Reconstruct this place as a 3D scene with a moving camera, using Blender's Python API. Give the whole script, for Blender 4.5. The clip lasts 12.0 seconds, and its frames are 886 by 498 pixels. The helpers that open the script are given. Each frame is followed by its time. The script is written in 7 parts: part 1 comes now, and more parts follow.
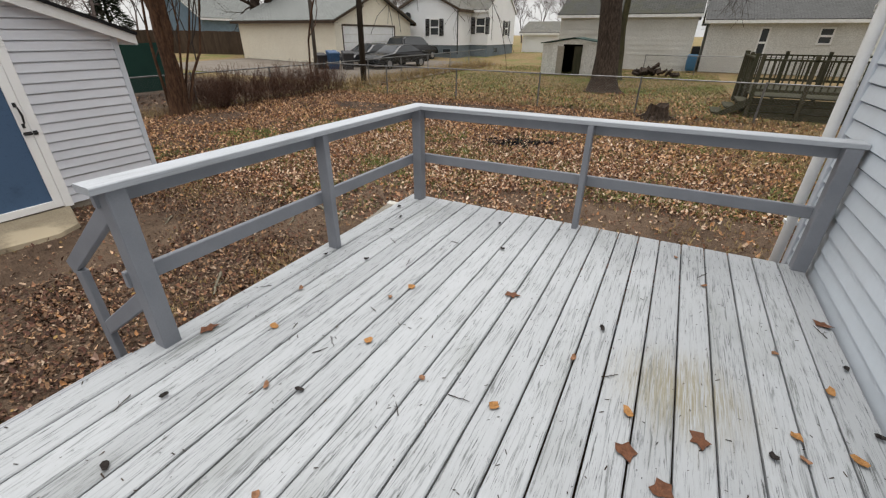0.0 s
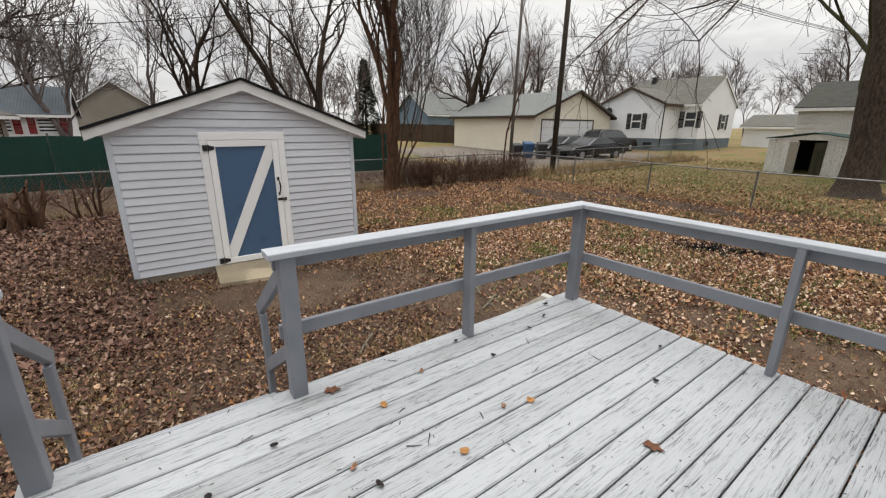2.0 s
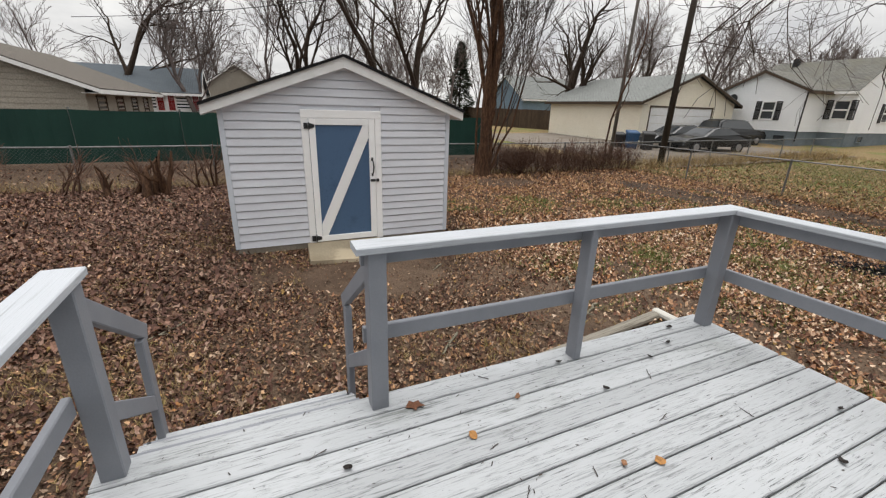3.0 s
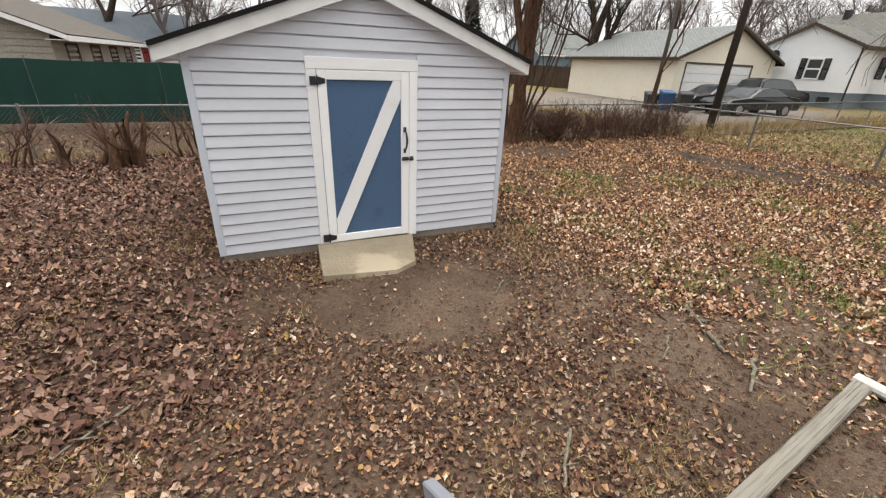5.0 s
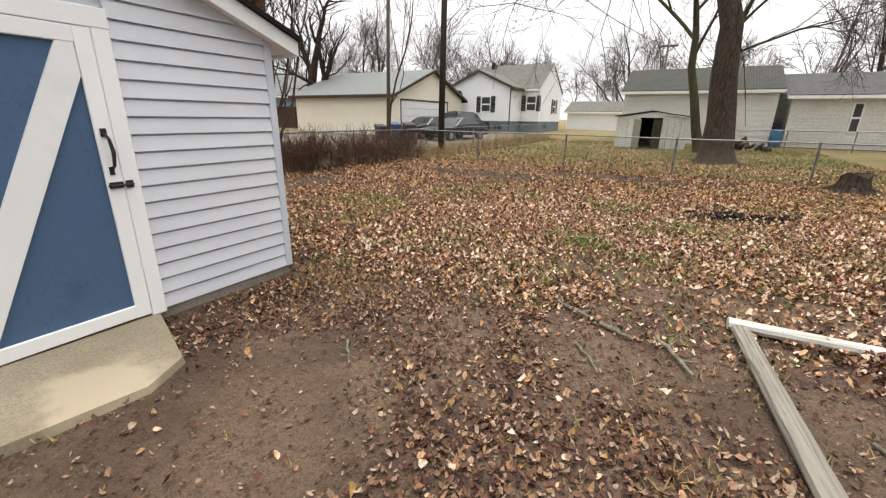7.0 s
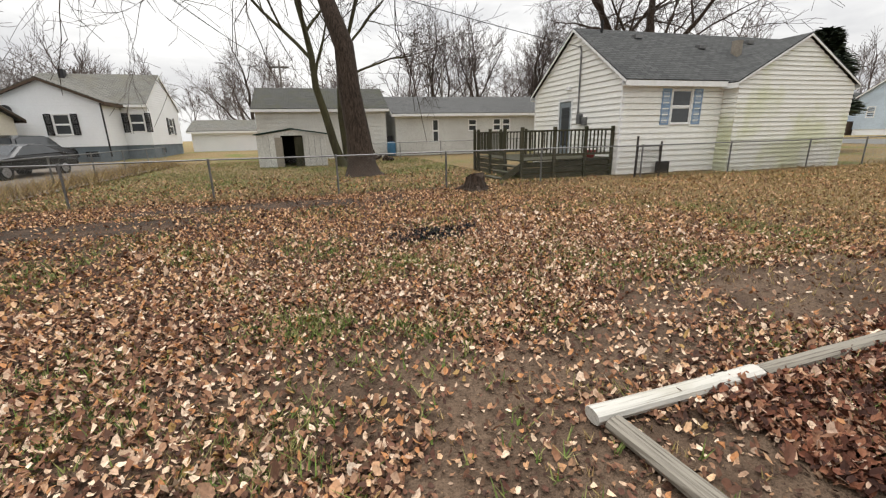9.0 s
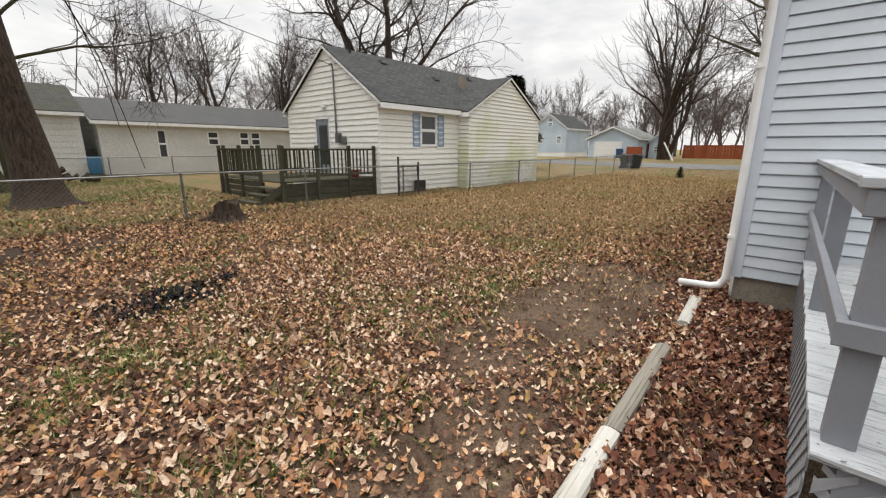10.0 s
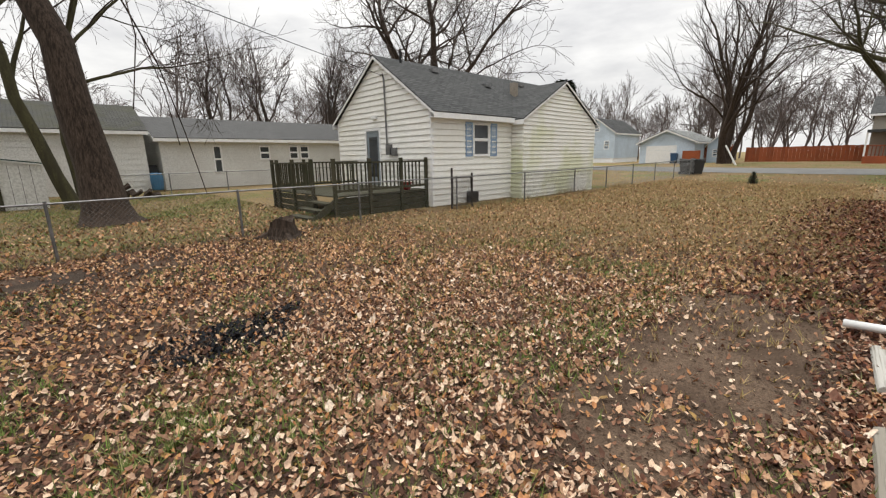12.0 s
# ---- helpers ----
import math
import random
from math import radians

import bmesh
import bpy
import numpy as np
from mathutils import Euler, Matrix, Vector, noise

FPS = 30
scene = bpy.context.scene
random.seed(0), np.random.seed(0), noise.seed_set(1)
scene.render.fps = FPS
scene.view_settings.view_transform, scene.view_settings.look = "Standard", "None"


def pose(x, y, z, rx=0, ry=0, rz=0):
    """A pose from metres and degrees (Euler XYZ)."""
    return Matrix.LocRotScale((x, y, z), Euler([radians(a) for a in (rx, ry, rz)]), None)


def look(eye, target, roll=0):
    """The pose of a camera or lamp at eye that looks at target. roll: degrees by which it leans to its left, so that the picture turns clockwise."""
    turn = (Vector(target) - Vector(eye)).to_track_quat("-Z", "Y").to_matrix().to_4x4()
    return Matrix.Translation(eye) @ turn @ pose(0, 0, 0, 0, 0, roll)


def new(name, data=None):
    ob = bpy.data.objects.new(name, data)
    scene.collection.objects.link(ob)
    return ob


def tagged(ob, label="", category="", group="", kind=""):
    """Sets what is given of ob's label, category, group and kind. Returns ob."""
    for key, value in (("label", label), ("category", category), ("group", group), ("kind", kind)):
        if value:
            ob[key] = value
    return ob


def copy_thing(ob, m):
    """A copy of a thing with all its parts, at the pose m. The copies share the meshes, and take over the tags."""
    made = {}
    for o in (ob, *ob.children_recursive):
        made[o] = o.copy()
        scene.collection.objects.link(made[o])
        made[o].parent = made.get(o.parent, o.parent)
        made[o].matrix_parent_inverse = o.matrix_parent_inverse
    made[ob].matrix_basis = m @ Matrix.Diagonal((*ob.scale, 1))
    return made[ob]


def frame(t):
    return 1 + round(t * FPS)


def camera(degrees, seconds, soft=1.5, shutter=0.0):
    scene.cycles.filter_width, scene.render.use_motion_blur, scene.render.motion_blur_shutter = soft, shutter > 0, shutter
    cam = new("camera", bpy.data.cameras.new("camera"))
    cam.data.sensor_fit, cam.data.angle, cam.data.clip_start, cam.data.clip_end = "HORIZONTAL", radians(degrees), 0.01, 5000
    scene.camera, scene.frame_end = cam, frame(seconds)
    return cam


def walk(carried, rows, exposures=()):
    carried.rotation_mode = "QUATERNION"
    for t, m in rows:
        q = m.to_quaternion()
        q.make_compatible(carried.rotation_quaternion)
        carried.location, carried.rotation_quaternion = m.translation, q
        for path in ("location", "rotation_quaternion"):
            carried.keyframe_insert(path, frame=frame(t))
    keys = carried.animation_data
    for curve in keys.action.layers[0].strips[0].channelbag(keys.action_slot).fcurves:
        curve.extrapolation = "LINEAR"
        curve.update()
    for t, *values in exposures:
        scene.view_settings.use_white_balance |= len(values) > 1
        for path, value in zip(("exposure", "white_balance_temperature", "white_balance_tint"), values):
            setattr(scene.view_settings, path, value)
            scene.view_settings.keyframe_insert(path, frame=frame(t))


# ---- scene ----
cam = camera(94.4, 12.0, soft=1.25)
PATH = [
    (0, (0.02, 0.017, 1.876), (-0.81, 1.582, 0.948), 0.4),
    (0.5, (0.099, 0.105, 1.914), (-0.393, 1.881, 1.138), 4.3),
    (0.8, (0.182, 0.183, 1.944), (-0.408, 1.958, 1.236), 5.1),
    (1, (0.229, 0.287, 1.927), (-0.522, 2.013, 1.251), 4.2),
    (1.5, (0.176, 0.319, 1.955), (-1.037, 1.802, 1.381), 1.1),
    (2, (0.119, 0.29, 1.951), (-1.422, 1.427, 1.372), 0.5),
    (2.5, (-0.004, 0.289, 1.91), (-1.69, 1.156, 1.272), 1.4),
    (3, (-0.321, 0.39, 1.903), (-2.039, 1.18, 1.253), 1.7),
    (3.2, (-0.451, 0.445, 1.892), (-2.184, 1.205, 1.245), 1.6),
    (4.8, (-1.923, 0.507, 1.843), (-3.619, 1.209, 1.048), 2.5),
    (5, (-2.136, 0.512, 1.809), (-3.792, 1.274, 0.986), 2.3),
    (5.5, (-2.58, 0.499, 1.744), (-4.127, 1.453, 0.909), 2.8),
    (6, (-2.891, 0.559, 1.572), (-4.302, 1.741, 0.79), 2.6),
    (6.5, (-3.165, 0.697, 1.428), (-4.389, 2.133, 0.763), 1.6),
    (7, (-3.451, 0.847, 1.253), (-4.415, 2.49, 0.643), 0.9),
    (7.2, (-3.586, 0.979, 1.19), (-4.418, 2.703, 0.609), 0.9),
    (8.8, (-4.199, 2.47, 1.254), (-3.85, 4.362, 0.708), -1.6),
    (9, (-4.219, 2.693, 1.261), (-3.688, 4.545, 0.726), -1.3),
    (9.5, (-4.128, 3.196, 1.343), (-3.106, 4.834, 0.822), -0.4),
    (10, (-3.91, 3.653, 1.372), (-2.448, 4.931, 0.895), 0.2),
    (10.5, (-3.742, 4.053, 1.396), (-2.005, 4.956, 0.986), 0.3),
    (11, (-3.736, 4.351, 1.456), (-1.883, 5.008, 1.085), 0.4),
    (11.5, (-3.754, 4.418, 1.451), (-1.959, 5.214, 1.074), 0.6),
    (12, (-3.735, 4.513, 1.427), (-2.396, 5.933, 0.990), -1.1),
]
EXPOSURES = [(0, 0.74), (3, 0.82), (5, 1.25), (7, 1.28), (9, 1.03), (11, 0.93), (12, 0.92)]
walk(cam, [(t, look(eye, target, roll)) for t, eye, target, roll in PATH], exposures=EXPOSURES)

# world, sun and exposure
world = bpy.data.worlds.new("overcast_sky")
scene.world = world
world.use_nodes = True
wn, wl = world.node_tree.nodes, world.node_tree.links
wn.clear()
w_out, w_bg, w_sky = wn.new("ShaderNodeOutputWorld"), wn.new("ShaderNodeBackground"), wn.new("ShaderNodeTexSky")
w_sky.sky_type, w_sky.sun_disc = "NISHITA", False
w_sky.sun_elevation, w_sky.sun_rotation = radians(78), radians(141)
w_sky.air_density, w_sky.dust_density = 1.0, 3.0
w_tc, w_noise, w_ramp, w_mix = wn.new("ShaderNodeTexCoord"), wn.new("ShaderNodeTexNoise"), wn.new("ShaderNodeValToRGB"), wn.new("ShaderNodeMix")
w_map = wn.new("ShaderNodeMapping")
w_map.inputs["Scale"].default_value = (1.0, 1.0, 3.2)
w_noise.inputs["Scale"].default_value = 3.4
w_noise.inputs["Detail"].default_value = 6
w_noise.inputs["Roughness"].default_value = 0.55
w_ramp.color_ramp.elements[0].position, w_ramp.color_ramp.elements[0].color = 0.34, (6.3, 6.3, 6.4, 1)
w_ramp.color_ramp.elements[1].position, w_ramp.color_ramp.elements[1].color = 0.66, (9.7, 9.6, 9.35, 1)
w_mix.data_type = "RGBA"
w_mix.inputs[0].default_value = 0.97
w_sep, w_grad, w_mul = wn.new("ShaderNodeSeparateXYZ"), wn.new("ShaderNodeMapRange"), wn.new("ShaderNodeVectorMath")
w_grad.inputs["From Min"].default_value, w_grad.inputs["From Max"].default_value = 0.0, 1.0
w_grad.inputs["To Min"].default_value, w_grad.inputs["To Max"].default_value = 0.78, 1.4
w_mul.operation = "SCALE"
wl.new(w_tc.outputs["Generated"], w_sep.inputs[0])
wl.new(w_sep.outputs[2], w_grad.inputs["Value"])
wl.new(w_grad.outputs[0], w_mul.inputs["Scale"])
wl.new(w_tc.outputs["Generated"], w_map.inputs["Vector"])
wl.new(w_map.outputs["Vector"], w_noise.inputs["Vector"])
wl.new(w_noise.outputs["Fac"], w_ramp.inputs[0])
wl.new(w_sky.outputs[0], w_mix.inputs[6])
wl.new(w_ramp.outputs[0], w_mix.inputs[7])
wl.new(w_mix.outputs[2], w_mul.inputs[0])
wl.new(w_mul.outputs[0], w_bg.inputs["Color"])
w_bg.inputs["Strength"].default_value = 0.068
wl.new(w_bg.outputs[0], w_out.inputs["Surface"])

sun_data = bpy.data.lights.new("sun", "SUN")
sun_data.energy, sun_data.angle, sun_data.color = 1.5, radians(60), (1.0, 0.98, 0.95)
sun = new("sun", sun_data)
sun.matrix_world = look((-2, 3, 30), (0, 0, 0))
scene.view_settings.exposure = 0.0


# materials
def nodes_of(name):
    m = bpy.data.materials.new(name)
    m.use_nodes = True
    nt = m.node_tree
    return m, nt, nt.nodes["Principled BSDF"]


def noise_node(nt, vec, scale, detail=4.0, rough=0.55, dist=0.0):
    n = nt.nodes.new("ShaderNodeTexNoise")
    n.inputs["Scale"].default_value = scale
    n.inputs["Detail"].default_value = detail
    n.inputs["Roughness"].default_value = rough
    n.inputs["Distortion"].default_value = dist
    if vec is not None:
        nt.links.new(vec, n.inputs["Vector"])
    return n.outputs["Fac"]


def mix_node(nt, fac, a, b, mode="MIX"):
    n = nt.nodes.new("ShaderNodeMix")
    n.data_type, n.blend_type = "RGBA", mode
    for sock, v in ((n.inputs[0], fac), (n.inputs[6], a), (n.inputs[7], b)):
        if isinstance(v, bpy.types.NodeSocket):
            nt.links.new(v, sock)
        elif isinstance(v, tuple):
            sock.default_value = (*v[:3], 1)
        else:
            sock.default_value = v
    return n.outputs[2]


def step_node(nt, fac, lo, hi):
    n = nt.nodes.new("ShaderNodeMapRange")
    n.inputs["From Min"].default_value, n.inputs["From Max"].default_value = lo, hi
    n.interpolation_type = "SMOOTHSTEP"
    nt.links.new(fac, n.inputs["Value"])
    return n.outputs["Result"]


def math_node(nt, op, a, b=None):
    n = nt.nodes.new("ShaderNodeMath")
    n.operation = op
    for sock, v in zip(n.inputs, (a, b)):
        if isinstance(v, bpy.types.NodeSocket):
            nt.links.new(v, sock)
        elif v is not None:
            sock.default_value = v
    return n.outputs[0]


def coords(nt, scale=(1, 1, 1), shift=True, kind="Object"):
    tc, mp = nt.nodes.new("ShaderNodeTexCoord"), nt.nodes.new("ShaderNodeMapping")
    nt.links.new(tc.outputs[kind], mp.inputs["Vector"])
    mp.inputs["Scale"].default_value = scale
    if shift:
        info, mul = nt.nodes.new("ShaderNodeObjectInfo"), nt.nodes.new("ShaderNodeVectorMath")
        mul.operation = "SCALE"
        comb = nt.nodes.new("ShaderNodeCombineXYZ")
        for k in range(3):
            nt.links.new(info.outputs["Random"], comb.inputs[k])
        nt.links.new(comb.outputs[0], mul.inputs[0])
        mul.inputs["Scale"].default_value = 37.0
        nt.links.new(mul.outputs[0], mp.inputs["Location"])
    return mp.outputs[0]


def bump(nt, bsdf, height, strength=0.3, distance=0.01):
    b = nt.nodes.new("ShaderNodeBump")
    b.inputs["Strength"].default_value, b.inputs["Distance"].default_value = strength, distance
    nt.links.new(height, b.inputs["Height"])
    nt.links.new(b.outputs[0], bsdf.inputs["Normal"])


def finish(m, nt, bsdf, colour, rough=0.7, metal=0.0):
    if isinstance(colour, tuple):
        bsdf.inputs["Base Color"].default_value = (*colour, 1)
    else:
        nt.links.new(colour, bsdf.inputs["Base Color"])
    if isinstance(rough, bpy.types.NodeSocket):
        nt.links.new(rough, bsdf.inputs["Roughness"])
    else:
        bsdf.inputs["Roughness"].default_value = rough
    bsdf.inputs["Metallic"].default_value = metal
    if 0.5 < (rough if isinstance(rough, float) else 0.9) and not metal:
        bsdf.inputs["Specular IOR Level"].default_value = 0.25
    return m


def plain(name, c, c2=None, scale=3.0, fine=60.0, rough=0.7, metal=0.0, rel=0.15, stretch=(1, 1, 1), vary=0.0, speck=1.0):
    """A surface of one colour with stains, grain and fine relief; vary: how far objects differ from one another."""
    m, nt, bsdf = nodes_of(name)
    v = coords(nt, stretch)
    c2 = c2 or tuple(x * 0.78 for x in c)
    big, small = noise_node(nt, v, scale, 5), noise_node(nt, v, fine, 3)
    col = mix_node(nt, step_node(nt, big, 0.35, 0.7), c, c2)
    col = mix_node(nt, math_node(nt, "MULTIPLY", step_node(nt, small, 0.3, 0.8), speck), col, tuple(x * 0.8 for x in c2))
    if vary:
        info = nt.nodes.new("ShaderNodeObjectInfo")
        hsv = nt.nodes.new("ShaderNodeHueSaturation")
        nt.links.new(math_node(nt, "ADD", math_node(nt, "MULTIPLY", info.outputs["Random"], 2 * vary), 1 - vary), hsv.inputs["Value"])
        nt.links.new(col, hsv.inputs["Color"])
        col = hsv.outputs[0]
    bump(nt, bsdf, small, rel, 0.004)
    return finish(m, nt, bsdf, col, rough, metal)


def weathered_wood(name, paint, wood, worn=0.5, dirt=(0.16, 0.16, 0.15), grain=1.0):
    """Painted boards, the grain along y: thin paint that has gone from the raised grain in streaks, with grey-green stains."""
    m, nt, bsdf = nodes_of(name)
    g = coords(nt, (85 * grain, 1.3 * grain, 85 * grain))
    g2 = coords(nt, (230 * grain, 2.2 * grain, 230 * grain))
    wide = coords(nt, (3.0, 0.9, 3.0))
    streak, thin, patch = noise_node(nt, g, 1.0, 6, 0.65, 0.6), noise_node(nt, g2, 1.0, 4, 0.6, 0.3), noise_node(nt, wide, 1.0, 5)
    fac = math_node(nt, "ADD", math_node(nt, "MULTIPLY", streak, 0.85), math_node(nt, "MULTIPLY", patch, 0.15))
    fac = math_node(nt, "ADD", fac, math_node(nt, "MULTIPLY", math_node(nt, "SUBTRACT", thin, 0.5), 0.35))
    lo = 0.62 - 0.2 * worn
    col = mix_node(nt, step_node(nt, fac, lo, lo + 0.2), paint, wood)
    col = mix_node(nt, math_node(nt, "MULTIPLY", step_node(nt, patch, 0.55, 0.8), 0.4), col, dirt)
    col = mix_node(nt, math_node(nt, "MULTIPLY", step_node(nt, thin, 0.6, 0.8), 0.35), col, dirt)
    info, hsv = nt.nodes.new("ShaderNodeObjectInfo"), nt.nodes.new("ShaderNodeHueSaturation")
    nt.links.new(math_node(nt, "ADD", math_node(nt, "MULTIPLY", info.outputs["Random"], 0.12), 0.93), hsv.inputs["Value"])
    nt.links.new(col, hsv.inputs["Color"])
    bump(nt, bsdf, math_node(nt, "ADD", thin, streak), 0.5, 0.004)
    return finish(m, nt, bsdf, hsv.outputs[0], 0.72)


def deck_paint(name, paint, wood, stain):
    """Pale paint on deck boards: worn to the grain in patches, with thin dark checks and grey-green stains."""
    m, nt, bsdf = nodes_of(name)
    g, g2 = coords(nt, (60, 3.2, 60)), coords(nt, (170, 6, 170))
    wide, flake = coords(nt, (2.6, 1.3, 2.6)), coords(nt, (34, 9, 34))
    streak, thin = noise_node(nt, g, 1.0, 6, 0.7, 1.2), noise_node(nt, g2, 1.0, 4, 0.65, 0.6)
    patch, chips = noise_node(nt, wide, 1.0, 5), noise_node(nt, flake, 1.0, 6, 0.75, 0.8)
    mask = math_node(nt, "ADD", math_node(nt, "MULTIPLY", step_node(nt, patch, 0.40, 0.60), 0.72), 0.32)
    bare = math_node(nt, "MULTIPLY", step_node(nt, streak, 0.50, 0.66), mask)
    col = mix_node(nt, bare, paint, wood)
    col = mix_node(nt, math_node(nt, "MULTIPLY", step_node(nt, chips, 0.60, 0.70), mask), col, tuple(x * 0.7 for x in wood))
    col = mix_node(nt, math_node(nt, "MULTIPLY", step_node(nt, thin, 0.58, 0.68), 0.85), col, (0.05, 0.05, 0.05))
    col = mix_node(nt, math_node(nt, "MULTIPLY", step_node(nt, patch, 0.52, 0.75), 0.35), col, stain)
    # an old yellowish stain on the boards near the house
    geo, off, ln = nt.nodes.new("ShaderNodeNewGeometry"), nt.nodes.new("ShaderNodeVectorMath"), nt.nodes.new("ShaderNodeVectorMath")
    off.inputs[1].default_value = (-0.36, -1.80, -0.38)
    ln.operation = "LENGTH"
    nt.links.new(geo.outputs["Position"], off.inputs[0])
    nt.links.new(off.outputs[0], ln.inputs[0])
    near = math_node(nt, "SUBTRACT", 0.55, math_node(nt, "ADD", ln.outputs["Value"], math_node(nt, "MULTIPLY", streak, 0.35)))
    col = mix_node(nt, math_node(nt, "MULTIPLY", step_node(nt, near, -0.05, 0.35), step_node(nt, thin, 0.35, 0.6)), col, (0.30, 0.27, 0.19))
    info, hsv = nt.nodes.new("ShaderNodeObjectInfo"), nt.nodes.new("ShaderNodeHueSaturation")
    nt.links.new(math_node(nt, "ADD", math_node(nt, "MULTIPLY", info.outputs["Random"], 0.18), 0.9), hsv.inputs["Value"])
    nt.links.new(col, hsv.inputs["Color"])
    bump(nt, bsdf, math_node(nt, "ADD", thin, streak), 0.6, 0.004)
    return finish(m, nt, bsdf, hsv.outputs[0], 0.75)


def shingles(name, c, c2, moss=None, row=0.14):
    m, nt, bsdf = nodes_of(name)
    v = coords(nt, (1, 1, 1), False)
    br = nt.nodes.new("ShaderNodeTexBrick")
    nt.links.new(v, br.inputs["Vector"])
    br.inputs["Scale"].default_value = 1.0
    br.inputs["Brick Width"].default_value, br.inputs["Row Height"].default_value = 0.3, row
    br.inputs["Mortar Size"].default_value = 0.014
    br.inputs["Color1"].default_value, br.inputs["Color2"].default_value = (*c, 1), (*c2, 1)
    br.inputs["Mortar"].default_value = (*(x * 0.2 for x in c), 1)
    n, big = noise_node(nt, v, 90, 3), noise_node(nt, v, 0.7, 5)
    col = mix_node(nt, math_node(nt, "MULTIPLY", n, 0.35), br.outputs["Color"], tuple(x * 0.5 for x in c))
    col = mix_node(nt, math_node(nt, "MULTIPLY", step_node(nt, big, 0.45, 0.7), 0.5), col, moss or tuple(x * 0.7 for x in c))
    bump(nt, bsdf, math_node(nt, "ADD", math_node(nt, "MULTIPLY", br.outputs["Fac"], -1.0), n), 0.5, 0.01)
    return finish(m, nt, bsdf, col, 0.9)


def island_colours(name, colours, rough=0.75, relief=0.2, warm=1.0, gain=1.0):
    """One colour for each loose piece of a mesh, out of a list."""
    m, nt, bsdf = nodes_of(name)
    geo, ramp = nt.nodes.new("ShaderNodeNewGeometry"), nt.nodes.new("ShaderNodeValToRGB")
    ramp.color_ramp.interpolation = "CONSTANT"
    nt.links.new(geo.outputs["Random Per Island"], ramp.inputs[0])
    els = ramp.color_ramp.elements
    while len(els) < len(colours):
        els.new(0.5)
    for k, c in enumerate(colours):
        els[k].position, els[k].color = k / len(colours), (min(c[0] * warm * gain, 0.8), c[1] * gain, c[2] * gain / warm, 1)
    n = noise_node(nt, coords(nt, (1, 1, 1), False), 60, 3)
    col = mix_node(nt, math_node(nt, "MULTIPLY", step_node(nt, n, 0.4, 0.7), 0.42), ramp.outputs[0], (0.07, 0.035, 0.022))
    bump(nt, bsdf, n, relief, 0.003)
    return finish(m, nt, bsdf, col, rough)


def glass_pane(name, tint=(0.9, 0.95, 0.95)):
    m, nt, bsdf = nodes_of(name)
    bsdf.inputs["Base Color"].default_value = (*tint, 1)
    bsdf.inputs["Roughness"].default_value = 0.02
    bsdf.inputs["Transmission Weight"].default_value = 1.0
    bsdf.inputs["IOR"].default_value = 1.45
    return m


MAT_DECK = deck_paint("white_weathered_deck_paint", (0.435, 0.45, 0.465), (0.175, 0.185, 0.185), (0.20, 0.21, 0.19))
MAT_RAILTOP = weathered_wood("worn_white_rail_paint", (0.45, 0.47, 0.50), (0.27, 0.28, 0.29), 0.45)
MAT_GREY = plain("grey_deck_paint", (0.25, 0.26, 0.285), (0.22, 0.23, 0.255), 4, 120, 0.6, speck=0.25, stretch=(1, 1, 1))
MAT_LATTICE = plain("grey_lattice_paint", (0.36, 0.37, 0.385), (0.29, 0.30, 0.315), 4, 80, 0.7, speck=0.3)
MAT_SIDING = plain("pale_blue_grey_vinyl_siding", (0.615, 0.665, 0.72), (0.55, 0.595, 0.64), 1.3, 24, 0.45, rel=0.02, speck=0.15)
MAT_SHEDSIDING = plain("pale_grey_vinyl_siding", (0.69, 0.705, 0.75), (0.64, 0.655, 0.70), 1.3, 24, 0.45, rel=0.02, speck=0.15)
MAT_EDGE = plain("black_shingle_edge", (0.012, 0.012, 0.013), None, 6, 60, 0.95)
MAT_TRIM_GREY = plain("pale_grey_corner_trim", (0.60, 0.64, 0.70), (0.56, 0.60, 0.66), 2, 40, 0.5, rel=0.03, speck=0.15)
MAT_WHITE = plain("white_trim_paint", (0.82, 0.82, 0.81), (0.75, 0.75, 0.73), 5, 90, 0.55, rel=0.08, speck=0.2)
MAT_WHITE_WORN = weathered_wood("chipped_white_door_paint", (0.90, 0.90, 0.895), (0.66, 0.64, 0.60), 0.0, (0.72, 0.72, 0.70))
MAT_BLUE = weathered_wood("faded_blue_door_paint", (0.08, 0.14, 0.24), (0.04, 0.07, 0.14), 0.36, (0.02, 0.035, 0.07), 0.7)
MAT_BLACK = plain("black_painted_metal", (0.015, 0.015, 0.017), None, 8, 80, 0.45)
MAT_BLACKTRIM = plain("black_window_trim", (0.005, 0.006, 0.009), (0.007, 0.009, 0.012), 4, 80, 0.75)
# near-black colour that stands in for the shade inside unlit rooms
MAT_DARK = plain("unlit_interior_black", (0.02, 0.02, 0.02), None, 3, 30, 0.9)
MAT_CONCRETE = plain("tan_concrete", (0.33, 0.28, 0.20), (0.25, 0.205, 0.14), 2.4, 70, 0.85, rel=0.4)


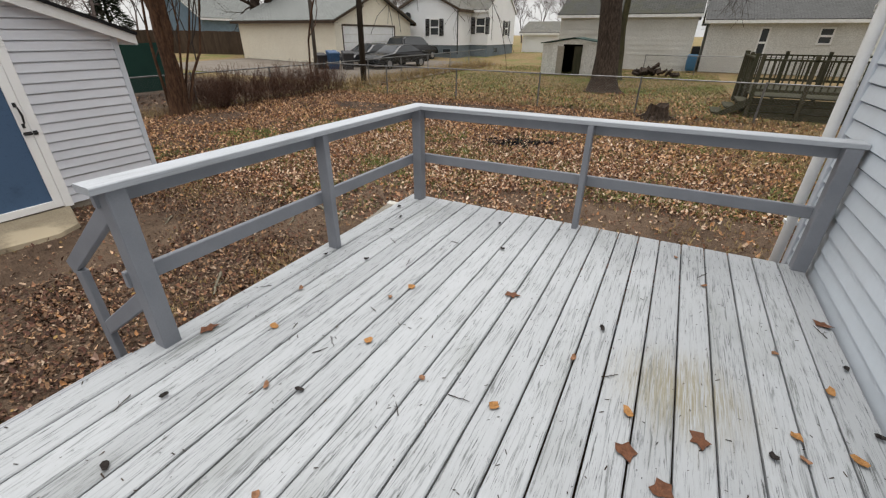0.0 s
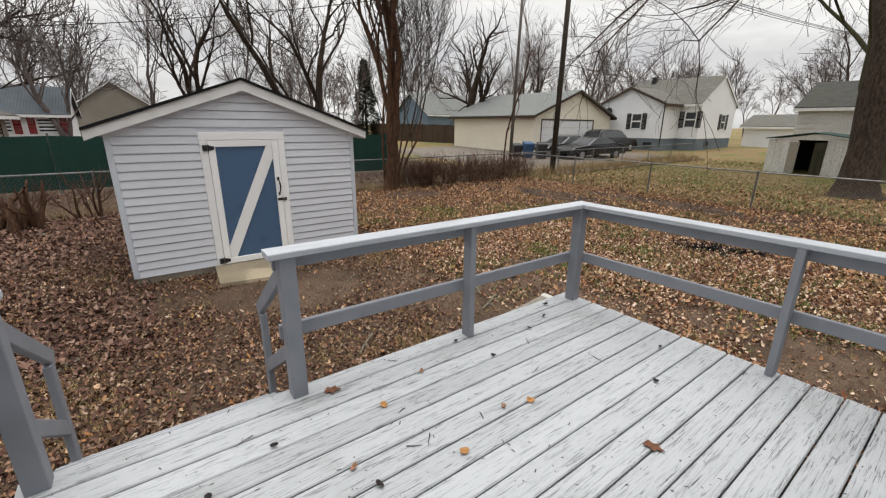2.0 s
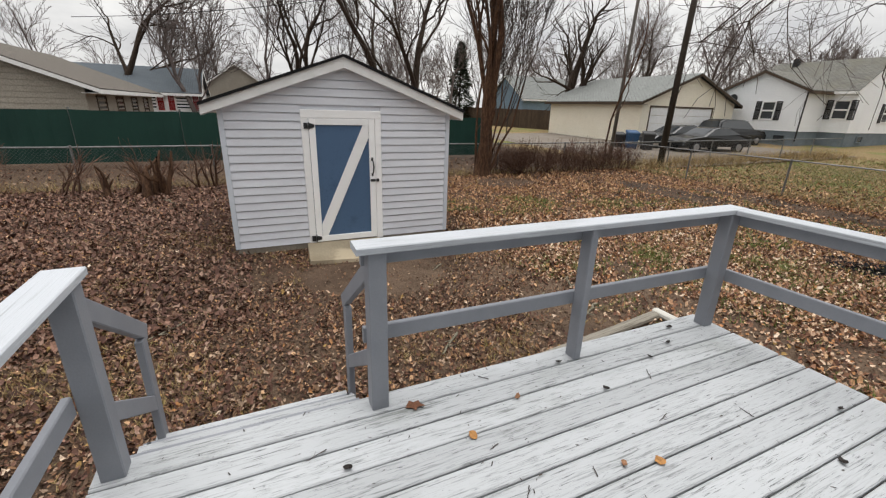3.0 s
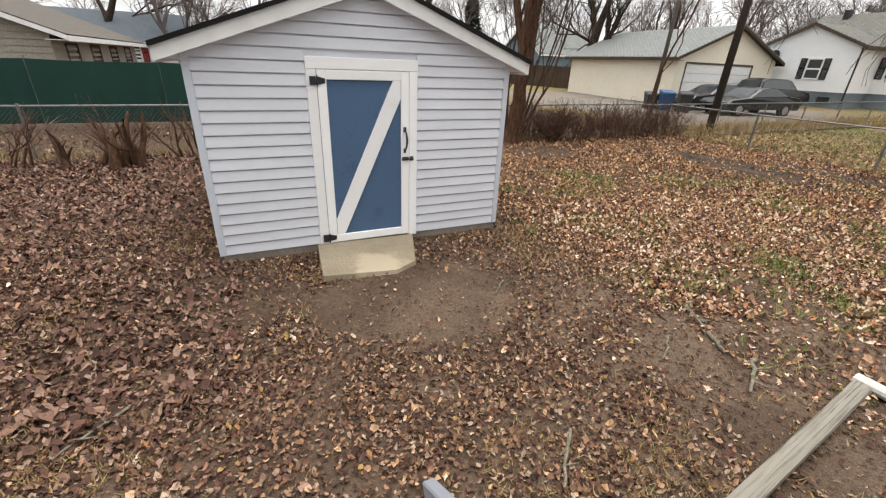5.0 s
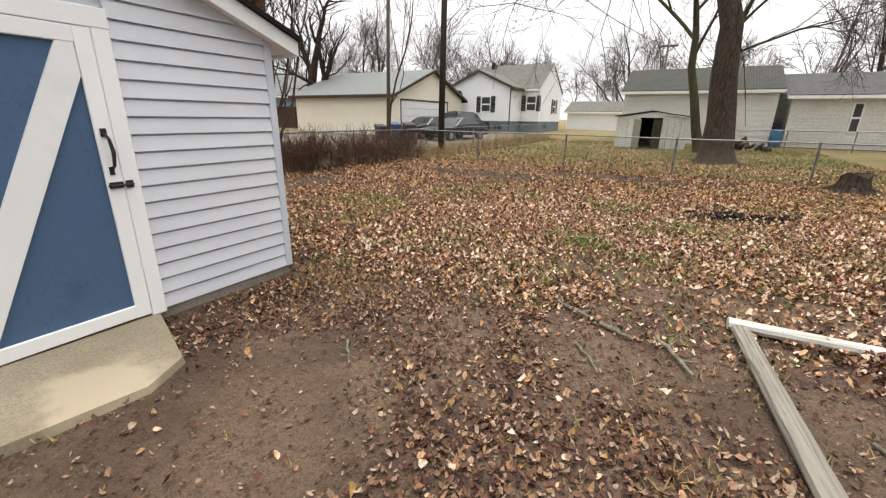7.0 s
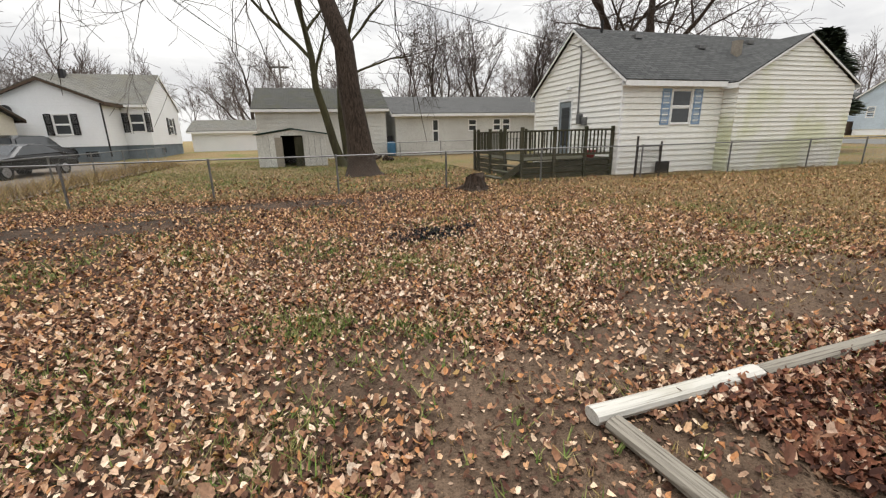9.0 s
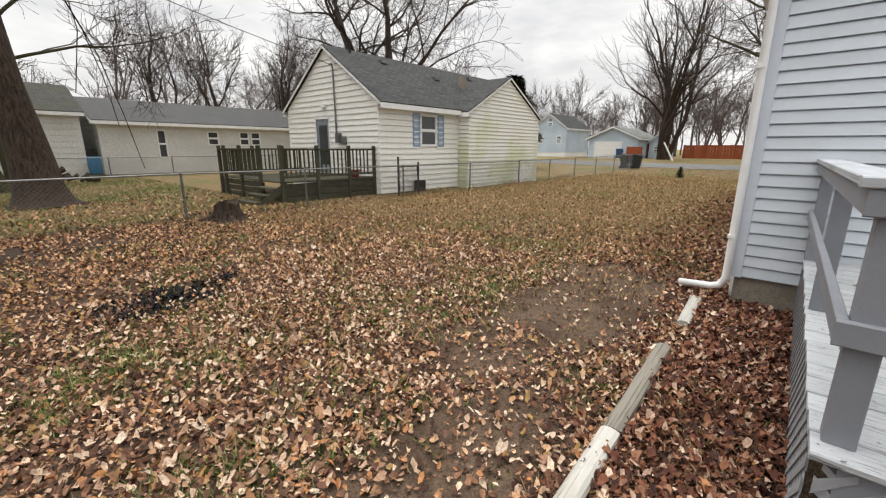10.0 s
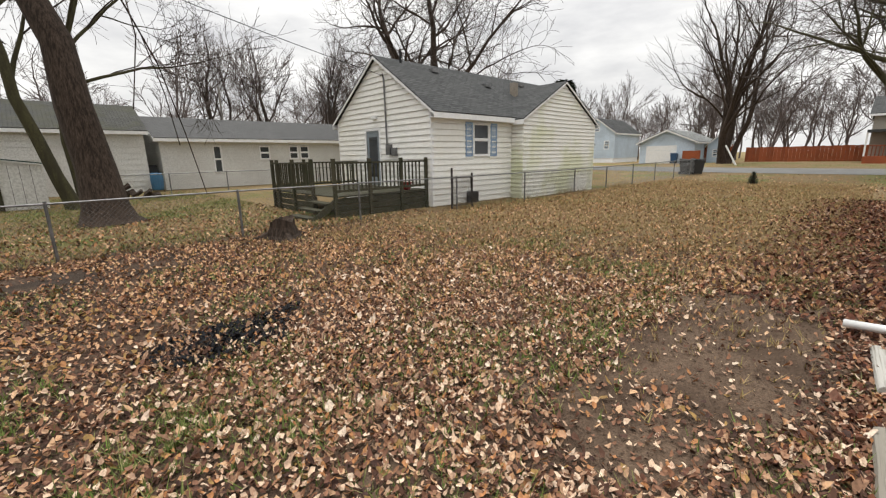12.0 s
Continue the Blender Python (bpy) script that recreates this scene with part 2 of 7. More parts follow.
def worn_concrete(m):
    """A pale worn patch at the tip of the doorstep, where feet land."""
    nt, bsdf = m.node_tree, m.node_tree.nodes["Principled BSDF"]
    v = coords(nt, (1, 1, 1), False)
    off, ln = nt.nodes.new("ShaderNodeVectorMath"), nt.nodes.new("ShaderNodeVectorMath")
    off.inputs[1].default_value = (5.93, -1.52, 0.13)
    nt.links.new(v, off.inputs[0])
    ln.operation = "LENGTH"
    nt.links.new(off.outputs[0], ln.inputs[0])
    d = math_node(nt, "ADD", ln.outputs["Value"], math_node(nt, "MULTIPLY", noise_node(nt, v, 6, 4), 0.35))
    old = bsdf.inputs["Base Color"].links[0].from_socket
    nt.links.new(mix_node(nt, math_node(nt, "MULTIPLY", step_node(nt, math_node(nt, "MULTIPLY", d, -1.0), -0.52, -0.36), 0.7), old, (0.46, 0.385, 0.27)), bsdf.inputs["Base Color"])


worn_concrete(MAT_CONCRETE)
MAT_FOUND = plain("grey_foundation_block", (0.33, 0.29, 0.24), (0.22, 0.19, 0.15), 3, 60, 0.9, rel=0.4)
MAT_FOUND_BLUE = plain("blue_grey_painted_foundation", (0.20, 0.24, 0.27), None, 2, 40, 0.85)
MAT_NBSIDING = plain("mildewed_white_siding", (0.84, 0.83, 0.79), (0.78, 0.77, 0.70), 0.55, 6, 0.6, rel=0.05, speck=0.3)


def mildewed(name):
    """White clapboards with green mildew in soft clouds, most of it low down on one wing."""
    m, nt, bsdf = nodes_of(name)
    v = coords(nt, (1, 1, 1), False)
    n, f = noise_node(nt, v, 0.55, 4), noise_node(nt, v, 9, 4)
    col = mix_node(nt, f, (0.80, 0.79, 0.74), (0.72, 0.71, 0.65))
    col = mix_node(nt, math_node(nt, "MULTIPLY", step_node(nt, n, 0.43, 0.64), 0.68), col, (0.55, 0.57, 0.33))
    return finish(m, nt, bsdf, col, 0.6)


MAT_MILDEW = mildewed("green_mildewed_siding")
MAT_WHSIDING = plain("white_siding", (0.90, 0.91, 0.92), (0.85, 0.86, 0.87), 0.6, 20, 0.6, rel=0.05, speck=0.3)
MAT_CREAM = plain("cream_siding", (0.92, 0.86, 0.72), (0.88, 0.81, 0.66), 0.6, 20, 0.6, rel=0.1)
MAT_GREYSIDING = plain("weathered_grey_white_siding", (0.74, 0.735, 0.70), (0.60, 0.59, 0.55), 0.5, 16, 0.7, rel=0.1)
MAT_LBLUE = plain("light_blue_siding", (0.60, 0.70, 0.80), None, 0.6, 20, 0.6)
MAT_TANSIDING = plain("tan_siding", (0.40, 0.36, 0.30), None, 0.6, 20, 0.6)
MAT_ROOF = shingles("charcoal_asphalt_shingles", (0.085, 0.087, 0.085), (0.045, 0.047, 0.048))
MAT_ROOF_MOSS = shingles("mossy_grey_shingles", (0.085, 0.085, 0.078), (0.06, 0.06, 0.052), (0.06, 0.06, 0.03))
MAT_ROOF_GREY = shingles("grey_shingles", (0.26, 0.27, 0.26), (0.20, 0.21, 0.20), (0.18, 0.19, 0.18))
MAT_ROOF_WORN = shingles("worn_brown_grey_shingles", (0.20, 0.195, 0.175), (0.14, 0.135, 0.12), (0.13, 0.12, 0.09))
MAT_ROOF_DARKGREY = shingles("dark_grey_shingles", (0.12, 0.12, 0.118), (0.085, 0.085, 0.083))
MAT_ROOF_BROWN = shingles("brown_grey_shingles", (0.16, 0.14, 0.12), (0.12, 0.105, 0.09))
MAT_ROOF_BLUE = shingles("blue_grey_shingles", (0.13, 0.15, 0.17), (0.10, 0.12, 0.14))
MAT_DOORGREY = plain("grey_door_paint", (0.27, 0.31, 0.33), None, 3, 40, 0.6)
# brown with the shade under the eave mixed into the colour
MAT_SOFFIT = plain("shaded_brown_soffit", (0.07, 0.055, 0.045), None, 3, 40, 0.8)
MAT_SHUTTER_PALE = plain("pale_blue_shutter", (0.28, 0.39, 0.54), (0.23, 0.33, 0.46), 3, 40, 0.6)
MAT_SHUTTER = plain("faded_blue_shutter", (0.22, 0.31, 0.39), None, 3, 40, 0.6)
MAT_OLDWOOD = plain("mossy_dark_old_wood", (0.08, 0.068, 0.046), (0.042, 0.045, 0.024), 3, 50, 0.9, rel=0.4, stretch=(3, 3, 0.6), vary=0.15)
MAT_LOG = weathered_wood("weathered_grey_landscape_timber", (0.24, 0.218, 0.18), (0.075, 0.063, 0.05), 0.7, (0.10, 0.095, 0.075), 0.8)
MAT_LOGPALE = weathered_wood("bleached_landscape_timber", (0.50, 0.485, 0.44), (0.20, 0.18, 0.145), 0.62, (0.25, 0.22, 0.15), 0.8)
MAT_BARK = plain("dark_grey_brown_bark", (0.085, 0.06, 0.044), (0.02, 0.014, 0.010), 9, 26, 0.95, rel=0.9, stretch=(2.2, 2.2, 0.35))
MAT_BARK_RED = plain("reddish_brown_bark", (0.14, 0.075, 0.042), (0.05, 0.027, 0.017), 9, 30, 0.95, rel=0.8, stretch=(2.2, 2.2, 0.35))
MAT_TWIG = plain("grey_brown_twigs", (0.085, 0.066, 0.055), (0.05, 0.04, 0.034), 2, 20, 0.95)
MAT_TWIG_RED = plain("reddish_brown_twigs", (0.17, 0.10, 0.07), (0.10, 0.055, 0.04), 2, 20, 0.95)
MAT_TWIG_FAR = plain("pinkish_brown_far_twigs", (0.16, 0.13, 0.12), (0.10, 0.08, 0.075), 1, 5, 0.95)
MAT_GALV = plain("dull_galvanised_steel", (0.27, 0.27, 0.27), (0.16, 0.16, 0.155), 6, 80, 0.5, 0.7)
MAT_GALVDARK = plain("rusty_dark_steel", (0.07, 0.06, 0.052), (0.04, 0.033, 0.028), 6, 80, 0.7, 0.3)
MAT_POLE = plain("dark_creosoted_pole", (0.06, 0.048, 0.038), (0.035, 0.028, 0.022), 3, 30, 0.9, stretch=(3, 3, 0.3))
MAT_POLE_GREY = plain("greyed_wooden_pole", (0.17, 0.15, 0.13), (0.10, 0.09, 0.08), 3, 30, 0.9, stretch=(3, 3, 0.3))
MAT_CABLE = plain("black_cable", (0.02, 0.02, 0.02), None, 3, 30, 0.7)
MAT_GREENMESH = plain("dark_green_fence_screen", (0.012, 0.05, 0.038), (0.009, 0.038, 0.03), 0.8, 120, 0.7)
MAT_FENCEBROWN = plain("brown_board_fence", (0.10, 0.07, 0.05), (0.07, 0.05, 0.035), 1.5, 40, 0.9, vary=0.2)
MAT_FENCERED = plain("rust_red_board_fence", (0.33, 0.09, 0.035), (0.25, 0.07, 0.03), 1.5, 40, 0.85, vary=0.15)
MAT_ASPHALT = plain("pale_worn_road", (0.20, 0.20, 0.19), (0.15, 0.15, 0.145), 0.6, 40, 0.9)
MAT_DIRTROAD = plain("gravel_drive", (0.22, 0.19, 0.16), (0.16, 0.135, 0.11), 0.8, 30, 0.95)
MAT_CARBLACK = plain("black_car_paint", (0.012, 0.013, 0.015), None, 2, 60, 0.22, rel=0.0)
MAT_CARDARK = plain("dark_grey_car_paint", (0.035, 0.037, 0.04), None, 2, 60, 0.25, rel=0.0)
MAT_TYRE = plain("black_tyre_rubber", (0.02, 0.02, 0.02), None, 8, 60, 0.85)
MAT_RIM = plain("silver_wheel_rim", (0.45, 0.45, 0.46), None, 8, 60, 0.35, 0.8)
MAT_GLASSDARK = plain("dark_window_glass", (0.035, 0.04, 0.045), (0.05, 0.055, 0.06), 1.5, 10, 0.08, rel=0.0)
MAT_BINBLUE = plain("blue_bin_plastic", (0.03, 0.09, 0.20), None, 3, 50, 0.5)
MAT_BINBLACK = plain("black_bin_plastic", (0.025, 0.025, 0.027), None, 3, 50, 0.5)
MAT_REDLAMP = plain("red_lamp_plastic", (0.35, 0.02, 0.02), None, 3, 50, 0.3)
MAT_EVERGREEN = island_colours("dark_evergreen_needles", [(0.018, 0.035, 0.018), (0.03, 0.05, 0.025), (0.012, 0.025, 0.014)])
MAT_GLASS = glass_pane("window_glass")
MAT_SCREEN = plain("grey_insect_screen", (0.13, 0.14, 0.14), None, 3, 200, 0.8)
MAT_BLIND = plain("white_blind_slats", (0.80, 0.81, 0.80), None, 3, 40, 0.6)
MAT_LEAF = island_colours("dry_fallen_leaves", [(0.24, 0.13, 0.08), (0.12, 0.06, 0.04), (0.40, 0.28, 0.20), (0.045, 0.025, 0.02), (0.09, 0.048, 0.033), (0.40, 0.20, 0.09), (0.62, 0.49, 0.37), (0.20, 0.11, 0.07), (0.52, 0.39, 0.29), (0.14, 0.07, 0.048), (0.42, 0.28, 0.18), (0.07, 0.038, 0.028), (0.30, 0.18, 0.115), (0.22, 0.12, 0.078), (0.68, 0.56, 0.44)], warm=1.07, gain=1.08)
MAT_LEAF_FAR = island_colours("dull_matted_fallen_leaves", [(0.30, 0.19, 0.11), (0.15, 0.08, 0.05), (0.40, 0.28, 0.18), (0.07, 0.04, 0.028), (0.27, 0.15, 0.07), (0.19, 0.11, 0.07), (0.42, 0.31, 0.21), (0.11, 0.06, 0.04), (0.21, 0.15, 0.06), (0.05, 0.028, 0.02)], warm=1.13, gain=1.42)
MAT_LEAF_DARK = island_colours("wet_dark_leaves", [(0.17, 0.08, 0.046), (0.075, 0.036, 0.022), (0.33, 0.18, 0.095), (0.05, 0.026, 0.018), (0.13, 0.075, 0.045), (0.40, 0.27, 0.18), (0.12, 0.052, 0.035), (0.20, 0.115, 0.065)], warm=0.95)
MAT_LEAF_BED = island_colours("dark_red_brown_bed_leaves", [(0.20, 0.075, 0.04), (0.09, 0.033, 0.02), (0.34, 0.17, 0.10), (0.045, 0.02, 0.015), (0.16, 0.06, 0.035), (0.48, 0.33, 0.24), (0.12, 0.045, 0.028), (0.26, 0.11, 0.06), (0.06, 0.025, 0.018)])
MAT_LEAF_PALE = island_colours("pale_tan_maple_leaves", [(0.50, 0.37, 0.27), (0.62, 0.50, 0.39), (0.36, 0.23, 0.15), (0.45, 0.27, 0.16), (0.70, 0.60, 0.49), (0.28, 0.17, 0.11)], warm=1.05)
MAT_LEAF_RED = island_colours("dull_red_brown_leaves", [(0.15, 0.075, 0.052), (0.09, 0.045, 0.033), (0.28, 0.16, 0.115), (0.05, 0.027, 0.021), (0.14, 0.075, 0.055), (0.31, 0.20, 0.15), (0.09, 0.045, 0.034), (0.21, 0.12, 0.085)])
MAT_GRASS = island_colours("winter_grass", [(0.15, 0.20, 0.05), (0.24, 0.25, 0.08), (0.10, 0.15, 0.03), (0.30, 0.29, 0.12), (0.14, 0.21, 0.04), (0.08, 0.13, 0.025)])
MAT_STRAW = island_colours("dry_straw_grass", [(0.36, 0.25, 0.11), (0.25, 0.16, 0.07), (0.42, 0.31, 0.15), (0.18, 0.11, 0.055), (0.30, 0.25, 0.09)])


MAT_CRUMB = island_colours("soil_crumbs_and_chaff", [(0.12, 0.08, 0.055), (0.07, 0.045, 0.03), (0.20, 0.13, 0.09), (0.30, 0.20, 0.12), (0.05, 0.03, 0.022), (0.15, 0.10, 0.07), (0.42, 0.32, 0.20), (0.09, 0.06, 0.04)], 0.95)

# mesh building
class Geo:
    def __init__(self):
        self.v, self.f = [], []

    def add(self, verts, faces, m=None):
        n = len(self.v)
        self.v += [tuple(m @ Vector(p)) for p in verts] if m else [tuple(p) for p in verts]
        self.f += [tuple(i + n for i in f) for f in faces]
        return self

    def box(self, x0, x1, y0, y1, z0, z1, m=None):
        vs = [(x0, y0, z0), (x1, y0, z0), (x1, y1, z0), (x0, y1, z0), (x0, y0, z1), (x1, y0, z1), (x1, y1, z1), (x0, y1, z1)]
        return self.add(vs, [(3, 2, 1, 0), (4, 5, 6, 7), (0, 1, 5, 4), (1, 2, 6, 5), (2, 3, 7, 6), (3, 0, 4, 7)], m)

    def extrude(self, prof, a, b, axis="y", m=None):
        """A closed profile run from a to b along an axis. For y the profile is (x, z), for x (y, z), for z (x, y)."""
        put = {"y": lambda p, s: (p[0], s, p[1]), "x": lambda p, s: (s, p[0], p[1]), "z": lambda p, s: (p[0], p[1], s)}[axis]
        n = len(prof)
        vs = [put(p, a) for p in prof] + [put(p, b) for p in prof]
        fs = [(i, (i + 1) % n, n + (i + 1) % n, n + i) for i in range(n)] + [tuple(range(n))[::-1], tuple(range(n, 2 * n))]
        return self.add(vs, fs, m)

    def bar(self, x0, x1, y0, y1, z0, z1, c=0.005, axis="y", m=None):
        """A box whose long edges are chamfered."""
        if axis == "y":
            a0, a1, b0, b1, s0, s1 = x0, x1, z0, z1, y0, y1
        elif axis == "x":
            a0, a1, b0, b1, s0, s1 = y0, y1, z0, z1, x0, x1
        else:
            a0, a1, b0, b1, s0, s1 = x0, x1, y0, y1, z0, z1
        prof = [(a0 + c, b0), (a1 - c, b0), (a1, b0 + c), (a1, b1 - c), (a1 - c, b1), (a0 + c, b1), (a0, b1 - c), (a0, b0 + c)]
        return self.extrude(prof, s0, s1, axis, m)

    def tube(self, pts, radii, sides=8, caps=True):
        pts = [Vector(p) for p in pts]
        rings = []
        for i, p in enumerate(pts):
            d = (pts[min(i + 1, len(pts) - 1)] - pts[max(i - 1, 0)]).normalized()
            u = d.cross(Vector((0.31, 0.17, 0.93))).normalized()
            if u.length < 0.5:
                u = d.cross(Vector((1, 0, 0))).normalized()
            w = d.cross(u)
            r = radii[i] if isinstance(radii, (list, tuple)) else radii
            rings.append([p + r * (math.cos(2 * math.pi * k / sides) * u + math.sin(2 * math.pi * k / sides) * w) for k in range(sides)])
        vs = [q for ring in rings for q in ring]
        fs = [(i * sides + k, i * sides + (k + 1) % sides, (i + 1) * sides + (k + 1) % sides, (i + 1) * sides + k) for i in range(len(pts) - 1) for k in range(sides)]
        if caps:
            fs += [tuple(range(sides))[::-1], tuple(range((len(pts) - 1) * sides, len(pts) * sides))]
        return self.add(vs, fs)

    def mesh(self, name, smooth=False):
        me = bpy.data.meshes.new(name)
        me.from_pydata(self.v, [], self.f)
        if smooth:
            me.polygons.foreach_set("use_smooth", [True] * len(me.polygons))
        me.update()
        return me


def part(name, geo, material, parent=None, label="", m=None, smooth=False):
    me = geo if isinstance(geo, bpy.types.Mesh) else geo.mesh(name, smooth)
    if not me.materials:
        me.materials.append(material)
    ob = new(name, me)
    if parent:
        ob.parent = parent
    if m is not None:
        ob.matrix_basis = m
    return tagged(ob, label)


def thing(name, label, category, group="", kind="", m=None):
    ob = new(name)
    ob.empty_display_size = 0.2
    if m is not None:
        ob.matrix_basis = m
    return tagged(ob, label, category, group, kind)


def on_wall(x, y, z, facing):
    """A frame whose x runs along a wall, to the right of one who looks at it, z up and y into the wall; facing: degrees in which the wall faces."""
    return pose(x, y, z, 0, 0, facing + 90)


def ground_z(x, y):
    r = math.hypot(x, y - 3)
    t = min(max((r - 20) / 30, 0), 1)
    return -0.18 + 0.5 * t * t * (3 - 2 * t)


# ground
def ground_material():
    m, nt, bsdf = nodes_of("leafy_winter_yard_soil")
    v = coords(nt, (1, 1, 1), False)
    big, mid, small, fine = noise_node(nt, v, 0.35, 5), noise_node(nt, v, 1.6, 5), noise_node(nt, v, 9, 5, 0.7), noise_node(nt, v, 70, 3)
    soil = mix_node(nt, step_node(nt, mid, 0.4, 0.65), (0.215, 0.145, 0.098), (0.12, 0.077, 0.051))
    soil = mix_node(nt, math_node(nt, "MULTIPLY", step_node(nt, fine, 0.35, 0.75), 0.5), soil, (0.07, 0.045, 0.03))
    soil = mix_node(nt, math_node(nt, "MULTIPLY", step_node(nt, small, 0.5, 0.75), 0.35), soil, (0.085, 0.052, 0.034))
    soil = mix_node(nt, math_node(nt, "MULTIPLY", step_node(nt, noise_node(nt, v, 28, 5, 0.75), 0.5, 0.65), 0.55), soil, (0.055, 0.036, 0.025))
    vor = nt.nodes.new("ShaderNodeTexVoronoi")
    vor.inputs["Scale"].default_value = 22
    nt.links.new(v, vor.inputs["Vector"])
    ramp = nt.nodes.new("ShaderNodeValToRGB")
    for k, (p, c) in enumerate(((0, (0.10, 0.055, 0.035)), (0.35, (0.22, 0.12, 0.075)), (0.7, (0.32, 0.20, 0.125)), (1, (0.40, 0.28, 0.18)))):
        e = ramp.color_ramp.elements[k] if k < 2 else ramp.color_ramp.elements.new(p)
        e.position, e.color = p, (*c, 1)
    sep = nt.nodes.new("ShaderNodeSeparateColor")
    nt.links.new(vor.outputs["Color"], sep.inputs[0])
    nt.links.new(sep.outputs[0], ramp.inputs[0])
    # colour darkened: damp soil under the litter, plus painted shade between leaves
    leafy = mix_node(nt, 0.72, ramp.outputs[0], mix_node(nt, small, (0.06, 0.034, 0.023), (0.026, 0.017, 0.012)))
    tc, xyz = nt.nodes.new("ShaderNodeTexCoord"), nt.nodes.new("ShaderNodeSeparateXYZ")
    nt.links.new(tc.outputs["Object"], xyz.inputs[0])
    # bare soil round the shed door and along the deck and the house
    ox = math_node(nt, "ADD", xyz.outputs[0], math_node(nt, "MULTIPLY", math_node(nt, "SUBTRACT", mid, 0.5), 1.6))
    oy = math_node(nt, "ADD", xyz.outputs[1], math_node(nt, "MULTIPLY", math_node(nt, "SUBTRACT", small, 0.5), 1.2))
    far = step_node(nt, math_node(nt, "ADD", math_node(nt, "ABSOLUTE", math_node(nt, "ADD", ox, 1.0)), math_node(nt, "ABSOLUTE", math_node(nt, "SUBTRACT", oy, 3.0))), 4.5, 8.5)
    cover = math_node(nt, "MULTIPLY", far, step_node(nt, small, 0.25, 0.5))
    col = mix_node(nt, cover, soil, leafy)
    # dark wet soil in a band before the back fence and towards the side fence
    wet = math_node(nt, "MULTIPLY", step_node(nt, math_node(nt, "ADD", oy, math_node(nt, "MULTIPLY", ox, -0.25)), 10.2, 12.2), step_node(nt, mid, 0.36, 0.56))
    col = mix_node(nt, math_node(nt, "MULTIPLY", wet, 0.8), col, (0.04, 0.029, 0.022))
    # straw-coloured and green grass beyond the fence and over to the road
    grass = mix_node(nt, step_node(nt, small, 0.3, 0.7), (0.34, 0.245, 0.115), (0.22, 0.155, 0.075))
    grass = mix_node(nt, step_node(nt, big, 0.48, 0.66), grass, (0.17, 0.19, 0.05))
    beyond = step_node(nt, oy, 13.2, 15.5)
    right = step_node(nt, math_node(nt, "ADD", ox, math_node(nt, "MULTIPLY", oy, 0.35)), 4.0, 9.5)
    gfac = math_node(nt, "MAXIMUM", beyond, math_node(nt, "MULTIPLY", right, 0.75))
    col = mix_node(nt, gfac, col, grass)
    col = mix_node(nt, math_node(nt, "MULTIPLY", fine, 0.4), col, (0.06, 0.045, 0.03))
    bump(nt, bsdf, math_node(nt, "ADD", math_node(nt, "MULTIPLY", small, 2.0), fine), 1.0, 0.03)
    return finish(m, nt, bsdf, col, 0.95)


MAT_GROUND = ground_material()
axis_near = list(np.arange(-16, 22.01, 0.4))
grow_out = [6 * 1.22**k for k in range(1, 26)]
gxs = [-16 - g for g in grow_out[::-1]] + axis_near + [22 + g for g in grow_out]
gys = [-12 - g for g in grow_out[::-1]] + list(np.arange(-12, 20.01, 0.4)) + [20 + g for g in grow_out]
gg = Geo()
gg.v = [(float(x), float(y), ground_z(x, y) + 0.018 * (noise.noise((x * 0.7, y * 0.7, 0.3)) - 0.2)) for y in gys for x in gxs]
gw = len(gxs)
gg.f = [(j * gw + i, j * gw + i + 1, (j + 1) * gw + i + 1, (j + 1) * gw + i) for j in range(len(gys) - 1) for i in range(gw - 1)]
part("ground", gg, MAT_GROUND, None, "brown soil yard with fallen leaves and thin winter grass", smooth=True)["kind"] = "structure"

road = Geo()
for s in range(40):
    y0 = -60 + s * 4
    road.add([(30.5, y0, ground_z(30.5, y0) + 0.02), (36.5, y0, ground_z(36.5, y0) + 0.02), (36.5, y0 + 4, ground_z(36.5, y0 + 4) + 0.02), (30.5, y0 + 4, ground_z(30.5, y0 + 4) + 0.02)], [(0, 1, 2, 3)])
part("road", road, MAT_ASPHALT, None, "pale worn asphalt street beyond the lawns")["kind"] = "structure"
drive = Geo()
for s in range(16):
    x0 = -30 + s * 2
    if x0 < -13:
        drive.add([(x0, 16, ground_z(x0, 16) + 0.025), (x0 + 2, 16, ground_z(x0 + 2, 16) + 0.025), (x0 + 2, 31, ground_z(x0 + 2, 31) + 0.02), (x0, 31, ground_z(x0, 31) + 0.02)], [(0, 1, 2, 3)])
part("gravel_drive", drive, MAT_DIRTROAD, None, "grey-brown gravel drive beside the garage")["kind"] = "structure"


# the deck, with its rails, steps and lattice
DZ = 0.38


def edge_y(x):
    """Where the back edge of the deck runs: it is not quite square to the house."""
    return 3.50 + 0.0165 * (x + 2.15)


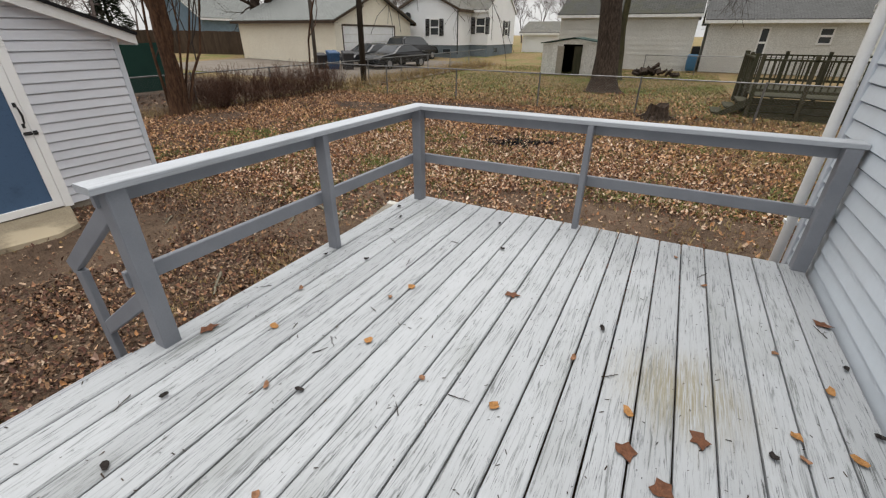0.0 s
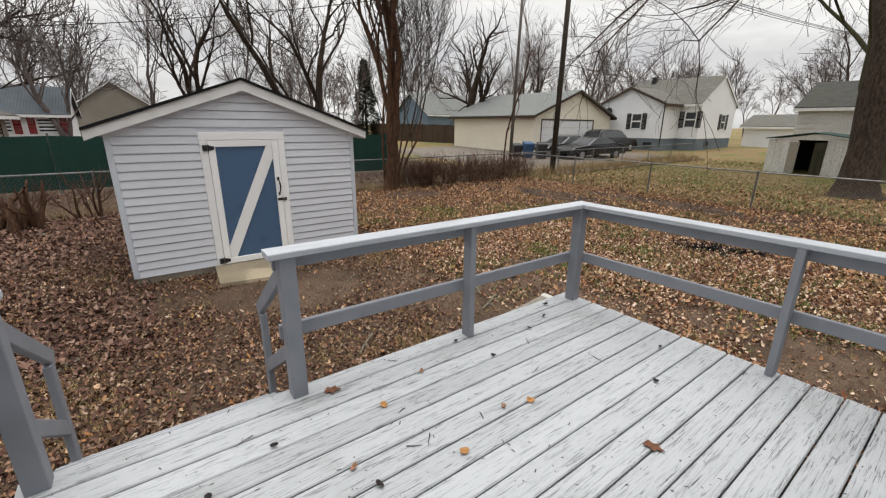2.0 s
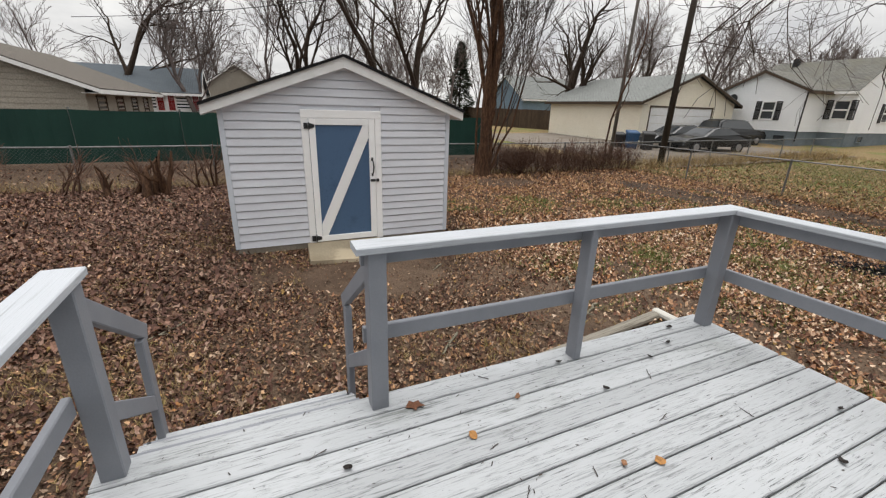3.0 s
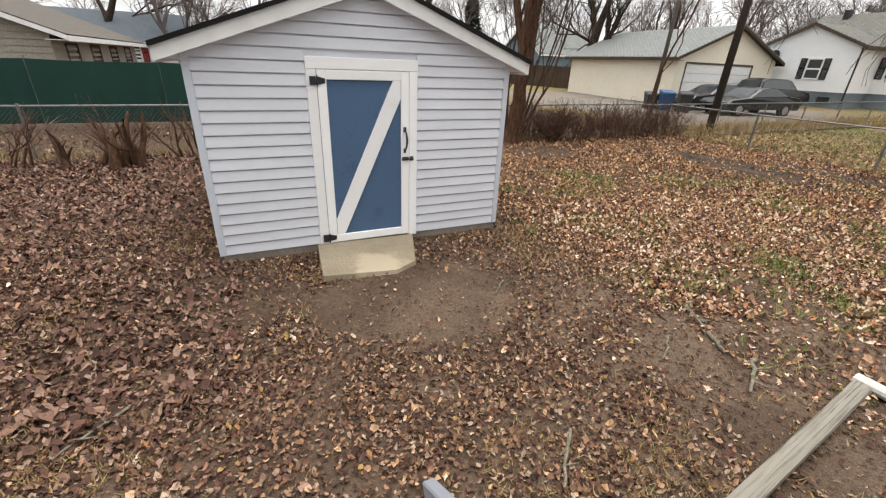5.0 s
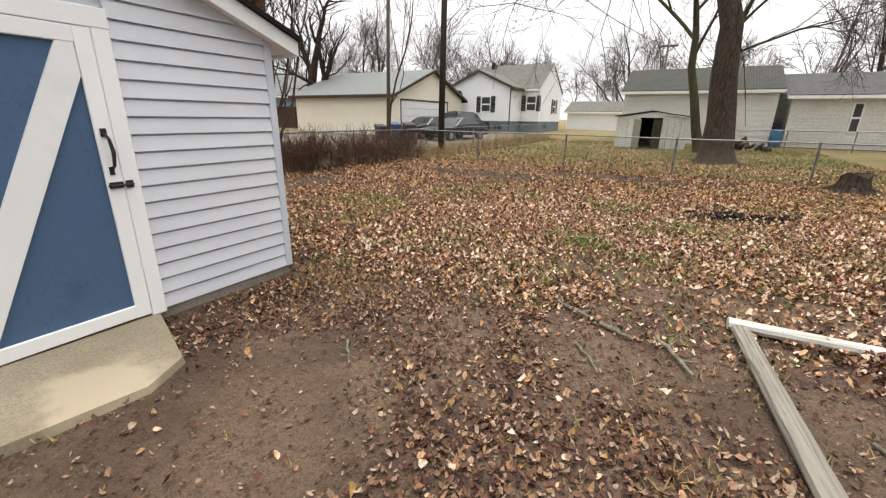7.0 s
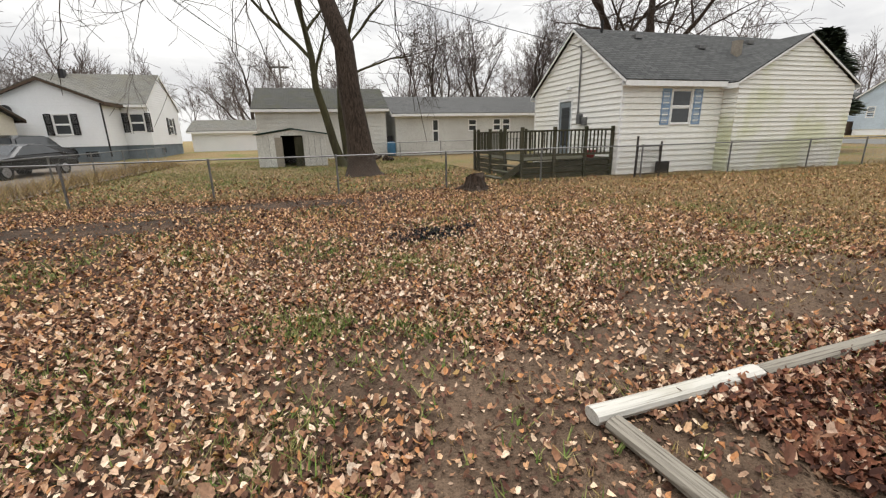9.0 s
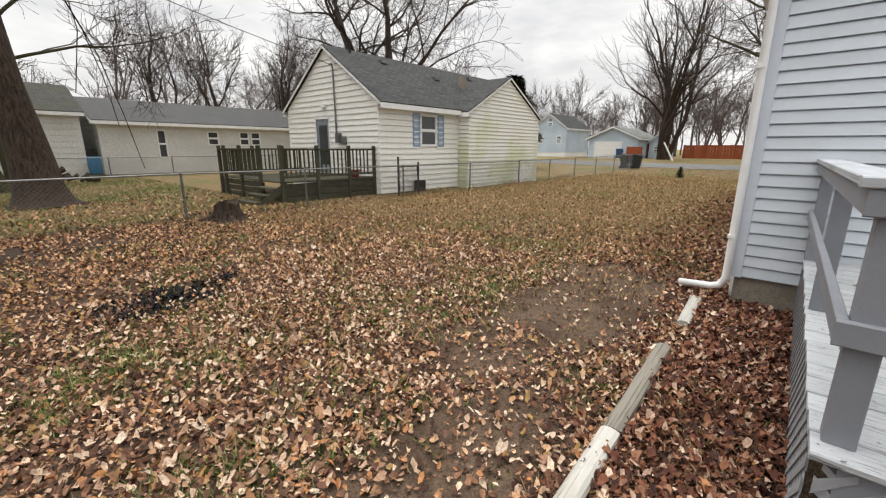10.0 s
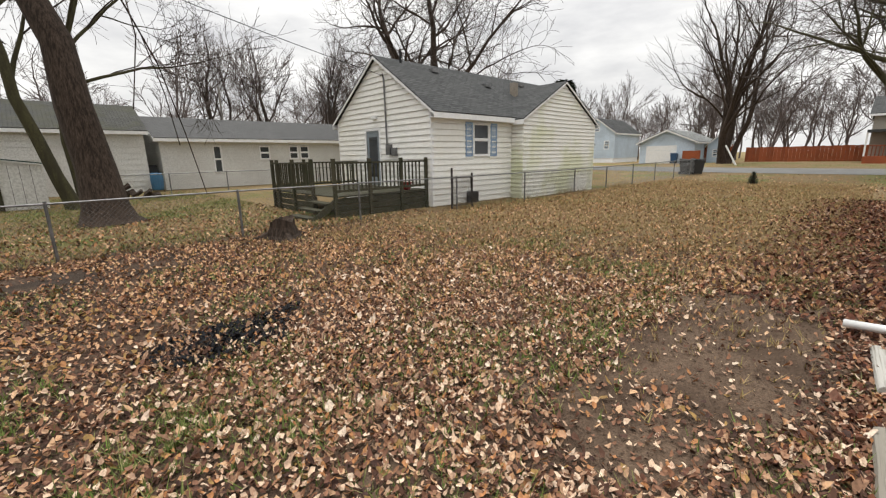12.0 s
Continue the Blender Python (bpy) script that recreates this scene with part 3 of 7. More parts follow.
def build_deck():
    deck = thing("deck", "low wooden deck of weathered white-painted boards against the house", "deck")
    x0, x1, y0, y1 = -2.20, 1.13, -0.38, 3.535
    w, gap = 0.153, 0.009
    n = int(round((x1 - x0) / (w + gap)))
    pitch = (x1 - x0) / n
    board = Geo().bar(-(pitch - gap) / 2, (pitch - gap) / 2, 0, y1 - y0, -0.032, 0, 0.006).mesh("deck_board")
    rng = random.Random(4)
    for i in range(n):
        bx = x0 + pitch * (i + 0.5)
        place = pose(bx, y0, DZ + rng.uniform(-0.002, 0.0015))
        part("deck_board", board, MAT_DECK, deck, m=place @ Matrix.Diagonal((1, (edge_y(bx) + rng.uniform(-0.004, 0.004) - y0) / (y1 - y0), 1, 1)))
    frame_y = [y0 + 0.04, y0 + 1.3, y0 + 2.6, 3.40]
    for y in frame_y:
        part("joist", Geo().bar(x0 + 0.06, x1, y - 0.02, y + 0.02, DZ - 0.18, DZ - 0.034, 0.004, "x"), MAT_GREY, deck)
    for x in (x0 + 0.05, x1 - 0.05):
        part("rim_board", Geo().bar(x - 0.02, x + 0.02, y0 + 0.06, 3.42, DZ - 0.18, DZ - 0.035, 0.004), MAT_GREY, deck)
    for x, y in ((x0 + 0.12, y0 + 0.1), (x0 + 0.12, 3.38), (x1 - 0.12, 3.38), (-0.6, 3.38), (x0 + 0.12, 1.6)):
        part("support_post", Geo().bar(x - 0.045, x + 0.045, y - 0.045, y + 0.045, -0.2, DZ - 0.18, 0.004, "z"), MAT_GREY, deck)
    return deck


def lattice(length, height, m):
    """Crossed diagonal slats in a frame; x runs along it and z up."""
    la = thing("lattice_skirt", "grey-painted diagonal lattice panel under the edge of the deck", "lattice", "lattice skirts", m=m)
    for back, sign in ((0, 1), (1, -1)):
        s = -height
        while s < length:
            a0, a1 = max(s, 0), min(s + height, length)
            if a1 - a0 > 0.05:
                w = 0.029
                h0, h1 = a0 - s, a1 - s
                if sign < 0:
                    h0, h1 = height - h0, height - h1
                y = -0.014 + 0.005 * back
                vs = [(a0, y, h0 - w * sign), (a0, y, h0 + w * sign), (a1, y, h1 + w * sign), (a1, y, h1 - w * sign)]
                vs = [(vx, vy, min(max(vz, 0.0), height)) for vx, vy, vz in vs]
                vs += [(vx, vy + 0.004, vz) for vx, vy, vz in vs]
                part("slat", Geo().add(vs, [(0, 1, 2, 3), (7, 6, 5, 4), (0, 4, 5, 1), (2, 6, 7, 3), (1, 5, 6, 2), (0, 3, 7, 4)]), MAT_LATTICE, la)
            s += 0.103
    return la


def post(parent, x, y, z0, z1, w=0.045, d=0.045, name="post"):
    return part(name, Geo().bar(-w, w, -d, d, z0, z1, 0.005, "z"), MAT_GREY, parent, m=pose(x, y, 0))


def plank_between(parent, name, a, b, w, h, mat, label="", roll=0):
    """A board of width w (level) and height h whose centre line runs from a to b."""
    a, b = Vector(a), Vector(b)
    q = (b - a).to_track_quat("Y", "Z").to_matrix().to_4x4()
    return part(name, Geo().bar(-w / 2, w / 2, 0, (b - a).length, -h / 2, h / 2, 0.005), mat, parent, label, m=Matrix.Translation(a) @ q @ pose(0, 0, 0, 0, roll, 0))


def build_railing():
    RT = DZ + 0.915
    r = thing("deck_railing", "grey wooden deck railing with a worn white cap rail", "railing")
    px = -2.06
    ny = lambda x: 3.425 + 0.0265 * (x + 2.06)
    for x, y, w, d in ((px, ny(px), 0.045, 0.045), (-2.085, 2.165, 0.045, 0.026), (-2.115, 0.86, 0.045, 0.045), (-0.50, ny(-0.5), 0.023, 0.045), (1.085, ny(1.08), 0.045, 0.045)):
        post(r, x, y, DZ, RT - 0.037, w, d)
    cap, cz = 0.14, RT - 0.018
    wx = lambda y: -2.075 - 0.018 * (3.4 - y)
    face = lambda y: wx(y) - 0.045
    plank_between(r, "cap_rail", (wx(0.76), 0.76, cz), (wx(3.5), ny(px) + 0.10, cz), cap, 0.036, MAT_RAILTOP, "white worn cap rail")
    plank_between(r, "cap_rail", (px + 0.057, ny(px) + 0.028, cz - 0.001), (1.145, ny(1.14) + 0.028, cz - 0.001), cap, 0.036, MAT_RAILTOP, "white worn cap rail")
    for name, z, h in (("upper_rail", RT - 0.080, 0.086), ("mid_rail", DZ + 0.41, 0.088)):
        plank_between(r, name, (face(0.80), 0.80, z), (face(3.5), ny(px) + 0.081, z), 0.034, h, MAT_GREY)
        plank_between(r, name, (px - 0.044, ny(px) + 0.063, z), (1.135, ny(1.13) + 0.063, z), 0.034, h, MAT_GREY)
    e = thing("short_deck_railing", "short grey wooden railing with worn white cap beside the steps", "railing")
    post(e, -2.12, -0.30, DZ, RT - 0.037)
    post(e, 1.05, -0.30, DZ, RT - 0.037)
    plank_between(e, "cap_rail", (-2.20, -0.31, cz), (1.13, -0.31, cz), cap, 0.036, MAT_RAILTOP, "white worn cap rail")
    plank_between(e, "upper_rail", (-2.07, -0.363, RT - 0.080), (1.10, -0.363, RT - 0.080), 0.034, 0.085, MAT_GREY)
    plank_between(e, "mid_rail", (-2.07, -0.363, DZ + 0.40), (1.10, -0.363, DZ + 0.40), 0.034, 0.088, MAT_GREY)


def build_steps():
    st = thing("deck_steps", "grey and white wooden steps down from the deck to the yard", "steps")
    y0, y1 = -0.32, 0.80
    for k, (xa, xb) in enumerate(((-2.49, -2.205), (-2.78, -2.50))):
        z = DZ - 0.185 * (k + 1)
        for j in range(2):
            w = (xb - xa) / 2
            part("tread", Geo().bar(-w / 2 + 0.003, w / 2 - 0.003, 0, y1 - y0, -0.034, 0, 0.005), MAT_DECK, st, m=pose(xa + w * (j + 0.5), y0, z))
        part("riser", Geo().bar(xb - 0.045, xb - 0.022, y0 + 0.02, y1 - 0.02, z + 0.001, z + 0.15, 0.003), MAT_GREY, st)
    for y in (y0 + 0.02, y1 - 0.02):
        vs = [(-2.24, DZ - 0.22), (-2.24, -0.19), (-2.82, -0.19), (-2.82, -0.03), (-2.54, -0.03), (-2.54, DZ - 0.22)]
        part("stringer", Geo().extrude([(x, z) for x, z in vs], y - 0.018, y + 0.018), MAT_GREY, st)
    for y in (-0.29, 0.84):
        post(st, -2.78, y, -0.2, 0.66, 0.045, 0.02, "lower_post")
        plank_between(st, "hand_rail", (-2.14, y, 1.16), (-2.86, y, 0.66), 0.04, 0.09, MAT_GREY)
        plank_between(st, "lower_rail", (-2.14, y, 0.67), (-2.80, y, 0.22), 0.036, 0.085, MAT_GREY)


build_deck()
build_railing()
build_steps()
lattice(3.26, 0.50, on_wall(1.13, 3.536, -0.16, 90.95))
lattice(2.63, 0.50, on_wall(-2.16, 3.47, -0.16, 180))


# walls of lapped siding; on a wall's frame x runs along it, y into it, z up
def clip_spans(spans, holes, z0, z1):
    out = list(spans)
    for h0, h1, b, t in holes:
        if z1 <= b + 0.001 or z0 >= t - 0.001:
            continue
        cut = []
        for a, c in out:
            if h1 <= a or h0 >= c:
                cut.append((a, c))
                continue
            if h0 > a:
                cut.append((a, h0))
            if h1 < c:
                cut.append((h1, c))
        out = cut
    return out


def courses(length, z0, z1, pitch, holes=(), gable=None, lap=0.018):
    """Courses of siding as (a, b at the foot; a, b at the head; foot; head). gable: z of the eave, x and z of the ridge."""
    n = max(1, round((z1 - z0) / pitch))
    step = (z1 - z0) / n
    out = []
    for k in range(n):
        b, t = z0 + k * step, z0 + (k + 1) * step

        def ends(z):
            if not gable or z <= gable[0]:
                return 0.0, length
            f = (z - gable[0]) / (gable[2] - gable[0])
            return gable[1] * f, length - (length - gable[1]) * f

        (a0, c0), (a1, c1) = ends(b), ends(min(t, gable[2] - 0.01) if gable else t)
        for a, c in clip_spans([(a0, c0)], holes, b, t):
            ta, tc = (a1 if a == a0 else a), (c1 if c == c0 else c)
            if c - a > 0.02 and tc > ta:
                out.append((a, c, ta, tc, b, t))
    return out


def course_geo(geo, a, c, ta, tc, b, t, lap=0.018, thin=0.004):
    g = min(0.13 * (t - b), 0.014)
    u = t - g
    vs = [(a, -lap, b), (c, -lap, b), (tc, -thin, u), (ta, -thin, u), (a, 0.02, b), (c, 0.02, b), (tc, 0.02, t), (ta, 0.02, t), (tc, 0.0185, u), (ta, 0.0185, u), (tc, 0.0185, t), (ta, 0.0185, t)]
    return geo.add(vs, [(0, 1, 2, 3), (1, 0, 4, 5), (3, 2, 8, 9), (9, 8, 10, 11), (11, 10, 6, 7), (1, 5, 6, 10, 8, 2), (0, 3, 9, 11, 7, 4), (4, 7, 6, 5)])


def siding(parent, name, m, length, z0, z1, pitch, mat, holes=(), gable=None, pieces=False, lap=0.018, thick=0.1):
    """A wall with siding on it: pieces makes every course an object of its own under the wall."""
    back = Geo()
    top = gable[0] if gable else z1
    for a, c, ta, tc, b, t in courses(length, z0, z1, (z1 - z0) / max(1, round((z1 - z0) / 0.3)), holes, gable):
        back.box(max(a, ta), min(c, tc), 0.021, thick, b, t)
    # the sheathing follows the openings exactly
    wall = Geo()
    levels = sorted({z0, top, *[h[2] for h in holes], *[h[3] for h in holes]})
    levels = [z for z in levels if z0 <= z <= top]
    for b, t in zip(levels, levels[1:]):
        for a, c in clip_spans([(0, length)], holes, b, t):
            wall.box(a, c, 0.021, thick, b, t)
    if gable:
        wall.extrude([(0, gable[0]), (length, gable[0]), (gable[1], gable[2] - 0.02)], 0.021, thick, "y")
    w = part(name, wall, mat, parent, m=m)
    if pieces:
        for cs in courses(length, z0, z1, pitch, holes, gable):
            part("siding_course", course_geo(Geo(), *cs, lap), mat, w)
    else:
        g = Geo()
        for cs in courses(length, z0, z1, pitch, holes, gable):
            course_geo(g, *cs, lap)
        part("siding", g, mat, w)
    return w


def slab_roof(parent, name, ridge_a, ridge_b, eave_a, eave_b, mat, thick=0.06, fascia=None, fh=0.14):
    """One slope of a roof from its four corners; the shingles' rows follow the ridge."""
    ra, rb, ea, eb = (Vector(p) for p in (ridge_a, ridge_b, eave_a, eave_b))
    u, w = (rb - ra).normalized(), ((ea - ra) - (ea - ra).dot((rb - ra).normalized()) * (rb - ra).normalized()).normalized()
    nrm = u.cross(w)
    if nrm.z < 0:
        nrm = -nrm
        u = -u
        ra, rb, ea, eb = rb, ra, eb, ea
    m = Matrix((u, -w, nrm)).transposed().to_4x4()
    m.translation = ra
    inv = m.inverted()
    q = [inv @ p for p in (ra, rb, eb, ea)]
    vs = [(p.x, p.y, 0) for p in q] + [(p.x, p.y, thick) for p in q]
    ob = part(name, Geo().add(vs, [(0, 1, 2, 3), (7, 6, 5, 4), (0, 4, 5, 1), (1, 5, 6, 2), (2, 6, 7, 3), (3, 7, 4, 0)]), mat, parent, m=m)
    if fascia:
        part("fascia", Geo().box(min(p.x for p in q[2:]), max(p.x for p in q[2:]), q[3].y - 0.0, q[3].y + 0.02, -fh, -0.002, None), fascia, parent, m=m)
    return ob


def beam_between(parent, name, a, b, w, h, mat, label=""):
    a, b = Vector(a), Vector(b)
    q = (b - a).to_track_quat("Y", "Z").to_matrix().to_4x4()
    return part(name, Geo().bar(-w / 2, w / 2, 0, (b - a).length, -h / 2, h / 2, 0.003), mat, parent, label, m=Matrix.Translation(a) @ q)


def window(parent, m, w, h, frame=MAT_WHITE, shutters=None, trim=None, blinds=False, glass=None, tw=0.10, name="window", sash=True, low=None):
    """A double-hung window; m: the frame on the wall at its lower left corner."""
    win = thing(name, "", "", m=m)
    win.parent = parent
    f = 0.05
    g = Geo()
    g.bar(0, f, -0.03, 0.05, 0, h, 0.004, "z").bar(w - f, w, -0.03, 0.05, 0, h, 0.004, "z")
    g.bar(f, w - f, -0.03, 0.05, 0, f, 0.004, "x").bar(f, w - f, -0.03, 0.05, h - f, h, 0.004, "x")
    part("window_frame", g, frame, win)
    if sash:
        g = Geo()
        g.bar(f, w - f, -0.018, 0.012, h * 0.5 - 0.022, h * 0.5 + 0.022, 0.004, "x")
        for z0, z1, y in ((f, h * 0.5 - 0.022, 0.0), (h * 0.5 + 0.022, h - f, 0.012)):
            g.box(f, f + 0.03, y - 0.012, y + 0.02, z0, z1).box(w - f - 0.03, w - f, y - 0.012, y + 0.02, z0, z1)
            g.box(f + 0.03, w - f - 0.03, y - 0.012, y + 0.02, z0, z0 + 0.03).box(f + 0.03, w - f - 0.03, y - 0.012, y + 0.02, z1 - 0.03, z1)
        part("sash", g, frame, win)
    part("pane", Geo().box(f + 0.005, w - f - 0.005, 0.008, 0.014, f + 0.005, h - f - 0.005), glass or MAT_GLASSDARK, win)
    if blinds:
        n = int((h - 0.14) / 0.028)
        slat = Geo().add([(f + 0.02, 0.045, -0.013), (w - f - 0.02, 0.045, -0.013), (w - f - 0.02, 0.053, 0.013), (f + 0.02, 0.053, 0.013)], [(0, 1, 2, 3)]).mesh("blind_slat")
        for k in range(n):
            part("blind_slat", slat, MAT_BLIND, win, m=pose(0, 0, 0.07 + k * 0.028))
        part("insect_screen", Geo().box(f + 0.035, w - f - 0.035, 0.017, 0.019, f + 0.035, h * 0.5 - 0.03), MAT_SCREEN, win, "grey insect screen")
        # near-black sheet in place of the unlit room behind the blinds
        part("window_back", Geo().box(0.01, w - 0.01, 0.35, 0.37, 0.01, h - 0.01), MAT_DARK, win)
    if trim:
        t = tw
        g = Geo()
        low = t if low is None else low
        g.bar(-t, 0, -0.045, 0.02, -low, h + t, 0.006, "z").bar(w, w + t, -0.045, 0.02, -low, h + t, 0.006, "z")
        g.bar(0, w, -0.045, 0.02, h, h + t, 0.006, "x")
        part("trim", g, trim, win)
        part("window_sill", Geo().bar(0, w, -0.055, 0.02, -low, 0, 0.006, "x"), trim, win)
    if shutters:
        for x in (-0.40, w + 0.04):
            g = Geo()
            g.box(x, x + 0.05, -0.035, 0.0, 0, h).box(x + 0.31, x + 0.36, -0.035, 0.0, 0, h)
            for z in (0, h * 0.48, h - 0.07):
                g.box(x + 0.05, x + 0.31, -0.034, 0.0, z, z + 0.07)
            z = 0.09
            while z < h - 0.1:
                g.box(x + 0.05, x + 0.31, -0.026, -0.002, z, z + 0.03)
                z += 0.045
            part("shutter", g, shutters, win)
    return win


# the shed
def build_shed():
    sh = thing("garden_shed", "pale grey vinyl-sided garden shed with a white-framed blue door", "shed", m=pose(0, 0, 0))
    X, Y0, Y1, ZB, ZE, YR, ZR = -6.587, 0.02, 3.30, -0.10, 1.86, 1.64, 2.455
    L = Y1 - Y0
    depth = 2.5
    door = (1.03 - Y0, 2.17 - Y0, ZB, 1.83)
    siding(sh, "wall", on_wall(X, Y0, 0, 0), L, ZB, ZR, 0.1135, MAT_SHEDSIDING, holes=[(door[0], door[1], ZB - 0.1, door[3])], gable=(ZE, YR - Y0, ZR), pieces=True)
    siding(sh, "wall", on_wall(X - depth, Y1, 0, 180), L, ZB, ZR, 0.1135, MAT_SHEDSIDING, gable=(ZE, Y1 - YR, ZR))
    siding(sh, "wall", on_wall(X - 0.1, Y1, 0, 90), depth - 0.1, ZB, ZE, 0.1135, MAT_SHEDSIDING)
    siding(sh, "wall", on_wall(X - depth, Y0, 0, 270), depth - 0.1, ZB, ZE, 0.1135, MAT_SHEDSIDING)
    for y in (Y0 - 0.012, Y1 - 0.055):
        part("corner_trim", Geo().bar(X - 0.06, X + 0.024, y, y + 0.067, ZB - 0.002, ZE, 0.006, "z"), MAT_TRIM_GREY, sh)
    part("foundation", Geo().box(X - depth + 0.03, X + 0.005, Y0 + 0.02, Y1 - 0.02, -0.25, ZB + 0.01), MAT_FOUND, sh)
    xf, xb, oh = X + 0.13, X - depth - 0.1, 0.19
    sl = 0.367
    zr = ZR + 0.065
    for s, ye in ((-1, Y0 - oh), (1, Y1 + oh)):
        ze = zr - sl * abs(ye - YR)
        slab_roof(sh, "roof", (xf + 0.02, YR, zr), (xb, YR, zr), (xf + 0.02, ye, ze), (xb, ye, ze), MAT_ROOF, 0.028)
        part("shingle_edge", Geo().extrude([(YR, zr + 0.036), (ye + 0.012 * s, ze + 0.034), (ye + 0.012 * s, ze - 0.004), (YR, zr - 0.001)], xf + 0.021, xf + 0.045, "x"), MAT_EDGE, sh, "black ragged shingle edge")
        for x in (xf, xb):
            prof = [(YR, zr - 0.002), (ye, ze - 0.002), (ye, ze - 0.115), (YR, zr - 0.135)]
            part("rake_board", Geo().extrude(prof, x - 0.012, x + 0.012, "x"), MAT_WHITE, sh)
        part("fascia", Geo().box(xb + 0.012, xf - 0.012, ye - 0.01 * s - 0.01, ye - 0.01 * s + 0.01, ze - 0.12, ze - 0.004), MAT_WHITE, sh)
        part("soffit", Geo().add([(xf - 0.012, YR, zr - 0.085), (xb, YR, zr - 0.085), (xb, ye, ze - 0.10), (xf - 0.012, ye, ze - 0.10), (xf - 0.012, YR, zr - 0.075), (xb, YR, zr - 0.075), (xb, ye, ze - 0.09), (xf - 0.012, ye, ze - 0.09)], [(0, 1, 2, 3), (7, 6, 5, 4), (0, 4, 5, 1), (1, 5, 6, 2), (2, 6, 7, 3), (3, 7, 4, 0)]), MAT_WHITE, sh)
    # the door and its casing
    fr = on_wall(X, Y0, 0, 0)
    a, b, z0, z1 = door
    for c0, c1 in ((a, a + 0.095), (b - 0.095, b)):
        part("door_casing", Geo().bar(c0, c1, -0.035, 0.02, z0 - 0.02, z1 - 0.11, 0.005, "z"), MAT_WHITE_WORN, sh, "chipped white door casing", m=fr)
    part("door_header", Geo().bar(a, b, -0.038, 0.02, z1 - 0.11, z1, 0.005, "x"), MAT_WHITE_WORN, sh, "chipped white door casing", m=fr)
    d = thing("door", "", "", m=fr)
    d.parent = sh
    da, db, dz0, dz1 = a + 0.10, b - 0.10, z0 + 0.005, z1 - 0.115
    part("panel", Geo().box(-(db - da) / 2, (db - da) / 2, -0.004, 0.016, dz0, dz1), MAT_BLUE, d, "faded blue door panel", m=pose((da + db) / 2, -0.012, 0) )
    st = 0.088
    for n, g in (("stile", Geo().bar(da, da + st, -0.04, -0.017, dz0, dz1, 0.004, "z")), ("stile", Geo().bar(db - st, db, -0.04, -0.017, dz0, dz1, 0.004, "z")),
                 ("door_rail", Geo().bar(da + st, db - st, -0.04, -0.017, dz0, dz0 + st, 0.004, "x")), ("door_rail", Geo().bar(da + st, db - st, -0.04, -0.017, dz1 - st, dz1, 0.004, "x"))):
        part(n, g, MAT_WHITE_WORN, d, "chipped white door board")
    p0, p1 = Vector((da + st + 0.005, 0, dz0 + st)), Vector((db - st - 0.005, 0, dz1 - st))
    br = 0.085
    vs = [(p0.x, dz0 + st), (p0.x + br * 0.95, dz0 + st), (p1.x, p1.z - br * 2.1), (p1.x, p1.z), (p1.x - br * 0.95, p1.z), (p0.x, dz0 + st + br * 2.1)]
    part("brace", Geo().extrude(vs, -0.038, -0.017), MAT_WHITE_WORN, d, "chipped white diagonal brace")
    for z in (dz0 + 0.05, dz1 - 0.11):
        g = Geo().box(da - 0.07, da - 0.012, -0.052, -0.036, z - 0.03, z + 0.05).box(da - 0.006, da + 0.005, -0.058, -0.036, z - 0.04, z + 0.06)
        g.extrude([(da + 0.005, z - 0.028), (da + 0.075, z - 0.012), (da + 0.075, z + 0.03), (da + 0.005, z + 0.048)], -0.046, -0.04)
        part("hinge", g, MAT_BLACK, d, "black strap hinge")
    hx, hz = db - st * 0.55, 1.02
    g = Geo().tube([(hx, -0.045, hz + 0.11), (hx + 0.004, -0.085, hz + 0.08), (hx + 0.012, -0.09, hz), (hx + 0.004, -0.085, hz - 0.08), (hx, -0.045, hz - 0.11)], [0.008, 0.009, 0.012, 0.009, 0.008], 8)
    g.box(hx - 0.016, hx + 0.016, -0.046, -0.038, hz + 0.09, hz + 0.14).box(hx - 0.013, hx + 0.013, -0.046, -0.038, hz - 0.14, hz - 0.09)
    part("door_handle", g, MAT_BLACK, d, "curved black pull handle")
    g = Geo().box(hx - 0.03, hx + 0.045, -0.046, -0.038, hz - 0.225, hz - 0.185).box(hx + 0.06, hx + 0.10, -0.05, -0.036, hz - 0.228, hz - 0.182)
    g.tube([(hx - 0.04, -0.055, hz - 0.205), (hx + 0.10, -0.055, hz - 0.205)], 0.007, 8).tube([(hx - 0.02, -0.055, hz - 0.205), (hx - 0.02, -0.075, hz - 0.215)], 0.007, 6)
    part("slide_bolt", g, MAT_BLACK, d, "black slide bolt")
    slab = Geo()
    slab.extrude([(0.95, -0.25), (1.94, -0.25), (1.94, -0.10), (0.95, -0.10)], X + 0.02, X + 0.04, "x")
    sl2 = Geo().add([(X + 0.03, 0.99, -0.25), (-5.82, 0.92, -0.25), (-5.72, 1.66, -0.25), (-5.86, 1.93, -0.25), (X + 0.03, 2.13, -0.25),
                     (X + 0.03, 0.99, -0.10), (-5.84, 0.94, -0.135), (-5.75, 1.66, -0.145), (-5.88, 1.91, -0.14), (X + 0.03, 2.12, -0.115)],
                    [(5, 6, 7, 8, 9), (1, 6, 5, 0), (1, 2, 7, 6), (2, 3, 8, 7), (3, 4, 9, 8), (4, 0, 5, 9)])
    tagged(part("concrete_doorstep", sl2, MAT_CONCRETE), "worn tan concrete doorstep slab in front of the shed door", "doorstep")


build_shed()


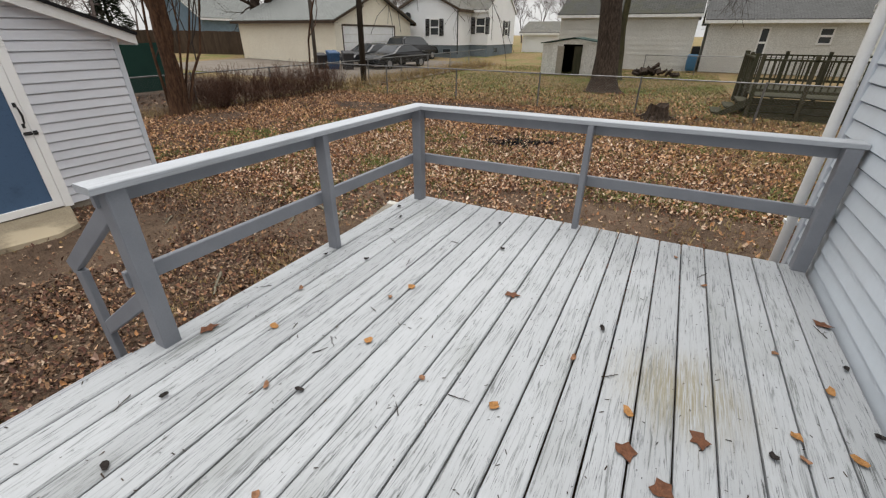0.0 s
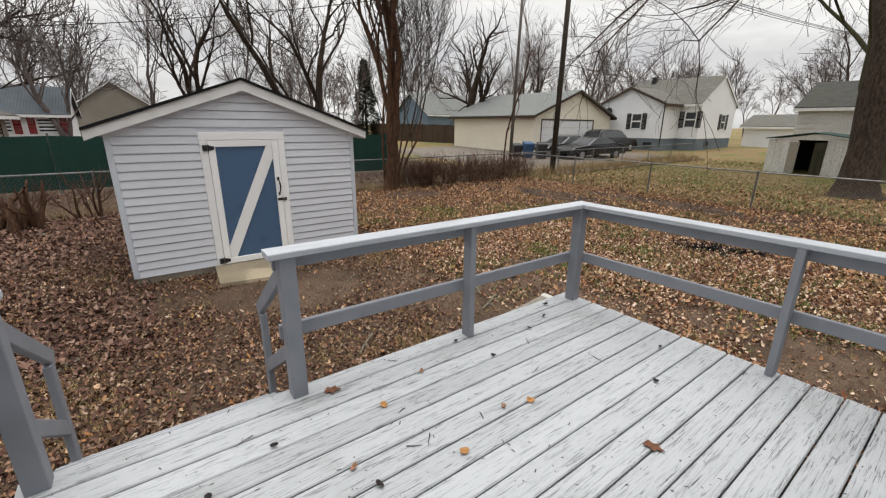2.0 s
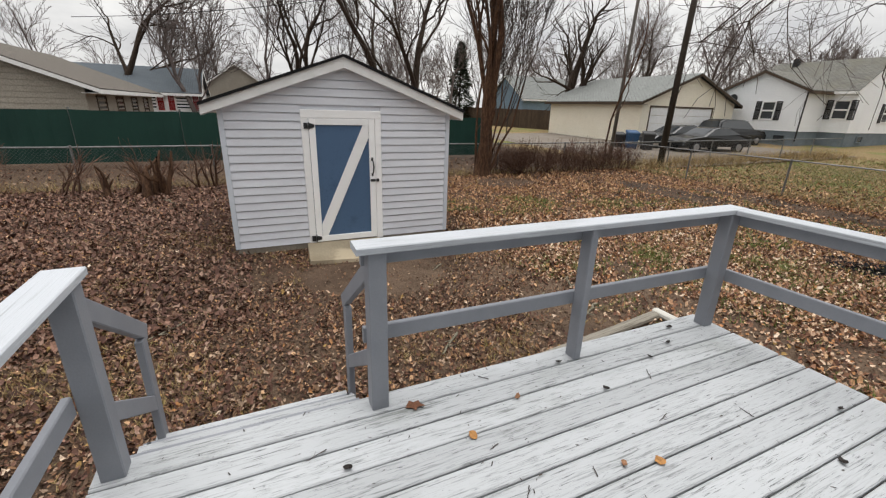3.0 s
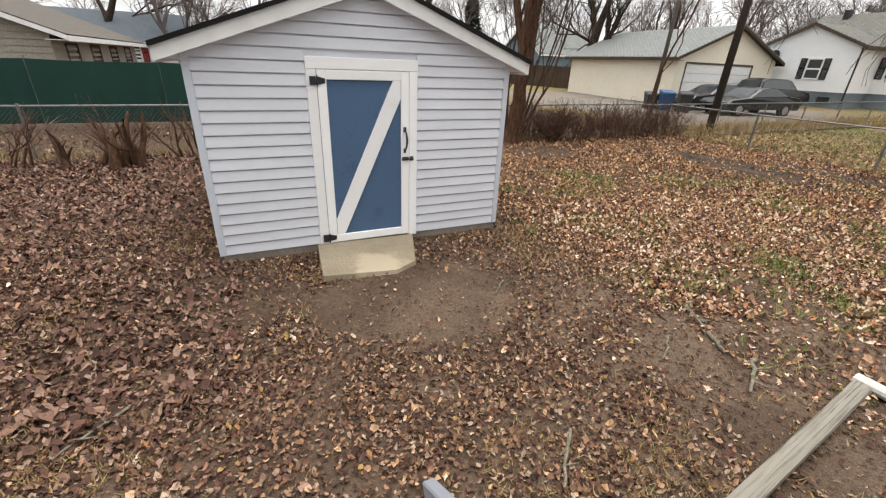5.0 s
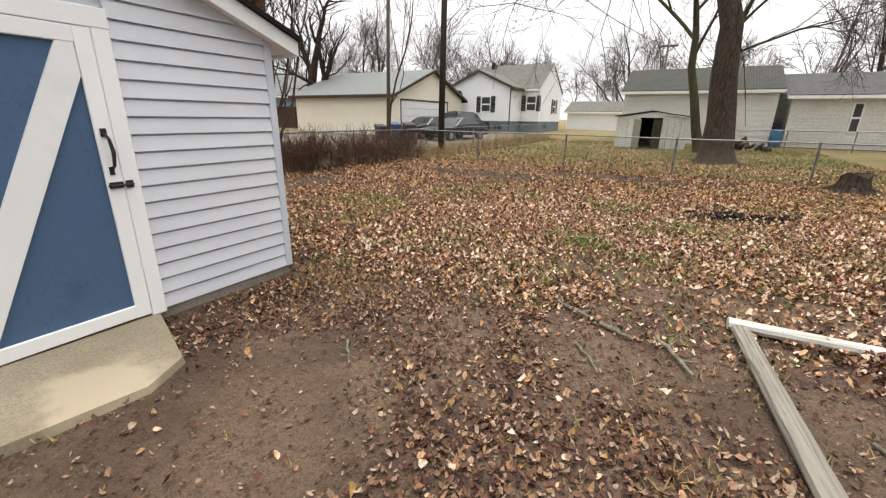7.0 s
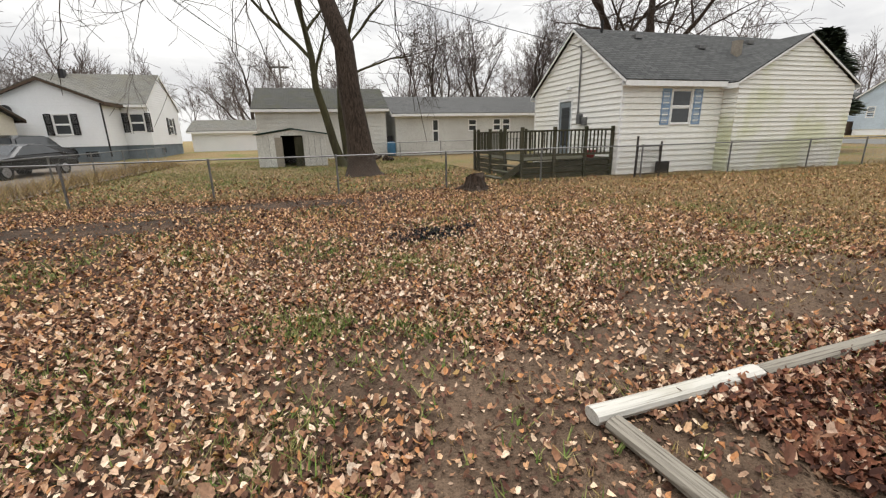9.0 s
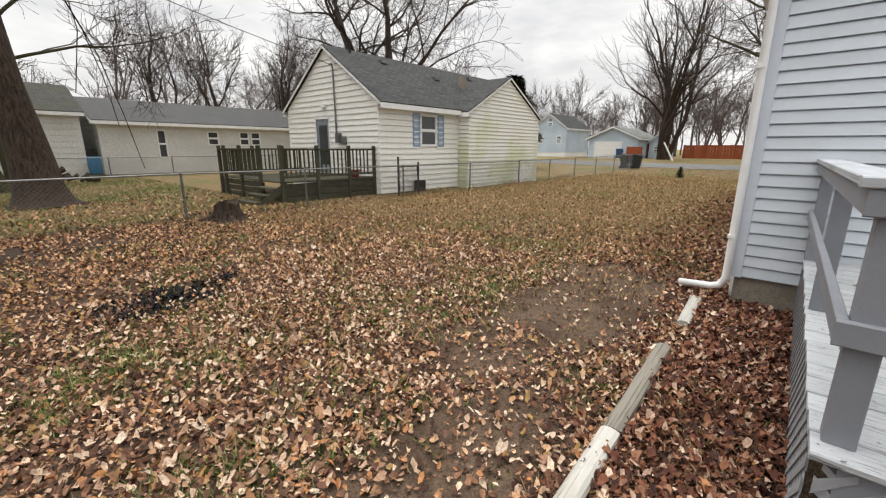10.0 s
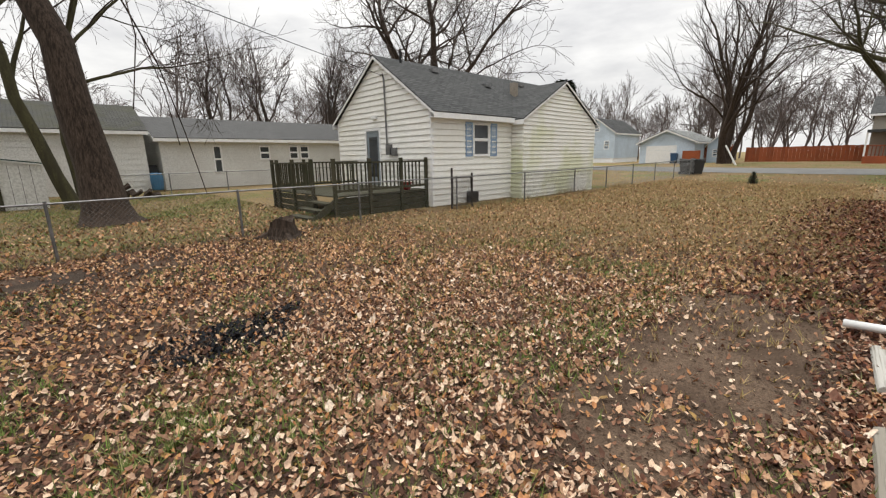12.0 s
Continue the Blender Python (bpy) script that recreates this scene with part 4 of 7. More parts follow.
# the house beside the deck
def build_house():
    h = thing("house", "single-storey house with pale blue-grey siding and black window trim", "house")
    h["kind"] = "structure"
    X, Y1, ZB, ZE = 1.17, 4.07, 0.10, 3.24
    Y0, LX = -5.6, 13.5
    YR = (Y0 + Y1) / 2
    ZR = 5.2
    L = Y1 - Y0
    win = (1.77, 2.51, 1.25, 2.85)
    fr = on_wall(X, Y1, 0, 180)
    w0, w1 = Y1 - win[1], Y1 - win[0]
    hole = (w0 - 0.02, w1 + 0.02, win[2] - 0.02, win[3] + 0.02)
    door = (Y1 - 0.2, Y1 + 0.75, DZ + 0.03, DZ + 2.1)
    siding(h, "wall", fr, L, ZB, ZR, 0.1165, MAT_SIDING, holes=[hole, door], gable=(ZE, Y1 - YR, ZR), pieces=True, thick=0.16)
    window(h, fr @ pose(w0, 0, win[2]), w1 - w0, win[3] - win[2], MAT_WHITE, None, MAT_BLACKTRIM, True, MAT_GLASS, tw=0.115, low=0.045)
    part("back_door", Geo().bar(door[0] + 0.005, door[1] - 0.005, 0.0, 0.05, door[2], door[3] - 0.005, 0.004, "z"), MAT_WHITE, h, "white back door", m=fr)
    fs = on_wall(X + LX, Y1, 0, 90)
    sw = [(LX - 3.4, LX - 2.4, 1.25, 2.45), (LX - 6.6, LX - 5.6, 1.25, 2.45), (2.5, 3.5, 1.25, 2.45)]
    siding(h, "wall", fs, LX - 0.16, 0.75, ZE, 0.1165, MAT_SIDING, holes=sw, thick=0.16)
    for a, b, c, d in sw:
        window(h, fs @ pose(a + 0.01, 0, c + 0.01), b - a - 0.02, d - c - 0.02, MAT_WHITE, None, MAT_BLACKTRIM, tw=0.08)
    part("wainscot", Geo().box(0, LX - 0.16, -0.03, 0.16, -0.2, 0.748), MAT_WHSIDING, h, "white-painted block lower wall", m=fs)
    part("wall", Geo().box(X + LX - 0.16, X + LX, Y0, Y1 - 0.17, -0.2, ZE), MAT_SIDING, h)
    part("wall", Geo().box(X + 0.17, X + LX - 0.17, Y0, Y0 + 0.16, -0.2, ZE), MAT_SIDING, h)
    part("corner_trim", Geo().bar(X - 0.028, X + 0.07, Y1 - 0.07, Y1 + 0.028, ZB - 0.01, ZE + 0.03, 0.006, "z"), MAT_TRIM_GREY, h)
    part("foundation", Geo().box(X + 0.012, X + LX - 0.2, Y0 + 0.02, Y1 - 0.012, -0.35, ZB + 0.01), MAT_FOUND, h)
    # floor and ceiling are unseen; the rooms' shade is in their colour
    part("house_floor", Geo().box(X + 0.18, X + LX - 0.2, Y0 + 0.18, Y1 - 0.18, 0.2, 0.36), MAT_DARK, h)
    part("ceiling", Geo().box(X + 0.18, X + LX - 0.2, Y0 + 0.18, Y1 - 0.18, 2.9, 3.0), MAT_DARK, h)
    oh, og = 0.23, 0.22
    sl = (ZR - ZE) / (Y1 - YR)
    zr = ZR + 0.10
    for s, ye in ((1, Y1 + oh), (-1, Y0 - oh)):
        ze = zr - sl * abs(ye - YR)
        slab_roof(h, "roof", (X - og, YR, zr), (X + LX + og, YR, zr), (X - og, ye, ze), (X + LX + og, ye, ze), MAT_ROOF, 0.035)
        y2 = ye - 0.02 * s
        part("fascia", Geo().box(X - og, X + LX + og, min(ye, y2), max(ye, y2), ze - 0.17, ze - 0.005), MAT_TRIM_GREY, h)
        part("soffit", Geo().box(X - og + 0.02, X + LX + og, min(y2, s * 0.002 + (Y1 if s > 0 else Y0)), max(y2, (Y1 if s > 0 else Y0)), ze - 0.155, ze - 0.14), MAT_SOFFIT, h)
        part("rake_board", Geo().extrude([(YR, zr - 0.003), (ye, ze - 0.003), (ye, ze - 0.16), (YR, zr - 0.17)], X - og, X - og + 0.022, "x"), MAT_TRIM_GREY, h)
        part("soffit", Geo().add([(X - og + 0.02, YR, zr - 0.15), (X - 0.001, YR, zr - 0.15), (X - 0.001, ye, ze - 0.14), (X - og + 0.02, ye, ze - 0.14)], [(0, 1, 2, 3)]), MAT_TRIM_GREY, h)
    ze = zr - sl * (Y1 + oh - YR)
    gy = Y1 + oh + 0.003
    g = Geo().extrude([(gy, ze - 0.13), (gy + 0.09, ze - 0.13), (gy + 0.125, ze - 0.02), (gy + 0.11, ze - 0.02), (gy + 0.08, ze - 0.115), (gy + 0.012, ze - 0.115), (gy + 0.012, ze - 0.02), (gy, ze - 0.02)], X - og, X + LX + og, "x")
    tagged(part("gutter", g, MAT_WHITE), "white metal gutter along the eave of the house", "gutter", kind="structure")
    dx = X - 0.07
    pts = [(dx + 0.02, gy + 0.06, ze - 0.12), (dx + 0.01, gy + 0.05, ze - 0.22), (dx, Y1 + 0.10, ze - 0.42), (dx, Y1 + 0.055, ze - 0.52), (dx, Y1 + 0.05, 1.2), (dx, Y1 + 0.05, 0.08), (dx, Y1 + 0.09, -0.01), (dx + 0.02, Y1 + 0.17, -0.045), (dx + 0.09, Y1 + 0.48, -0.08)]
    dn = thing("downspout", "white metal downspout with an elbow on the house corner", "downspout")
    part("pipe", Geo().tube(pts, [0.038] * len(pts), 10), MAT_WHITE, dn, smooth=True)
    for z in (2.1, 0.5):
        part("bracket", Geo().box(dx - 0.045, dx + 0.045, Y1 + 0.03, Y1 + 0.094, z, z + 0.03), MAT_WHITE, dn)


build_house()


def gable_block(parent, x0, x1, y0, y1, zb, ze, zr, axis, mat, roof, pitch=0.2, oh=0.35, og=0.25, found=None, fz=None, holes=None, fascia=MAT_WHITE, ridge=None, lap=0.02, rake=0.15):
    """Four sided walls and two slopes; axis: the way the ridge runs. holes: by side, the openings. ridge: where it lies across."""
    holes = holes or {}
    zw = fz if fz is not None else zb
    for side, m, ln in (("s", on_wall(x0, y0, 0, 270), x1 - x0), ("e", on_wall(x1, y0, 0, 0), y1 - y0), ("n", on_wall(x1, y1, 0, 90), x1 - x0), ("w", on_wall(x0, y1, 0, 180), y1 - y0)):
        gb = side in "ew" if axis == "x" else side in "sn"
        mid = ln / 2
        if ridge is not None and gb:
            mid = {"e": ridge - y0, "w": y1 - ridge, "s": ridge - x0, "n": x1 - ridge}[side]
        siding(parent, "wall", m, ln, zw, zr if gb else ze, pitch, mat, holes=holes.get(side, ()), gable=(ze, mid, zr) if gb else None, lap=lap)
    if found:
        part("foundation", Geo().box(x0 + 0.03, x1 - 0.03, y0 + 0.03, y1 - 0.03, zb - 0.3, zw + 0.01), found, parent)
    up = 0.09
    if axis == "x":
        c = ridge if ridge is not None else (y0 + y1) / 2
        for ye, yw in ((y0 - oh, y0), (y1 + oh, y1)):
            k = (zr - ze) / abs(c - yw)
            z = zr + up - k * abs(c - ye)
            slab_roof(parent, "roof", (x0 - og, c, zr + up), (x1 + og, c, zr + up), (x0 - og, ye, z), (x1 + og, ye, z), roof, 0.04)
            part("fascia", Geo().box(x0 - og, x1 + og, ye - 0.01, ye + 0.01, z - 0.17, z - 0.004), fascia, parent)
            for x in (x0 - og, x1 + og):
                part("rake_board", Geo().extrude([(c, zr + up - 0.004), (ye, z - 0.004), (ye, z - rake), (c, zr + up - rake - 0.01)], x - 0.012, x + 0.012, "x"), fascia, parent)
            part("soffit", Geo().box(x0 - og, x1 + og, min(ye, yw), max(ye, yw), z - 0.16, z - 0.14), fascia, parent)
    else:
        c = ridge if ridge is not None else (x0 + x1) / 2
        for xe, xw in ((x0 - oh, x0), (x1 + oh, x1)):
            k = (zr - ze) / abs(c - xw)
            z = zr + up - k * abs(c - xe)
            slab_roof(parent, "roof", (c, y0 - og, zr + up), (c, y1 + og, zr + up), (xe, y0 - og, z), (xe, y1 + og, z), roof, 0.04)
            part("fascia", Geo().box(xe - 0.01, xe + 0.01, y0 - og, y1 + og, z - 0.17, z - 0.004), fascia, parent)
            for y in (y0 - og, y1 + og):
                part("rake_board", Geo().extrude([(c, zr + up - 0.004), (xe, z - 0.004), (xe, z - rake), (c, zr + up - rake - 0.01)], y - 0.012, y + 0.012), fascia, parent)
            part("soffit", Geo().box(min(xe, xw), max(xe, xw), y0 - og, y1 + og, z - 0.16, z - 0.14), fascia, parent)


def neighbour_house():
    h = thing("neighbour_house", "white clapboard house with a charcoal roof and mildewed green patches", "house")
    X0, X1, Y0, Y1 = 5.28, 15.6, 14.50, 20.2
    W = (7.22, 8.10, 1.43, 2.58)
    D = (17.34, 18.16, 0.45, 2.42)
    gable_block(h, X0, X1, Y0, Y1, -0.15, 2.88, 4.82, "x", MAT_NBSIDING, MAT_ROOF, 0.19, 0.25, 0.12, MAT_FOUND, holes={"s": [(W[0] - X0, W[1] - X0, W[2], W[3])], "w": [(Y1 - D[1], Y1 - D[0], D[2], D[3])]}, rake=0.08, lap=0.03)
    window(h, on_wall(X0, Y0, 0, 270) @ pose(W[0] - X0, 0, W[2]), W[1] - W[0], W[3] - W[2], MAT_WHITE, MAT_SHUTTER_PALE)
    d = thing("door", "", "", m=on_wall(X0, Y1, 0, 180) @ pose(Y1 - D[1], 0, D[2]))
    d.parent = h
    part("door_frame", Geo().box(-0.09, 0.0, -0.03, 0.02, 0, 2.06).box(0.82, 0.91, -0.03, 0.02, 0, 2.06).box(0, 0.82, -0.03, 0.02, 1.97, 2.06), MAT_WHITE, d)
    part("door_leaf", Geo().box(0.005, 0.815, 0.0, 0.03, 0, 1.965), MAT_DOORGREY, d, "dull grey storm door")
    part("pane", Geo().box(0.14, 0.68, -0.006, -0.001, 0.3, 1.75), MAT_GLASSDARK, d)
    for y in (Y0 - 0.02, Y1 - 0.07):
        part("corner_trim", Geo().box(X0 - 0.025, X0 + 0.07, y, y + 0.09, -0.15, 2.85), MAT_WHITE, h)
    part("electric_meter", Geo().box(X0 - 0.16, X0 - 0.02, 16.55, 16.77, 1.55, 1.90).box(X0 - 0.12, X0 - 0.02, 16.27, 16.5, 1.5, 1.78), MAT_GALV, h, "grey electric meter box")
    part("service_mast", Geo().tube([(X0 - 0.06, 16.82, 1.7), (X0 - 0.06, 16.84, 4.1), (X0 - 0.10, 16.84, 4.25), (X0 - 0.2, 16.82, 4.2)], [0.03] * 4, 8), MAT_GALV, h)
    part("wall_lamp", Geo().box(X0 - 0.12, X0 - 0.02, 17.4, 17.65, 2.82, 2.94), MAT_WHITE, h)
    for x, y in ((7.55, 16.85), (10.0, 16.3), (13.0, 16.85)):
        z = 4.82 + 0.09 - (17.35 - y) * 1.94 / 2.85
        part("roof_vent", Geo().box(x - 0.16, x + 0.16, y - 0.16, y + 0.16, z, z + 0.13), MAT_GALV, h)
    part("vent_pipe", Geo().tube([(6.2, 17.1, 4.6), (6.2, 17.1, 5.2)], 0.05, 8), MAT_CABLE, h)
    part("flue", Geo().box(11.2, 11.45, 15.75, 16.0, 3.7, 4.45), MAT_FOUND, h, "rusty metal flue box")
    # the wing that comes forward
    gable_block(h, 9.40, 14.95, 13.95, 17.4, -0.2, 2.72, 4.22, "y", MAT_MILDEW, MAT_ROOF, 0.15, 0.14, 0.10, MAT_FOUND, lap=0.034, rake=0.06)


neighbour_house()


def old_deck():
    d = thing("old_wooden_deck", "dark mossy wooden deck with railings and steps beside the white house", "deck")
    x0, x1, y0, y1, z = 1.9, 5.3, 14.75, 19.0, 0.42
    n = 24
    for k in range(n):
        w = (y1 - y0) / n
        part("deck_board", Geo().box(x0, x1, y0 + k * w, y0 + (k + 1) * w - 0.01, z - 0.035, z), MAT_OLDWOOD, d)
    for a in range(3):
        zz = z - 0.04 - 0.19 * (a + 1)
        part("skirt_board", Geo().bar(x0 + 0.02, x1, y0 + 0.03, y0 + 0.06, zz, zz + 0.17, 0.004, "x"), MAT_OLDWOOD, d)
        part("skirt_board", Geo().bar(x0 + 0.03, x0 + 0.06, y0 + 1.2, y1, zz, zz + 0.17, 0.004, "y"), MAT_OLDWOOD, d)
    tops = [(x0, y0), (x0 + 1.15, y0), (x0 + 2.3, y0), (x1 - 0.08, y0), (x0, y0 + 1.3), (x0, y0 + 2.6), (x0, y0 + 3.8), (x0, y1 - 0.05), (x0 + 1.15, y1 - 0.05), (x0 + 2.3, y1 - 0.05)]
    for x, y in tops:
        part("post", Geo().bar(-0.05, 0.05, -0.05, 0.05, -0.25, z + 1.02, 0.012, "z"), MAT_OLDWOOD, d, m=pose(x, y, 0))
    for a, b in (((x0, y0), (x1 - 0.08, y0)), ((x0, y1 - 0.05), (x1, y1 - 0.05)), ((x0, y0 + 1.3), (x0, y1 - 0.05))):
        for zz, hh in ((z + 0.9, 0.05), (z + 0.14, 0.07)):
            beam_between(d, "rail", (a[0], a[1], zz), (b[0], b[1], zz), 0.10 if zz > z + 0.5 else 0.04, hh, MAT_OLDWOOD)
        ln = math.hypot(b[0] - a[0], b[1] - a[1])
        for k in range(1, int(ln / 0.145)):
            f = k * 0.145 / ln
            x, y = a[0] + (b[0] - a[0]) * f, a[1] + (b[1] - a[1]) * f
            part("baluster", Geo().box(x - 0.018, x + 0.018, y - 0.018, y + 0.018, z + 0.1, z + 0.88), MAT_OLDWOOD, d)
    for k in range(3):
        part("tread", Geo().box(x0 - 0.28 * (k + 1), x0 - 0.28 * k, y0 + 0.05, y0 + 1.2, z - 0.17 * (k + 1) - 0.04, z - 0.17 * (k + 1)), MAT_OLDWOOD, d)
    part("stringer", Geo().extrude([(x0, z - 0.05), (x0 - 0.85, -0.2), (x0 - 0.6, -0.2), (x0, z - 0.3)], y0 + 0.02, y0 + 0.05), MAT_OLDWOOD, d)


old_deck()


def far_house(label, name="house"):
    return thing(name, label, "house")


def yellow_garage():
    h = far_house("cream-sided garage with a grey shingle roof and a white roller door", "garage")
    gx, gy = -20.95, 23.95
    x0, y1 = gx - 9.4, gy + 9.4
    D = (0.8, 7.0, 0.3, 2.35)
    gable_block(h, x0, gx, gy, y1, 0.05, 2.72, 4.5, "x", MAT_CREAM, MAT_ROOF_GREY, 0.18, 0.45, 0.35, MAT_FOUND, holes={"e": [D]}, fascia=MAT_FENCEBROWN)
    m = on_wall(gx, gy, 0, 0)
    for k in range(4):
        z = 0.3 + k * 0.51
        part("door_panel", Geo().box(D[0], D[1], 0.01, 0.05, z + 0.008, z + 0.502), MAT_WHITE, h, m=m)
    part("door_casing", Geo().box(D[0] - 0.1, D[0], -0.03, 0.02, 0.1, 2.45).box(D[1], D[1] + 0.1, -0.03, 0.02, 0.1, 2.45).box(D[0], D[1], -0.03, 0.02, 2.35, 2.45), MAT_FENCEBROWN, h, m=m)


def white_house():
    h = far_house("white-sided house with black shutters and a blue-grey basement wall")
    # wing with its gable towards the yards
    cx, cy = -16.9, 34.2
    gable_block(h, cx - 5.6, cx, cy, cy + 6, 0.1, 3.72, 4.95, "y", MAT_WHSIDING, MAT_ROOF_WORN, 0.16, 0.35, 0.3, MAT_FOUND_BLUE, fz=1.05, fascia=MAT_FENCEBROWN)
    gable_block(h, cx - 5.6, cx + 1.6, cy + 2.6, cy + 9.2, 0.1, 3.8, 5.9, "x", MAT_WHSIDING, MAT_ROOF_WORN, 0.16, 0.3, 0.1, MAT_FOUND_BLUE, fz=1.05, fascia=MAT_WHITE)
    for m in (on_wall(cx - 5.6, cy, 0, 270) @ pose(3.0, -0.03, 1.75), on_wall(cx + 1.6, cy + 2.6, 0, 0) @ pose(3.9, -0.03, 1.75), on_wall(cx, cy + 2.6, 0, 270) @ pose(0.45, -0.03, 1.9)):
        window(h, m, 0.9, 1.25, MAT_WHITE, MAT_BLACK)
    for m in (on_wall(cx - 5.6, cy, 0, 270) @ pose(4.2, -0.02, 0.35), on_wall(cx + 1.6, cy + 2.6, 0, 0) @ pose(1.5, -0.02, 0.4)):
        window(h, m, 0.8, 0.45, MAT_FOUND_BLUE, sash=False)
    part("chimney", Geo().box(cx - 4.2, cx - 3.85, cy + 5.3, cy + 5.65, 5.2, 6.25), MAT_BLACK, h, "short dark metal chimney")
    part("downspout", Geo().tube([(cx + 0.03, cy - 0.05, 3.6), (cx + 0.03, cy - 0.05, 0.4)], 0.05, 6), MAT_BLACK, h)
    part("satellite_dish", Geo().tube([(cx - 4.6, cy - 0.25, 3.2), (cx - 4.6, cy - 0.3, 3.2)], 0.3, 14), MAT_BLACK, h)


def back_garage():
    h = far_house("tall grey-white sided garage with a mossy grey roof", "garage")
    gable_block(h, -7.85, 0.25, 31.6, 38.0, -0.1, 3.08, 4.5, "x", MAT_GREYSIDING, MAT_ROOF_MOSS, 0.28, 0.3, 0.2, MAT_FOUND)


def long_house():
    h = far_house("long low weathered white house with a grey roof")
    x0, x1, y0 = 0.9, 22.0, 31.5
    ws = [(2.55, 3.05, 0.77, 2.35), (5.2, 5.88, 1.48, 2.34), (7.1, 7.75, 1.48, 2.36), (7.84, 8.5, 1.48, 2.36)]
    gable_block(h, x0, x1, y0, y0 + 7.5, -0.05, 2.75, 4.0, "x", MAT_GREYSIDING, MAT_ROOF_DARKGREY, 0.17, 0.45, 0.3, MAT_FOUND, holes={"s": ws})
    for a, b, c, d in ws:
        window(h, on_wall(x0, y0, 0, 270) @ pose(a + 0.01, 0, c + 0.01), b - a - 0.02, d - c - 0.02, MAT_WHITE)


def metal_shed():
    h = thing("small_metal_shed", "small pale metal shed with a green roof and open doorway", "shed")
    x0, x1, y0, y1, zb, ze, zr = -7.2, -3.85, 25.6, 28.2, -0.15, 1.42, 1.68
    m = on_wall(x0, y0, 0, 270)
    L = x1 - x0
    a, b = 1.15, 2.2
    for s0, s1 in ((0, a), (b, L)):
        n = int((s1 - s0) / 0.28)
        for k in range(n):
            w = (s1 - s0) / n
            part("wall_panel", Geo().box(s0 + k * w, s0 + (k + 1) * w - 0.012, 0, 0.03, zb, ze), MAT_GREYSIDING, h, m=m)
    part("gable_panel", Geo().extrude([(0, ze), (L, ze), (L / 2, zr)], -0.01, 0.02), MAT_GREYSIDING, h, m=m)
    part("door_leaf", Geo().box(b - 0.42, b, -0.05, -0.02, zb + 0.03, ze - 0.1), MAT_OLDWOOD, h, "rusty brown sliding door leaf", m=m)
    part("door_leaf", Geo().box(a - 0.3, a + 0.06, -0.05, -0.02, zb + 0.03, ze - 0.1), MAT_TANSIDING, h, "tan sliding door leaf", m=m)
    part("wall", Geo().box(x0, x0 + 0.03, y0 + 0.03, y1, zb, ze), MAT_GREYSIDING, h)
    part("wall", Geo().box(x1 - 0.03, x1, y0 + 0.03, y1, zb, ze), MAT_GREYSIDING, h)
    # back wall in near-black, for the shade seen through the doorway
    part("wall", Geo().box(x0, x1, y1, y1 + 0.03, zb, ze), MAT_DARK, h)
    for s in (-1, 1):
        xe = (x0 + x1) / 2 + s * (L / 2 + 0.12)
        slab_roof(h, "roof", ((x0 + x1) / 2, y0 - 0.12, zr + 0.05), ((x0 + x1) / 2, y1 + 0.1, zr + 0.05), (xe, y0 - 0.12, ze + 0.03), (xe, y1 + 0.1, ze + 0.03), MAT_GREENMESH, 0.04)


yellow_garage()
white_house()
back_garage()
long_house()
metal_shed()


